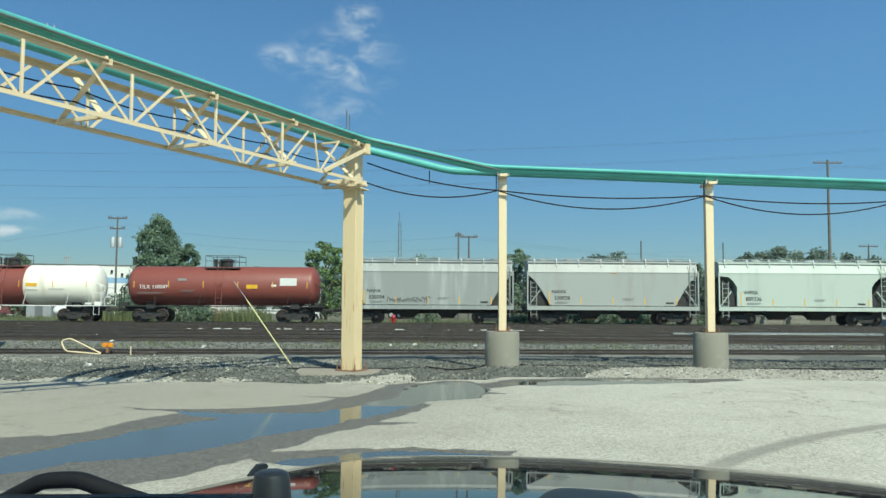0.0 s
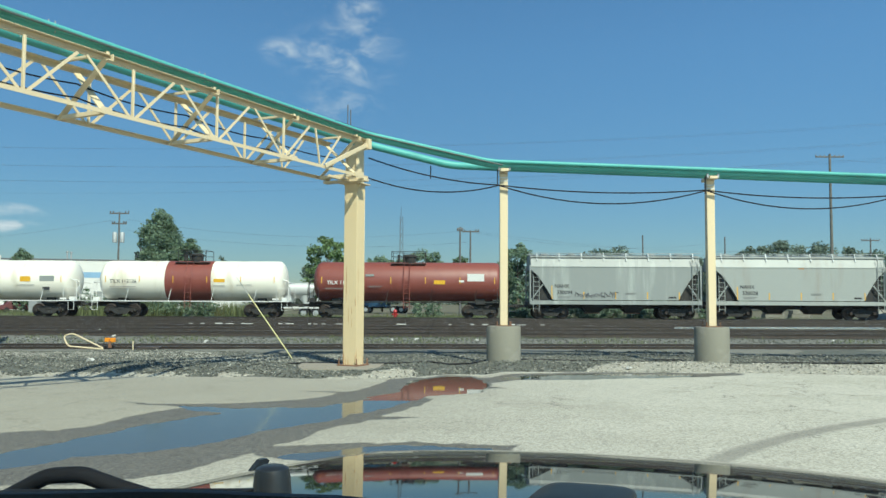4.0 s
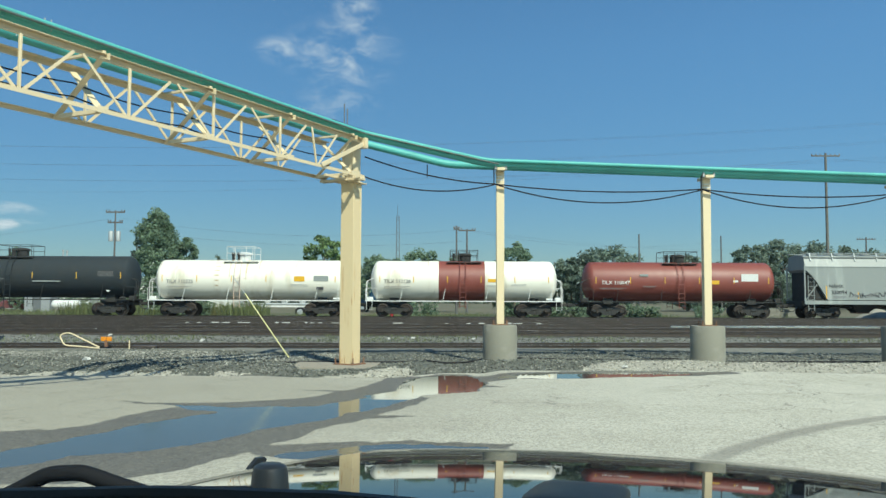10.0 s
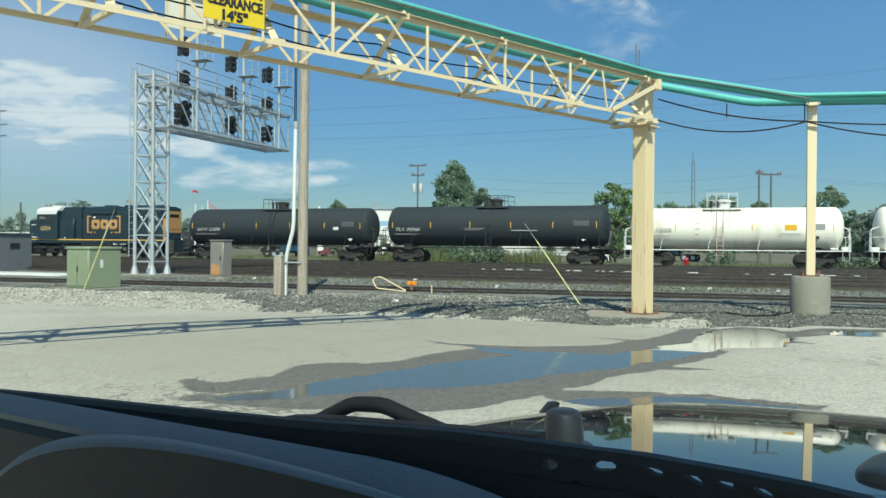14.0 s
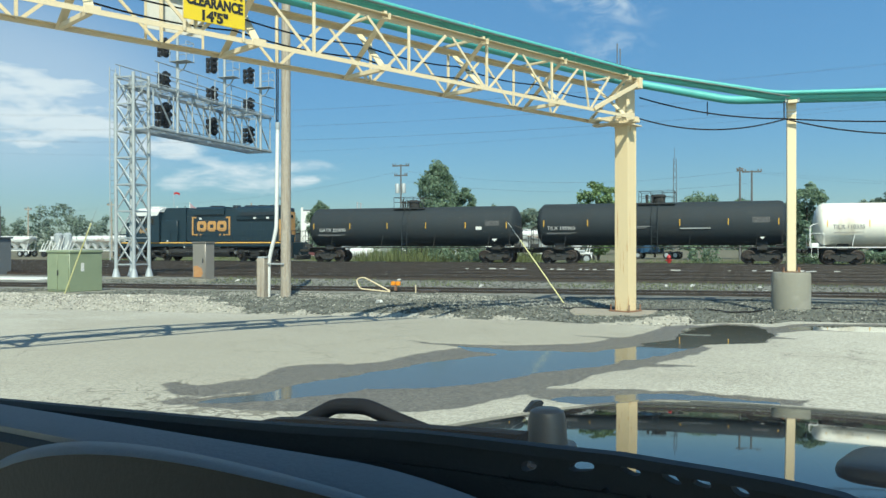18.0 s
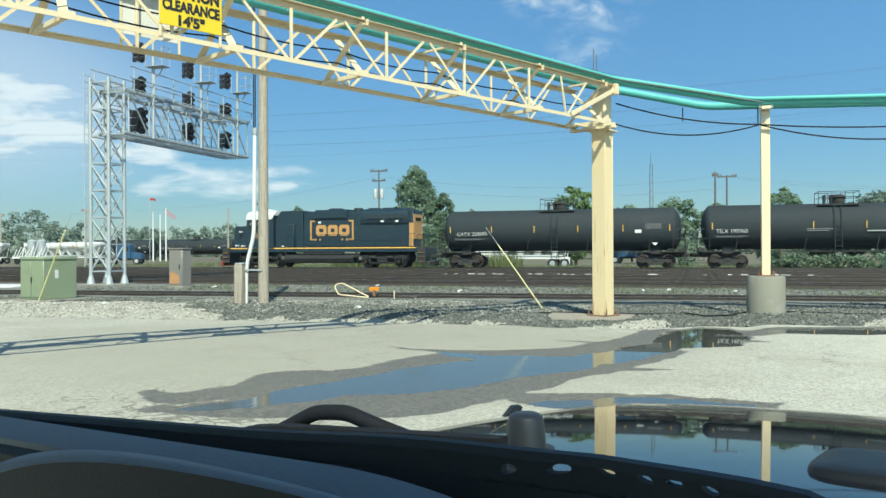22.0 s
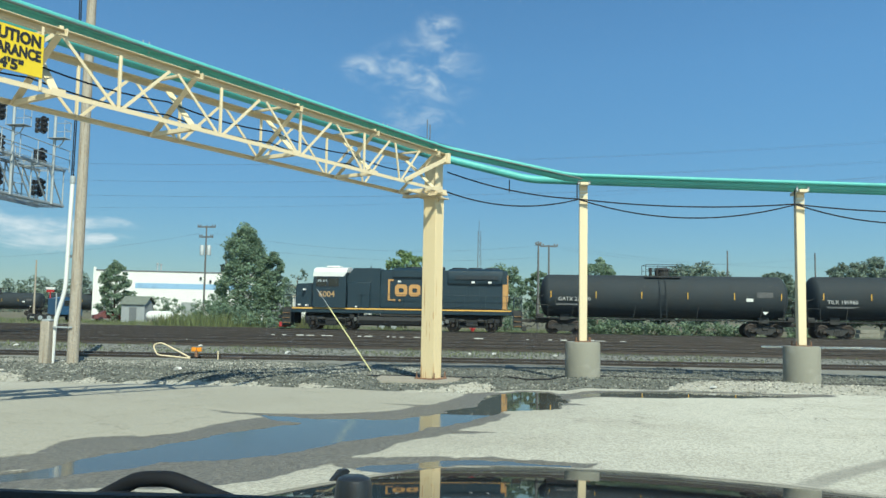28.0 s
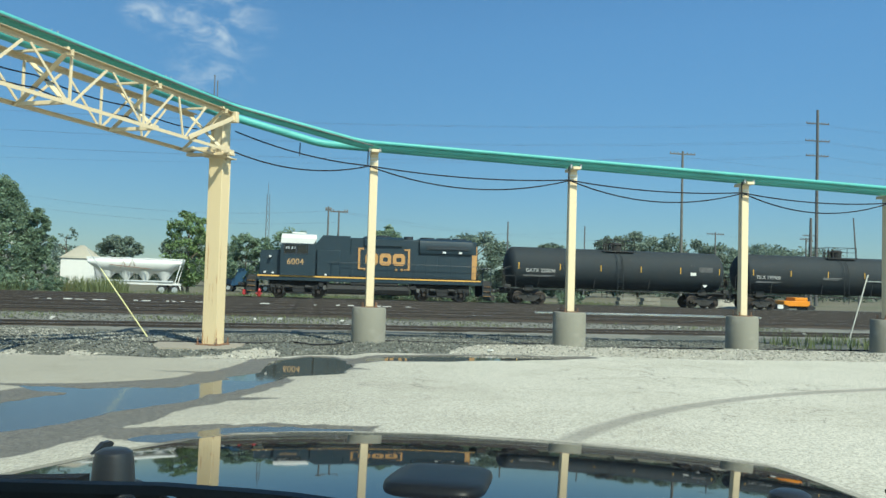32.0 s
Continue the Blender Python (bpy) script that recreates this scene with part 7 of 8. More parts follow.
def shrubs(label, spots, seed, material=LEAF):
    rnd = random.Random(seed)
    for x, y, w, h in spots:
        t = thing("shrub", label, "shrub", "shrubs along the far track", pose(x, y, 0))
        g = Geo()
        for i in range(4):
            a = rnd.uniform(0, 6.28)
            part("stem", Geo().tube([(0, 0, 0), (0.3 * w * math.cos(a), 0.3 * w * math.sin(a), 0.75 * h)], 0.03, 5, r2=0.01), BARK, t)
        for i in range(int(16 * w)):
            leaf_cloud(g, rnd, (rnd.uniform(-w / 2, w / 2), rnd.uniform(-0.5, 0.5), rnd.uniform(0.12, 0.85) * h), 0.34, 20, 0.13)
        part("foliage", plain_mesh(g, "foliage", material), None, t)


shrubs("low leafy green shrub beside the far track", [(5.6 + 1.55 * i, 65.2 + 0.5 * (i % 3), 1.7, 1.0 + 0.35 * ((i * 7) % 4) / 3) for i in range(8)], 8)
shrubs("low leafy green shrub beside the far track", [(-19.5, 66, 2.4, 1.3), (-22.5, 67, 2.6, 1.7), (-25.5, 70, 3, 2.3), (-28, 72, 3, 2.6), (-33.5, 88, 3, 2.4), (-48.5, 108, 3.6, 3.5), (-46.6, 107, 3, 2.6), (-41.8, 104, 2.2, 3.2), (-54, 106, 2.5, 1.6),
                                                              (-1.5, 72, 2.2, 1.4), (22, 68, 2, 1.2)], 9)


def grass_patch(name, label, x0, x1, y0, y1, count, tall, seed, dense=0.0, z=None):
    rnd = random.Random(seed)
    g = Geo()
    made = 0
    while made < count:
        x, y = rnd.uniform(x0, x1), rnd.uniform(y0, y1)
        if fbm(x, y + seed, 3.5, 3) < dense:
            made += 0.2
            continue
        h, a = tall * rnd.uniform(0.4, 1.2), rnd.uniform(0, 6.28)
        zz = bed_height(x, y) if z is None else z
        c, s, b = math.cos(a), math.sin(a), 0.012 + 0.03 * h
        lean = rnd.uniform(0.1, 0.5) * h
        g.add([(x - b * c, y - b * s, zz), (x + b * c, y + b * s, zz), (x + lean * s, y - lean * c, zz + h)], [(0, 1, 2)])
        made += 1
    tagged(part(name, plain_mesh(g, name, GRASS), None), label, "grass", kind="stuff")


grass_patch("track_weeds", "sparse green weeds between the tracks", -22, 22, 28.2, 33.2, 3000, 0.13, 2, 0.05)
grass_patch("edge_weeds", "small weeds in the gravel beside the near track", 14, 24, 22, 26, 900, 0.35, 4, 0.0)
grass_patch("verge_grass", "tall dry-green grass behind the far track", -34, 30, 63.5, 80, 16000, 0.6, 3, -0.12, z=-0.3)
grass_patch("verge_grass_tall", "tall green weeds beside the trees", -31, -15, 66, 78, 5000, 1.5, 5, -0.2, z=-0.3)
grass_patch("far_lawn", "rough grass before the white building", -75, -34, 80, 112, 7000, 0.5, 6, -0.1, z=-0.35)


# poles with crossarms
def far_pole(label, x, y, tall, arms=(), r=0.14, transformer=False, lean=0.0, material=FAR_POLE):
    t = thing("utility_pole", label, "utility pole", "utility poles in the distance", pose(x, y, -0.3))
    part("pole", Geo().tube([(0, 0, 0), (lean, 0, tall)], r, 8, r2=r * 0.65), material, t)
    for z, w in arms:
        arm = part("crossarm", Geo().box(lean * z / tall - w / 2, lean * z / tall + w / 2, -0.09, 0.09, z - 0.08, z + 0.08), material, t)
        n = 3 if w > 2.2 else 2
        for i in range(n):
            for s in (-1, 1):
                part("insulator", Geo().lathe([(0.08, 0.04), (0.16, 0.09), (0.30, 0.05)], seg=6, at=(lean * z / tall + s * w / 2 * (1 - 0.3 * i) - s * 0.05, 0, z)), DARK_STEEL, arm)
    if transformer:
        for s in (-0.42, 0.42):
            part("transformer", Geo().lathe([(tall - 3.6, 0.26), (tall - 2.5, 0.28), (tall - 2.4, 0.2)], seg=12, at=(s, -0.1, 0)), GALV, t)
    return t


POLE_GREY = mat("grey_pole_wood", (0.13, 0.125, 0.11), 0.9, var=0.2, scale=3, bump=0.3)
far_pole("wooden pole with crossarms and grey transformers", -37.8, 95, 11.9, ((11.7, 2.2), (10.5, 1.7)), transformer=True)
far_pole("dark bare wooden utility pole", -35.6, 96, 8.2, ())
far_pole("wooden pole with a short crossarm", 2.95, 95, 9.9, ((9.75, 2.0),))
far_pole("bare dark wooden utility pole", 1.75, 95, 10.3, ((9.9, 0.7),))
far_pole("distant wooden pole with crossarm", 20.6, 150, 8.6, ((8.0, 2.2), (7.3, 1.2)), r=0.18)
far_pole("dark bare wooden utility pole", 26.5, 110, 10.6, ())
far_pole("dark bare wooden utility pole", 40.9, 120, 11.2, ())
far_pole("tall pole with one crossarm", 51.8, 110, 21.7, ((21.3, 3.8),), r=0.24, material=POLE_GREY)
far_pole("distant wooden pole with crossarm", 77.7, 150, 13.4, ((13.0, 3.4),), r=0.2)
far_pole("distant wooden pole with crossarm", 107.5, 165, 15, ((14.6, 3.2), (13.4, 1.8)), r=0.2)
far_pole("distant wooden pole with crossarm", 97, 150, 13, ((12.7, 2.6),), r=0.2)
far_pole("leaning dark wooden pole", 88.5, 122, 14.5, (), lean=-1.2, r=0.16)
BIG = ((79.4, 120), (-147, 131))
for x, y in BIG:
    far_pole("tall transmission pole with three double crossarms", x, y, 31.4, ((29.2, 3.9), (26.4, 4.2), (24.0, 3.9)), r=0.3)
far_pole("short second pole beside the transmission pole", 78.6, 120.3, 14, (), r=0.3)
far_pole("wooden pole far behind the parked trailers", -86, 100, 8.4, ((7.9, 1.6),), material=WOOD_POLE)
far_pole("wooden street pole far behind the trailers", -112, 110, 8.5, ((8.0, 1.4),), material=WOOD_POLE)
far_pole("pale bare wooden pole near the warehouse", -62.2, 100, 7.8, (), material=WOOD_POLE)
far_pole("dark wooden pole with a crossarm near the warehouse", -57.5, 101, 8.6, ((8.3, 1.6),))
far_pole("dark bare pole beyond the yard", -64.5, 60, 5.6, ())
WIRE = mat("weathered_wire", (0.098, 0.098, 0.105), 0.6, 0.3, bump=0)


def wire(p, q, drop, r=0.008):
    tagged(part("power_line", Geo().tube(sag(p, q, drop, 24), r, 4), WIRE), "thin dark overhead wire", "power line", "overhead wires")


for z in (28.8, 26.0, 23.6):
    for dx in (-1.9, 1.9):
        wire((-147 + dx, 131, z), (79.4 + dx, 120, z), 4.2, 0.008)
        wire((79.4 + dx, 120, z), (300, 110, z - 1), 4.0, 0.008)
for p, q, d in (((-36.9, 95, 10.7), (1.6, 95, 9.5), 1.3), ((-36.9, 95, 9.4), (2.5, 95, 8.2), 1.1), ((2.5, 95, 9.5), (40.9, 120, 10.2), 1.4), ((3.4, 95, 9.5), (77.7, 150, 12.7), 2.2), ((-86, 100, 7.6), (-38.6, 95, 10.6), 1.2),
                ((77.7, 150, 12.7), (107.5, 165, 14.3), 0.8), ((-112, 110, 7.7), (-86, 100, 7.6), 0.7), ((51.8, 110, 20.6), (300, 100, 20), 4), ((51.8, 110, 20.6), (-150, 128, 21), 4)):
    wire(p, q, d)

# lattice radio mast far off
t = thing("radio_mast", "slim grey lattice radio mast far behind the yard", "radio mast", at=pose(-11.8, 220, -0.3))
for k in range(3):
    a = 2.09 * k
    part("leg", Geo().tube([(0.75 * math.cos(a), 0.75 * math.sin(a), 0), (0.45 * math.cos(a), 0.45 * math.sin(a), 24)], 0.06, 5), FAR_POLE, t)
for i in range(12):
    for k in range(3):
        a, b = 2.09 * k, 2.09 * (k + 1)
        r0, r1 = 0.75 - 0.025 * i, 0.75 - 0.025 * (i + 1)
        part("brace", Geo().rod((r0 * math.cos(a), r0 * math.sin(a), 2 * i), (r1 * math.cos(b), r1 * math.sin(b), 2 * i + 2), 0.04, 4), FAR_POLE, t)
part("antenna", Geo().rod((0, 0, 24), (0, 0, 26.8), 0.06, 5), FAR_POLE, t)

# white building with a blue band
WALL_WHITE = mat("white_metal_cladding", (0.600, 0.593, 0.562), 0.6, var=0.05, scale=0.3, bump=0.05, bscale=8)
BAND_BLUE = mat("pale_blue_band_paint", (0.210, 0.345, 0.495), 0.6, var=0.15, scale=0.5, bump=0.0)
t = thing("warehouse", "white metal-clad warehouse with a pale blue band", "warehouse", at=pose(-70.6, 130, -0.35, 0, 0, 16))
part("wall", Geo().box(0, 27.5, 0, 22, 0, 8.0, 0.02), WALL_WHITE, t)
part("blue_band", Geo().box(6.5, 27.52, -0.03, 22, 5.2, 6.1), BAND_BLUE, t)
part("parapet", Geo().box(-0.1, 27.6, -0.1, 22.1, 8.0, 8.2, 0.02), DARK_GREY, t)
part("corner_trim", Geo().box(-0.15, 0.25, -0.12, 0.25, 0, 8.6), WALL_WHITE, t)
for x, h, r in ((9.3, 1.3, 0.14), (9.9, 1.2, 0.14), (20.2, 1.3, 0.3)):
    part("roof_vent", Geo().lathe([(8.1, r), (8.1 + h, r), (8.15 + h, r * 1.5), (8.4 + h, r * 1.5)], seg=10, at=(x, 4, 0)), GALV if r < 0.2 else BLACK, t)
for i in range(3):
    part("door", Geo().box(14 + 5 * i, 16.4 + 5 * i, -0.05, 0.0, 0.1, 3.0, 0.01), HOP_GREY, t)
for x, z in ((17.0, 7.1), (18.6, 6.6), (19.4, 6.3)):
    part("wall_lamp", Geo().box(x - 0.18, x + 0.18, -0.3, 0.0, z - 0.2, z + 0.2, 0.02), BLACK, t)
for i in range(13):
    part("cladding_rib", Geo().box(1.5 + 2 * i, 1.58 + 2 * i, -0.02, 0.0, 0.1, 5.15), WALL_WHITE, t)
SHED_WALL = mat("grey_shed_boards", (0.255, 0.270, 0.277), 0.7, var=0.08, scale=1, bump=0.1)
SHED_ROOF = mat("grey_green_shingles", (0.120, 0.135, 0.112), 0.85, var=0.2, scale=2, bump=0.3)
t = thing("shed", "small grey shed with a pitched grey-green roof", "shed", at=pose(-51.3, 106, -0.35))
part("wall", Geo().box(-1.6, 1.6, -1.3, 1.3, 0, 2.4), SHED_WALL, t)
part("roof", Geo().prism([(-1.55, 2.38), (0, 3.5), (1.55, 2.38), (0, 3.36)], -1.85, 1.85, axis="x"), SHED_ROOF, t)
part("gable", Geo().prism([(-1.3, 2.4), (1.3, 2.4), (0, 3.34)], -1.6, 1.6, axis="x"), SHED_WALL, t)
part("door", Geo().box(-0.5, 0.5, -1.33, -1.3, 0.05, 2.0), DARK_GREY, t)
t = thing("storage_tank", "white cylindrical storage tank lying on saddles", "storage tank", at=pose(-45.9, 101, -0.35))
part("tank", Geo().lathe([(-1.75, 0.1), (-1.7, 0.35), (-1.5, 0.55), (-1.2, 0.62), (1.2, 0.62), (1.5, 0.55), (1.7, 0.35), (1.75, 0.1)], axis="x", seg=20, at=(0, 0, 0.95)), WHITE_PAINT, t)
for s in (-1, 1):
    part("saddle", Geo().box(s - 0.15, s + 0.15, -0.5, 0.5, 0, 0.5), CONCRETE, t)
t = thing("house", "white house with a pale hipped roof", "house", at=pose(-40.0, 150, -0.35) @ Matrix.Diagonal((0.62, 0.62, 0.97, 1)))
part("wall", Geo().box(-3.2, 5.6, -3, 5, 0, 4.6), WALL_WHITE, t)
part("roof", Geo().add([(-3.6, -3.4, 4.55), (6.0, -3.4, 4.55), (6.0, 5.4, 4.55), (-3.6, 5.4, 4.55), (0.6, 1, 6.9), (1.8, 1, 6.9)], [(0, 1, 5, 4), (1, 2, 5), (2, 3, 4, 5), (3, 0, 4), (3, 2, 1, 0)]),
     mat("pale_roof_shingles", (0.375, 0.345, 0.270), 0.85, var=0.12, scale=2, bump=0.2), t)
t = thing("low_wall", "dark board fence beside the house", "fence", at=pose(-46.5, 146, -0.35))
for i in range(12):
    part("board", Geo().box(-3 + 0.5 * i, -2.53 + 0.5 * i, -0.03, 0.03, 0, 3.2 + 0.05 * (i % 3)), DARK_GREY, t)


# white pneumatic bulk trailers
def bulk_trailer(label, m, paint):
    t = thing("bulk_trailer", label, "trailer", "bulk trailers parked behind the yard", m)
    g = Geo()
    rings = 24
    for x, low, half in ((-4.3, 2.95, 0.75), (-4.2, 2.80, 0.95), (-3.3, 2.10, 1.12), (-2.9, 1.95, 1.15), (2.9, 1.95, 1.15), (3.3, 2.10, 1.12), (4.2, 2.80, 0.95), (4.3, 2.95, 0.75)):
        for k in range(rings):
            a = 2 * math.pi * k / rings
            up = math.sin(a)
            g.v.append((x, half * math.cos(a), 3.0 + (0.42 if up > 0 else 3.0 - low) * up))
    for i in range(7):
        for k in range(rings):
            g.f.append((i * rings + k, i * rings + (k + 1) % rings, (i + 1) * rings + (k + 1) % rings, (i + 1) * rings + k))
    g.f += [tuple(range(rings))[::-1], tuple(7 * rings + k for k in range(rings))]
    g.mi = [0] * len(g.f)
    part("tank", g, paint, t)
    part("top_rail", Geo().box(-4.35, 4.35, -0.80, -0.72, 3.36, 3.44).box(-4.35, 4.35, 0.72, 0.80, 3.36, 3.44), paint, t)
    for s in (-1, 1):
        part("end_brace", Geo().bar((s * 4.3, -0.8, 3.35), (s * 3.7, -0.9, 1.1), 0.08, 0.08).bar((s * 4.3, 0.8, 3.35), (s * 3.7, 0.9, 1.1), 0.08, 0.08), paint, t)
    for i in range(4):
        x = -2.55 + 1.7 * i
        part("discharge_cone", Geo().lathe([(2.3, 0.80), (2.05, 0.76), (1.25, 0.16), (1.0, 0.16)], seg=16, at=(1.02 * x, 0, 0)), paint, t)
        part("hatch", Geo().lathe([(3.35, 0.26), (3.48, 0.26), (3.52, 0.2)], seg=10, at=(x, 0, 0)), GALV, t)
    part("frame", Geo().box(-4.1, 4.1, -0.5, 0.5, 0.95, 1.12).box(-4.2, 4.2, -1.15, -1.05, 0.95, 1.08), paint, t)
    part("walkway", Geo().box(-3.2, 3.2, -0.35, 0.35, 3.40, 3.44), GALV, t)
    part("hose_tube", Geo().rod((-3.6, -1.1, 1.25), (3.6, -1.1, 1.25), 0.11, 8), GALV, t)
    part("mudguard", Geo().tube(rounded([(2.2, -1.0, 0.5), (2.2, -1.0, 1.05), (4.2, -1.0, 1.05), (4.2, -1.0, 0.5)], 0.3), 0.09, 6), paint, t)
    for x in (2.55, 3.75):
        for s in (-0.95, 0.95):
            w = part("wheel", Geo().lathe([(-0.14, 0.3), (-0.14, 0.5), (0.14, 0.5), (0.14, 0.3)], axis="y", seg=18, at=(x, s, 0.5)), BLACK, t)
            part("rim", Geo().lathe([(-0.15, 0.28), (0.15, 0.28)], axis="y", seg=12, at=(x, s, 0.5)), GALV, w)
    for s in (-0.5, 0.5):
        part("landing_leg", Geo().box(-3.1, -2.95, s - 0.06, s + 0.06, 0, 1.0), GALV, t)
    return t


tr = bulk_trailer("white pneumatic bulk trailer with four discharge cones", pose(-16.4, 82, -0.3, 0, 0, 0), WHITE_PAINT)
for i, (lx, lz) in enumerate(((-1.2, 2.35), (-0.4, 2.55))):
    part("graffiti_stroke", Geo().tube([(lx, -1.18, lz + 0.1), (lx + 0.25, -1.17, lz + 0.75), (lx + 0.5, -1.18, lz + 0.1)], 0.03, 5), RUSTY, tr)
part("graffiti_stroke", Geo().tube([(-2.2, -1.18, 2.75), (0.6, -1.16, 2.5), (1.6, -1.15, 2.45)], 0.03, 5), RUSTY, tr)
for i, (x, y, turn) in enumerate(((-113.5, 108, 4), (-104, 112, 0), (-93.5, 108, -4), (-124, 110, 3))):
    copy_thing(tr, pose(x, y, -0.3, 0, 0, turn))
t = thing("silo_trailer", "white trailer with two upright silver tanks and pipework", "trailer", at=pose(-99.5, 105, -0.3))
part("bed", Geo().box(-4, 3, -1.2, 1.2, 0.9, 1.2), WHITE_PAINT, t)
for x in (-1.2, 0.6):
    part("silo", Geo().lathe([(1.2, 0.6), (3.6, 0.7), (3.9, 0.3)], seg=16, at=(x, 0, 0)), GALV, t)
for i in range(12):
    part("pipe", Geo().rod((-3.8 + 0.55 * i, -1.0, 1.2), (-3.4 + 0.55 * i + 0.3 * (i % 3), -0.8, 2.3 + 0.35 * (i % 4)), 0.08, 6), WHITE_PAINT, t)
for x in (-3.2, -2.0, 2.2):
    part("wheel", Geo().lathe([(-1.1, 0.5), (-0.8, 0.5)], axis="y", seg=16, at=(x, 0, 0.5)), BLACK, t)

# parked black tank cars far to the side
for x in (-79.0, -98.0, -117.0):
    c = copy_thing(CONSIST[4][0], pose(x, 146, -0.25 + 0.05, 0, 0, 3))
    tagged(c, "black tank car parked on a distant siding", "tank car", "parked tank cars")

# vehicles and clutter beyond the tracks
TRUCK_BLUE = mat("bright_blue_truck_paint", (0.022, 0.064, 0.128), 0.35, var=0.08, bump=0)
TYRE = mat("tyre_rubber", (0.02, 0.02, 0.02), 0.85, var=0.1, bump=0.05)


def tractor(label, m, paint):
    t = thing("semi_tractor", label, "truck", "parked trucks", m)
    part("cab", Geo().prism([(-0.9, 0.9), (-0.9, 2.9), (0.4, 3.1), (0.9, 2.9), (1.05, 1.9), (1.05, 0.9)], -1.1, 1.1), paint, t)
    part("bonnet", Geo().prism([(1.05, 0.8), (1.05, 1.85), (2.5, 1.6), (2.6, 0.8)], -0.85, 0.85), paint, t)
    part("window", Geo().box(0.0, 0.75, -1.12, -1.1, 1.95, 2.65), WINDOW, t)
    part("frame", Geo().box(-3.6, 2.4, -0.45, 0.45, 0.65, 0.9), BLACK, t)
    part("exhaust", Geo().rod((-1.0, -0.95, 0.9), (-1.0, -0.95, 3.6), 0.08, 8), GALV, t)
    for x in (1.9, -1.9, -3.0):
        for s in (-0.95, 0.95):
            w = part("wheel", Geo().lathe([(-0.15, 0.32), (-0.15, 0.5), (0.15, 0.5), (0.15, 0.32)], axis="y", seg=18, at=(x, s, 0.5)), TYRE, t)
            part("rim", Geo().lathe([(-0.16, 0.28), (0.16, 0.28)], axis="y", seg=12, at=(x, s, 0.5)), GALV, w)


tractor("blue semi tractor parked beyond the tracks", pose(-57.6, 98, -0.3, 0, 0, 60), TRUCK_BLUE)
tractor("blue semi tractor parked beside the bulk trailers", pose(-81.5, 103, -0.3, 0, 0, 20), TRUCK_BLUE)
tractor("blue truck parked behind the train", pose(-8.6, 112, -0.3, 0, 0, 170), TRUCK_BLUE)


def car(label, m, paint):
    t = thing("parked_car", label, "car", "parked cars", m)
    part("body", Geo().prism([(-2.2, 0.35), (-2.2, 0.85), (-1.5, 0.95), (-0.9, 1.42), (0.7, 1.45), (1.3, 0.98), (2.1, 0.85), (2.2, 0.4)], -0.85, 0.85), paint, t)
    part("window", Geo().prism([(-0.8, 1.0), (-0.6, 1.36), (0.6, 1.38), (1.0, 1.0)], -0.86, 0.86), WINDOW, t)
    for x in (-1.35, 1.4):
        for s in (-0.78, 0.78):
            part("wheel", Geo().lathe([(-0.1, 0.32), (0.1, 0.32)], axis="y", seg=16, at=(x, s, 0.32)), TYRE, t)


car("small dark red car by the shed", pose(-55.6, 107, -0.3, 0, 0, 40), mat("dull_maroon_paint", (0.120, 0.038, 0.038), 0.5, var=0.1, bump=0))
car("white car parked by the trees", pose(-44.5, 140, -0.3), WHITE_PAINT)
t = thing("work_truck", "orange road-work machine behind the train", "machine", at=pose(47.9, 76, -0.3))
part("body", Geo().box(-1.6, 1.2, -0.9, 0.9, 0.6, 1.15, 0.05).box(-0.4, 1.0, -0.8, 0.8, 1.15, 1.5, 0.05), ORANGE, t)
part("frame", Geo().box(-2.2, 1.9, -0.7, 0.7, 0.4, 0.62), BLACK, t)
part("lamp_board", Geo().box(-2.3, -1.7, -0.92, -0.88, 0.35, 0.75), WHITE_PAINT, t)
for x in (-1.5, 1.3):
    part("wheel", Geo().lathe([(-0.9, 0.4), (0.9, 0.4)], axis="y", seg=16, at=(x, 0, 0.4)), TYRE, t)
for i in range(2):
    t = thing("block_stack", "stack of pale concrete blocks on the ground", "concrete blocks", "stacks of concrete blocks", pose(29.8 + 2.4 * i, 75, -0.3))
    for k in range(3):
        part("block", Geo().box(-0.95 + 0.1 * k, 0.95 - 0.05 * k, -0.5, 0.5, 0.36 * k, 0.36 * k + 0.33, 0.02), CONCRETE, t)
t = thing("sand_heap", "pale yellow heap of sand beside the track", "sand heap", at=pose(35, 66, -0.3))
rnd = random.Random(5)
part("heap", Geo().lathe([(0, 2.2), (0.5, 1.6), (0.9, 0.9), (1.15, 0.3), (1.2, 0.05)], seg=18), PALE_GRAVEL, t)
t = thing("hydrant", "small red hydrant standing in the grass", "hydrant", at=pose(-4.2, 70, -0.3))
part("body", Geo().lathe([(0, 0.16), (0.1, 0.14), (0.75, 0.14), (0.8, 0.18), (0.95, 0.15), (1.05, 0.05)], seg=12), RED_PAINT, t)
part("outlet", Geo().lathe([(-0.25, 0.08), (0.25, 0.08)], axis="x", seg=10, at=(0, 0, 0.6)), RED_PAINT, t)
t = thing("pylon_sign", "red and white sign on a pole beside the road", "sign", at=pose(-60.7, 101, -0.35))
part("pole", Geo().rod((0, 0, 0), (0, 0, 4.2), 0.09, 8), RED_PAINT, t)
part("board", Geo().box(-0.5, 0.5, -0.12, 0.12, 3.75, 4.1, 0.03), RED_PAINT, t)
part("panel", Geo().box(-0.62, 0.62, -0.14, 0.14, 4.1, 4.4, 0.03), WHITE_PAINT, t)
t = thing("flag", "small red and white flag on a thin mast", "flag", at=pose(-90, 120, -0.3))
part("mast", Geo().rod((0, 0, 0), (0, 0, 11.3), 0.06, 6), GALV, t)
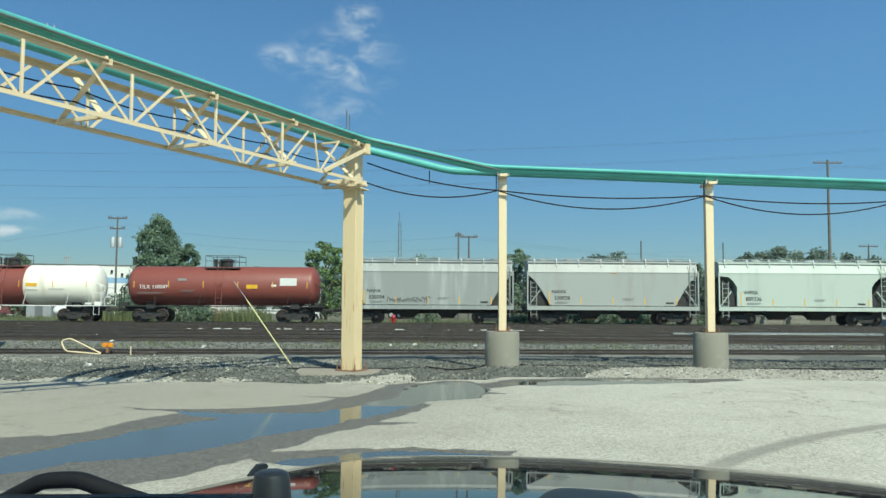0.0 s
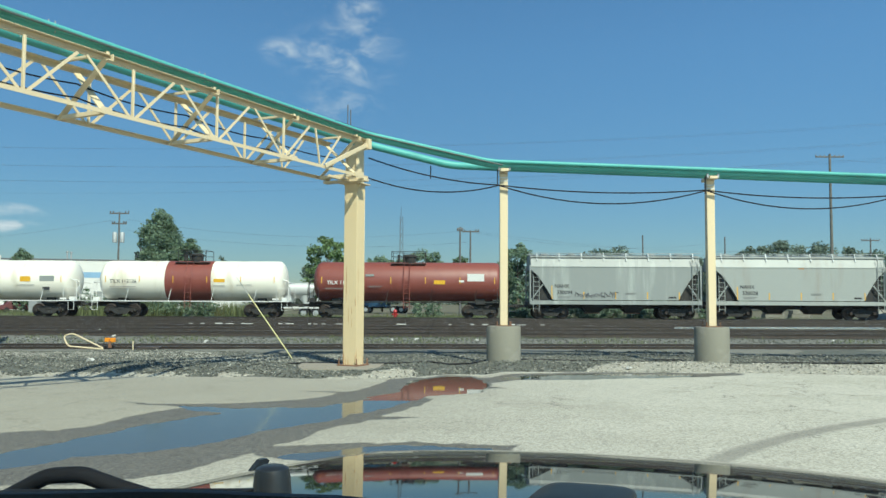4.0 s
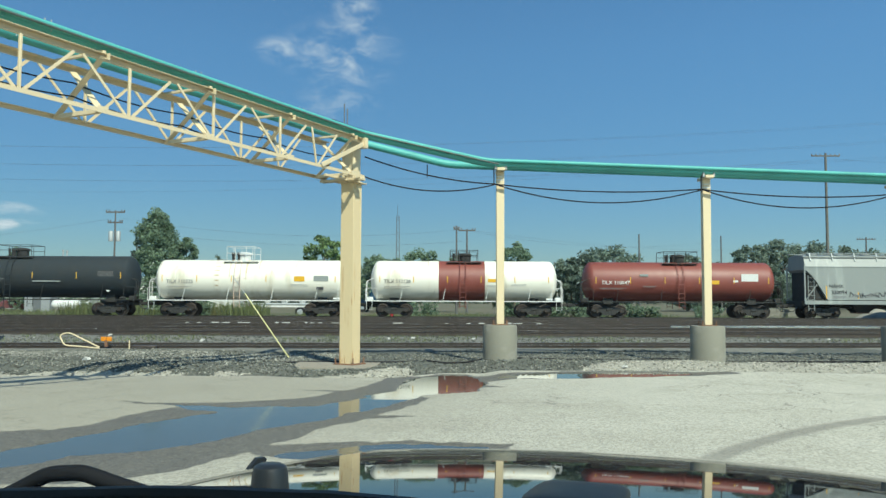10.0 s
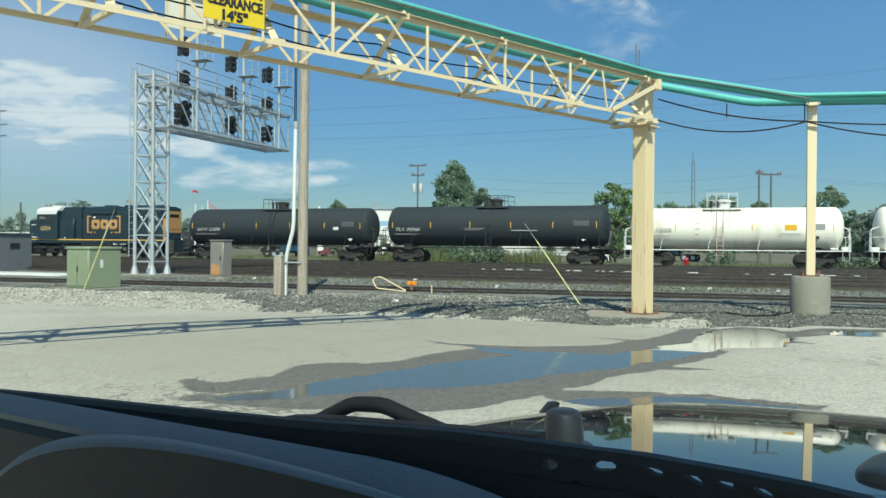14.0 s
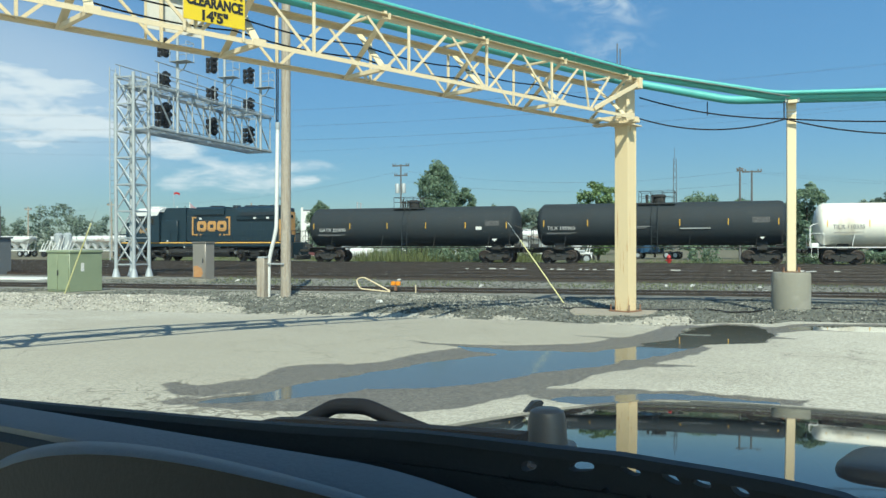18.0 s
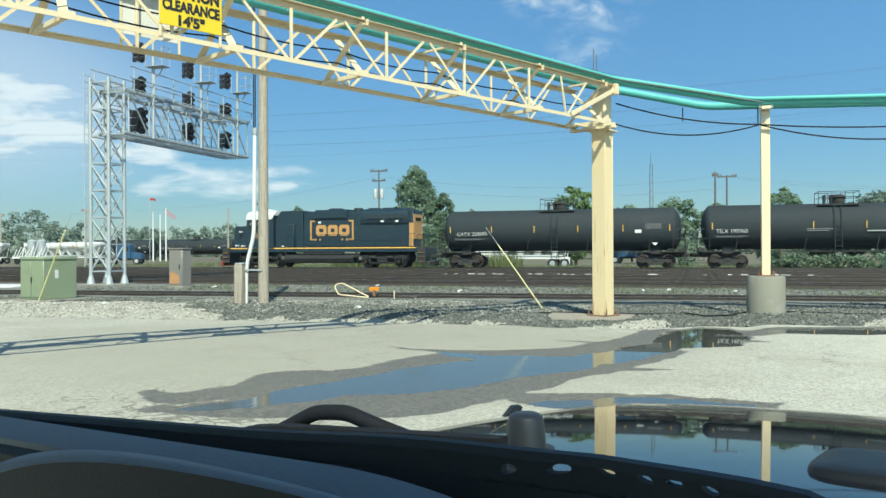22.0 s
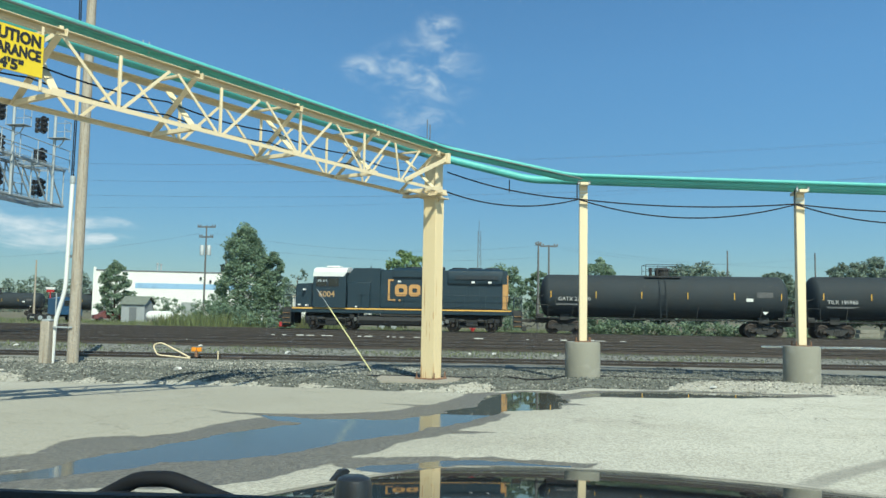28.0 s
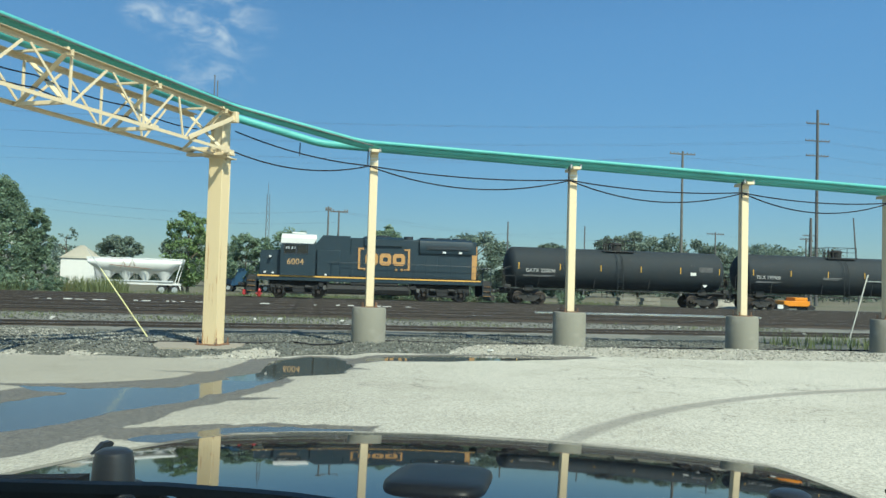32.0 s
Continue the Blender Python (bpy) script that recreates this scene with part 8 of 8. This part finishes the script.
part("cloth", Geo().prism([(0.05, 10.6), (0.5, 10.75), (1.2, 10.5), (1.2, 10.85), (0.5, 11.1), (0.05, 11.0)], -0.02, 0.02), RED_PAINT, t)
FLAG_CLOTH = mat("striped_flag_cloth", (0.30, 0.22, 0.24), 0.8, var=0.2, scale=2, bump=0)
for x, h in ((-100.5, 9.5), (-98.9, 9.0), (-97.6, 10.2)):
    t = thing("flag_mast", "white flag mast beyond the tracks", "flag mast", "flag masts", pose(x, 135, -0.3))
    part("mast", Geo().tube([(0, 0, 0), (0, 0, h)], 0.16, 8, r2=0.09), WHITE_PAINT, t)
    if h > 10:
        part("cloth", Geo().prism([(0.1, h - 0.2), (1.0, h - 0.9), (1.9, h - 1.3), (2.5, h - 2.1), (1.8, h - 2.2), (0.9, h - 1.7), (0.1, h - 1.3)], -0.03, 0.03), FLAG_CLOTH, t, "drooping red and white striped cloth")
# bleached planks and litter on the yard
DEBRIS = mat("pale_litter", (0.46, 0.45, 0.42), 0.8, var=0.1, bump=0)
rnd = random.Random(9)
for i in range(34):
    x, y = rnd.uniform(-24, 20), rnd.choice((rnd.uniform(28.5, 33), rnd.uniform(33, 58), rnd.uniform(19.5, 25)))
    s = rnd.uniform(0.04, 0.13)
    m = pose(x, y, bed_height(x, y) + 0.02, rnd.uniform(-15, 15), rnd.uniform(-15, 15), rnd.uniform(0, 180))
    tagged(part("litter", Geo().prism([(-s, 0), (-0.6 * s, 0.5 * s), (0.3 * s, 0.6 * s), (s, 0.1 * s)], -0.4 * s, 0.5 * s), DEBRIS, at=m), "small pale scrap lying between the tracks", "litter", "litter on the yard")
x = -14.5
while x < 6.0:      # low white blocks, unevenly spaced, with gaps
    wide = rnd.uniform(0.07, 0.26)
    if rnd.random() < 0.72:
        y = 45.2 + 0.02 * x
        tagged(part("rail_block", Geo().box(-wide, wide, -0.09, 0.09, -0.03, rnd.uniform(0.13, 0.17), 0.012), DEBRIS, at=pose(x, y, bed_height(x, y), 0, 0, rnd.uniform(-4, 4))),
               "low white block between the yard tracks", "block", "row of white blocks")
    x += 2 * wide + rnd.uniform(0.12, 0.7)


# polished rails where the tracks join
SHINY = mat("polished_rail", (0.62, 0.62, 0.60), 0.22, 0.9, var=0.06, bump=0)
t = thing("turnout", "polished rails of a turnout between the yard tracks", "turnout", at=pose(17.5, 40.6, 0.10))
for y0, y1, x0, x1 in ((-0.6, 0.5, -4.5, 6.5), (0.75, 1.75, -6.0, 5.0)):
    part("closure_rail", Geo().bar((x0, y0, 0.12), (x1, y1, 0.12), 0.10, 0.12, 0.01), SHINY, t)
part("point_plate", Geo().box(-0.5, 0.9, -0.15, 0.5, 0.0, 0.10, 0.01), SHINY, t)


# ---------------------------------------------------------------- the vehicle that carries the camera
CAR_PAINT = mat("glossy_black_car_paint", (0.006, 0.007, 0.009), 0.06, var=0.1, bump=0.0, coat=0.0, spec=0.5)
for link in list(CAR_PAINT.node_tree.links):
    if link.to_socket.name == "Roughness":
        CAR_PAINT.node_tree.links.remove(link)
CAR_PAINT.node_tree.nodes["Principled BSDF"].inputs["Roughness"].default_value = 0.03
RUBBER = mat("black_moulded_rubber", (0.016, 0.018, 0.020), 0.38, var=0.1, bump=0.05, bscale=200)
WIPER = mat("matt_black_wiper_paint", (0.008, 0.008, 0.009), 0.7, var=0.1, bump=0, spec=0.2)
DASH = mat("black_dashboard_plastic", (0.050, 0.050, 0.052), 0.65, var=0.1, bump=0.1, bscale=300)
VINYL = mat("blue_grey_vinyl", (0.29, 0.29, 0.29), 0.6, var=0.1, bump=0.1, bscale=300)
jeep = thing("off_road_car", "open black off-road car with glossy bonnet, standing on the asphalt", "car", at=pose(0.2304, 1.3922, 0, 0, 0, -17.4))


def bonnet_z(x, y):
    return 1.226 - 0.055 * y - 0.028 * max(0, y) ** 2 - 0.035 * abs(x) ** 2.2


def bonnet():
    nx, ny = 40, 40
    vs, fs = [], []
    for j in range(ny + 1):
        for i in range(nx + 1):
            u, v = i / nx * 2 - 1, j / ny
            front = 1.44 - 0.26 * abs(u) ** 2.2
            y = -0.42 + (front + 0.42) * v
            x = u * (0.98 - 0.12 * max(0, (y + 0.1) / 1.5))
            z = bonnet_z(x, y)
            lip = max(0, v - 0.965) / 0.035
            side = max(0, abs(u) - 0.965) / 0.035
            z -= 0.035 * (1 - math.sqrt(max(0, 1 - min(1, max(lip, side)) ** 2)))
            if j == ny:
                z -= 0.03
            vs.append((x, y, z))
    for j in range(ny):
        for i in range(nx):
            a = j * (nx + 1) + i
            fs.append((a, a + 1, a + nx + 2, a + nx + 1))
    part("bonnet", Geo().add(vs, fs).mesh("bonnet", CAR_PAINT, angle=180), None, jeep, "glossy black bonnet reflecting the sky")


bonnet()
for s in (-1, 1):
    z = bonnet_z(0.576, 0)
    part("rubber_stop", Geo().lathe([(z - 0.02, 0.046), (z + 0.006, 0.046), (z + 0.010, 0.038), (1.272, 0.034), (1.283, 0.031), (1.288, 0.022)], seg=24, at=(s * 0.576, 0, 0)), RUBBER, jeep, "black rubber windscreen stop")
    part("stop_base", Geo().lathe([(z - 0.01, 0.058), (z + 0.008, 0.054)], seg=20, at=(s * 0.576, 0.0, 0)), RUBBER, jeep)
    zz = bonnet_z(0.95, 0.66)
    part("bonnet_catch", Geo().prism([(-0.03, zz - 0.02), (0.015, zz - 0.02), (0.030, zz + 0.002), (0.022, zz + 0.009), (0.0, zz + 0.008)], -0.009, 0.009, axis="x").mesh("bonnet_catch", RUBBER), None, jeep, at=pose(s * 0.985, 0.66, 0, 0, 0, 25 * s))
    # wings, lamps, sills
    part("wing", Geo().prism([(-0.35, 0.55), (-0.35, 0.92), (-0.1, 1.0), (1.05, 0.98), (1.25, 0.86), (1.25, 0.8), (0.2, 0.85), (-0.1, 0.7)], s * 0.88 - 0.14, s * 0.88 + 0.14, axis="x"), RUBBER, jeep)
    part("inner_wing", Geo().box(s * 0.80 - 0.02, s * 0.80 + 0.02, -0.42, 1.2, 0.6, bonnet_z(0.8, 1.2) - 0.045), CAR_PAINT, jeep)
    part("side_panel", Geo().box(s * 0.80 - 0.03, s * 0.80 + 0.03, -2.9, -0.42, 0.5, 1.12, 0.015), CAR_PAINT, jeep)
    part("roll_bar", Geo().tube(rounded([(s * 0.70, -1.95, 0.7), (s * 0.70, -1.95, 1.86), (s * 0.62, -2.8, 1.7), (s * 0.66, -2.85, 0.7)], 0.15), 0.03, 8), RUBBER, jeep)
    for y in (0.62, -2.25):
        w = part("wheel", Geo().lathe([(-0.13, 0.22), (-0.13, 0.36), (-0.10, 0.395), (0.10, 0.395), (0.13, 0.36), (0.13, 0.22)], axis="x", seg=28, at=(s * 0.86, y, 0.395)), TYRE, jeep)
        part("rim", Geo().lathe([(-0.11, 0.21), (0.11, 0.21)], axis="x", seg=18, at=(s * 0.86, y, 0.395)), GALV, w)
ring = []
for k in range(41):
    a = 2 * math.pi * k / 40
    cx, cy = math.cos(a), math.sin(a)
    x, y = -0.02 + 0.10 * math.copysign(abs(cx) ** 0.45, cx), 0.245 + 0.15 * math.copysign(abs(cy) ** 0.45, cy)
    ring.append((x, y, bonnet_z(x, y) - 0.002))
VENT = mat("black_vent_plastic", (0.010, 0.011, 0.012), 0.38, var=0.1, bump=0.0, spec=0.1)
dome = Geo()
loops = [(1.0, -0.004), (0.97, 0.008), (0.88, 0.013), (0.6, 0.016), (0.25, 0.017)]
dome.v = [(-0.02 + (x + 0.02) * s, 0.245 + (y - 0.245) * s, bonnet_z(-0.02 + (x + 0.02) * s, 0.245 + (y - 0.245) * s) + up) for s, up in loops for x, y, _ in ring[:40]]
dome.f = [(40 * j + i, 40 * j + (i + 1) % 40, 40 * j + 40 + (i + 1) % 40, 40 * j + 40 + i) for j in range(4) for i in range(40)] + [tuple(range(160, 200))]
dome.mi = [0] * len(dome.f)
part("bonnet_vent", dome.mesh("bonnet_vent", VENT, angle=60), None, jeep, "low rounded black vent cover on the bonnet")
part("grille", Geo().box(-0.72, 0.72, 1.16, 1.24, 0.55, 1.02, 0.03), CAR_PAINT, jeep)
for i in range(7):
    part("grille_slot", Geo().box(-0.33 + 0.11 * i - 0.03, -0.33 + 0.11 * i + 0.03, 1.235, 1.245, 0.65, 0.95), BLACK, jeep)
for s in (-0.55, 0.55):
    part("headlight", Geo().lathe([(1.23, 0.1), (1.26, 0.1), (1.27, 0.05)], axis="y", seg=20, at=(s, 0, 0.8)), WHITE_PAINT, jeep)
part("front_bumper", Geo().box(-0.85, 0.85, 1.34, 1.5, 0.48, 0.64, 0.03), RUBBER, jeep)
part("floor", Geo().box(-0.78, 0.78, -2.9, 1.2, 0.42, 0.52), RUBBER, jeep)
part("tailgate", Geo().box(-0.78, 0.78, -2.96, -2.9, 0.5, 1.12, 0.015), CAR_PAINT, jeep)
part("soft_top", Geo().prism([(-2.85, 1.70), (-2.75, 1.80), (-1.95, 1.90), (-1.06, 1.92), (-1.04, 1.95), (-1.95, 1.935), (-2.78, 1.84), (-2.9, 1.72)], -0.76, 0.76, axis="x"), RUBBER, jeep, "black fabric top")
part("rear_curtain", Geo().prism([(-2.9, 1.1), (-2.86, 1.72), (-2.84, 1.72), (-2.88, 1.1)], -0.74, 0.74, axis="x"), RUBBER, jeep)
for s in (-1, 1):
    part("seat", Geo().prism([(-1.75, 0.55), (-1.75, 0.85), (-1.95, 1.5), (-2.1, 1.5), (-2.12, 0.6)], s * 0.38 - 0.24, s * 0.38 + 0.24, axis="x"), RUBBER, jeep)
part("cowl", Geo().prism([(-0.95, 1.0), (-0.95, 1.18), (-0.42, 1.215), (-0.42, 1.0)], -0.78, 0.78, axis="x"), DASH, jeep)

# wiper: a cranked arm and its blade
part("wiper_arm", Geo().tube(rounded([(-1.02, -0.30, 1.236), (-0.91, -0.30, 1.270), (-0.825, -0.30, 1.312), (-0.755, -0.30, 1.319), (-0.69, -0.30, 1.304), (-0.60, -0.30, 1.287), (-0.44, -0.32, 1.272)], 0.018, 4), 0.0135, 10), WIPER, jeep, "black cranked wiper arm")
part("wiper_blade", Geo().bar((-0.62, -0.34, 1.285), (0.15, -0.36, 1.245), 0.02, 0.02, 0.004), WIPER, jeep)
part("wiper_pivot", Geo().lathe([(1.16, 0.035), (1.262, 0.03)], seg=14, at=(-0.96, -0.31, 0)), RUBBER, jeep)


# slotted black panel under the wiper
def panel_top(x):
    return 1.3115 + 0.075 * (x + 0.645) - 0.9 * max(0, -0.86 - x) ** 2


PANEL_SLOTS = [-0.812, -0.765, -0.712, -0.668]
cuts = [-1.0] + [x + d for x in PANEL_SLOTS for d in (-0.008, 0.008)] + [-0.42]
for a, b in zip([-1.0 + 0.0725 * i for i in range(8)], [-1.0 + 0.0725 * (i + 1) for i in range(8)]):
    part("panel_edge", Geo().prism([(a, panel_top(a) - 0.013), (b, panel_top(b) - 0.013), (b, panel_top(b)), (a, panel_top(a))], -0.362, -0.335), WIPER, jeep)
for i in range(0, len(cuts), 2):
    a, b = cuts[i], cuts[i + 1]
    part("panel_web", Geo().prism([(a, panel_top(a) - 0.020), (b, panel_top(b) - 0.020), (b, panel_top(b) - 0.0125), (a, panel_top(a) - 0.0125)], -0.360, -0.337), WIPER, jeep)
part("panel_skirt", Geo().prism([(-1.0, 1.17), (-0.42, 1.17), (-0.42, panel_top(-0.42) - 0.019), (-1.0, panel_top(-1.0) - 0.019)], -0.360, -0.337), WIPER, jeep, "black slotted panel under the wiper")

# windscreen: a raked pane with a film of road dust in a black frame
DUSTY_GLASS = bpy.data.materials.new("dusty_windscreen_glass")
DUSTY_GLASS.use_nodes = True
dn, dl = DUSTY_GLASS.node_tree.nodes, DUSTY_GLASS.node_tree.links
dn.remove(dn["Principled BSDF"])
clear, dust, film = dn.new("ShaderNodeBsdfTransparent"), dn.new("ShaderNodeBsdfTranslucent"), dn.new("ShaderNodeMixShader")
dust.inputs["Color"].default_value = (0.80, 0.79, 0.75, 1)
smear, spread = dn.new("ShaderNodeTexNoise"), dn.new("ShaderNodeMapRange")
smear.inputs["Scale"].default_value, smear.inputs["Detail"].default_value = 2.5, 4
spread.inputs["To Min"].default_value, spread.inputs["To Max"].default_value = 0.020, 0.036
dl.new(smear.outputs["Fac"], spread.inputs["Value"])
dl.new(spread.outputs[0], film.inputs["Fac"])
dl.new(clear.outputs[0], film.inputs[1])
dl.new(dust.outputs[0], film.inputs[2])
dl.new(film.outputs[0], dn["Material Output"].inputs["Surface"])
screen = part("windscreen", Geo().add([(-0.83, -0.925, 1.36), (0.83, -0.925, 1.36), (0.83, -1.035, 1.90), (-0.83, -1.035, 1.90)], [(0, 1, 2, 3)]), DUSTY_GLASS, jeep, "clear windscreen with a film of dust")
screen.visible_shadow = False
for s in (-1, 1):
    part("windscreen_post", Geo().prism([(-0.945, 1.18), (-0.895, 1.18), (-1.01, 1.93), (-1.06, 1.93)], s * 0.86 - 0.03, s * 0.86 + 0.03, axis="x"), CAR_PAINT, jeep)
part("windscreen_header", Geo().box(-0.829, 0.829, -1.06, -1.01, 1.885, 1.915, 0.008), CAR_PAINT, jeep)


# dashboard close to the lens
def dash_edge(x):
    return 1.4885 - 0.066 * max(0, 0.0 - x) - 0.02 * max(0, x - 0.05) - 0.30 * max(0, x - 0.095) + 0.0028 * math.exp(-((x + 0.12) / 0.08) ** 2)


def shelf_edge(x):
    """The far edge of the lighter dashboard shelf, which falls away towards the middle of the car."""
    return 1.4649 + 0.034 * (x + 0.344) - 1.0 * max(0, x + 0.15) ** 2


def dash_strip(name, rows, material, label="", x0=-0.74, x1=0.74, n=60, line=None):
    """A long moulding: rows of (y, height against the dash edge)."""
    vs, fs = [], []
    for i in range(n + 1):
        x = x0 + (x1 - x0) * i / n
        vs += [(x, y, (line or dash_edge)(x) + dz) for y, dz in rows]
    m = len(rows)
    for i in range(n):
        for j in range(m):
            fs.append((i * m + j, i * m + (j + 1) % m, (i + 1) * m + (j + 1) % m, (i + 1) * m + j))
    fs += [tuple(range(m))[::-1], tuple(n * m + j for j in range(m))]
    part(name, Geo().add(vs, fs), material, jeep, label)


dash_strip("dash_lip", [(-0.972, -0.0045), (-0.970, 0.0), (-0.962, 0.0), (-0.960, -0.0045)], DASH, "black upper lip of the dashboard")
dash_strip("dash_rail", [(-0.974, -0.050), (-0.972, -0.0185), (-0.960, -0.0185), (-0.956, -0.30), (-0.974, -0.30)], DASH)
# the pierced strip under the lip: each slot an uneven oval
SLOTS = [(-0.0502, -0.0110, 0.0042, 0.0030, 10), (-0.0196, -0.0078, 0.0062, 0.0028, 16), (0.0062, -0.0068, 0.0050, 0.0018, 0), (0.0255, -0.0064, 0.0056, 0.0020, -20),
         (0.0404, -0.0066, 0.0048, 0.0017, -4), (0.0572, -0.0071, 0.0044, 0.0018, -25)]
cuts = [-0.74] + [(a[0] + b[0]) / 2 for a, b in zip(SLOTS, SLOTS[1:])] + [0.0670, 0.74]
cuts.insert(1, -0.0620)
for k, (a, b) in enumerate(zip(cuts, cuts[1:])):
    if k == 0 or k == len(cuts) - 2:
        dash_strip("dash_rib", [(-0.969, -0.0190), (-0.969, -0.0040), (-0.963, -0.0040), (-0.963, -0.0190)], DASH, "", a, b, 24)
        continue
    sx, sz, rx, rz, tilt = SLOTS[k - 1]
    g, n = Geo(), 20
    for y in (-0.969, -0.963):
        for m in range(n):
            u = 2 * math.pi * m / n
            cu, su = math.cos(u), math.sin(u)
            f = 1 / max(abs(cu), abs(su))
            ox = (b - sx) * cu * f if cu > 0 else (sx - a) * cu * f
            oz = (0.0040 + sz) * -1 * su * f if su > 0 else (0.0190 + sz) * su * f
            ct, st = math.cos(radians(tilt)), math.sin(radians(tilt))
            rr = 1 + 0.14 * math.sin(2 * u + k) + 0.08 * math.sin(3 * u + 2 * k)
            ix, iz = rx * cu * rr, rz * su * rr
            g.v += [(sx + ox, y, dash_edge(sx + ox) + sz + oz), (sx + ix * ct - iz * st, y, dash_edge(sx) + sz + ix * st + iz * ct)]
    for m in range(n):
        p, q = 2 * m, 2 * ((m + 1) % n)
        o = 2 * n
        g.f += [(p, q, q + 1, p + 1), (o + p, o + p + 1, o + q + 1, o + q), (p + 1, q + 1, o + q + 1, o + p + 1)]
    g.mi = [0] * len(g.f)
    part("dash_rib", g, DASH, jeep)
dash_strip("dash_pad", [(-0.999, -0.060), (-0.998, -0.040), (-0.9755, -0.036), (-0.9755, -0.060)], DASH)
dash_strip("dash_shelf", [(-1.034, -0.20), (-1.034, -0.0068), (-1.030, -0.0048), (-1.003, -0.0005), (-1.0, -0.003), (-1.0, -0.20)], VINYL, "blue-grey vinyl dashboard shelf", -0.74, -0.05, 50, shelf_edge)
dash_strip("dash_recess", [(-1.0405, -0.25), (-1.0405, -0.016), (-1.0345, -0.011), (-1.0345, -0.25)], DASH, "", -0.74, -0.05, 50, shelf_edge)


def hood_line(x, crown, peak, west, east):
    """Arched line of the instrument hood, steeper towards the door than towards the middle of the car."""
    u = (x - peak) / (west if x < peak else east)
    return crown - 0.10 * (1 - math.sqrt(max(0, 1 - min(1, abs(u)) ** 2.4)))


def hood_outer(x):
    return hood_line(x, 1.4775, -0.17, 0.315, 0.30)


def hood_inner(x):
    return hood_line(x, 1.4838, -0.10, 0.345, 0.30)


hood, face = Geo(), Geo()
N = 36
for i in range(N + 1):
    xa, xb = -0.484 + 0.61 * i / N, -0.444 + 0.64 * i / N
    a, b = hood_outer(xa), hood_inner(xb)
    hood.v += [(xa, -1.058, a - 0.05), (xa, -1.058, a - 0.003), (0.8 * xa + 0.2 * xb, -1.061, 0.8 * a + 0.2 * b), (0.2 * xa + 0.8 * xb, -1.078, 0.2 * a + 0.8 * b + 0.0005), (xb, -1.082, b - 0.002)]
    face.v.append((xb, -1.0818, b - 0.0022))
hood.f = [(5 * i + k, 5 * i + k + 1, 5 * i + k + 6, 5 * i + k + 5) for i in range(N) for k in range(4)]
hood.mi = [0] * len(hood.f)
part("instrument_hood", hood.mesh("instrument_hood", VINYL, angle=80), None, jeep, "rounded blue-grey hood over the instruments")
face.v += [(0.196, -1.0818, 1.2), (-0.444, -1.0818, 1.2)]
face.f = [tuple(range(N + 3))]
face.mi = [0]
part("instrument_panel", face, DASH, jeep, "black instrument panel")


motions()
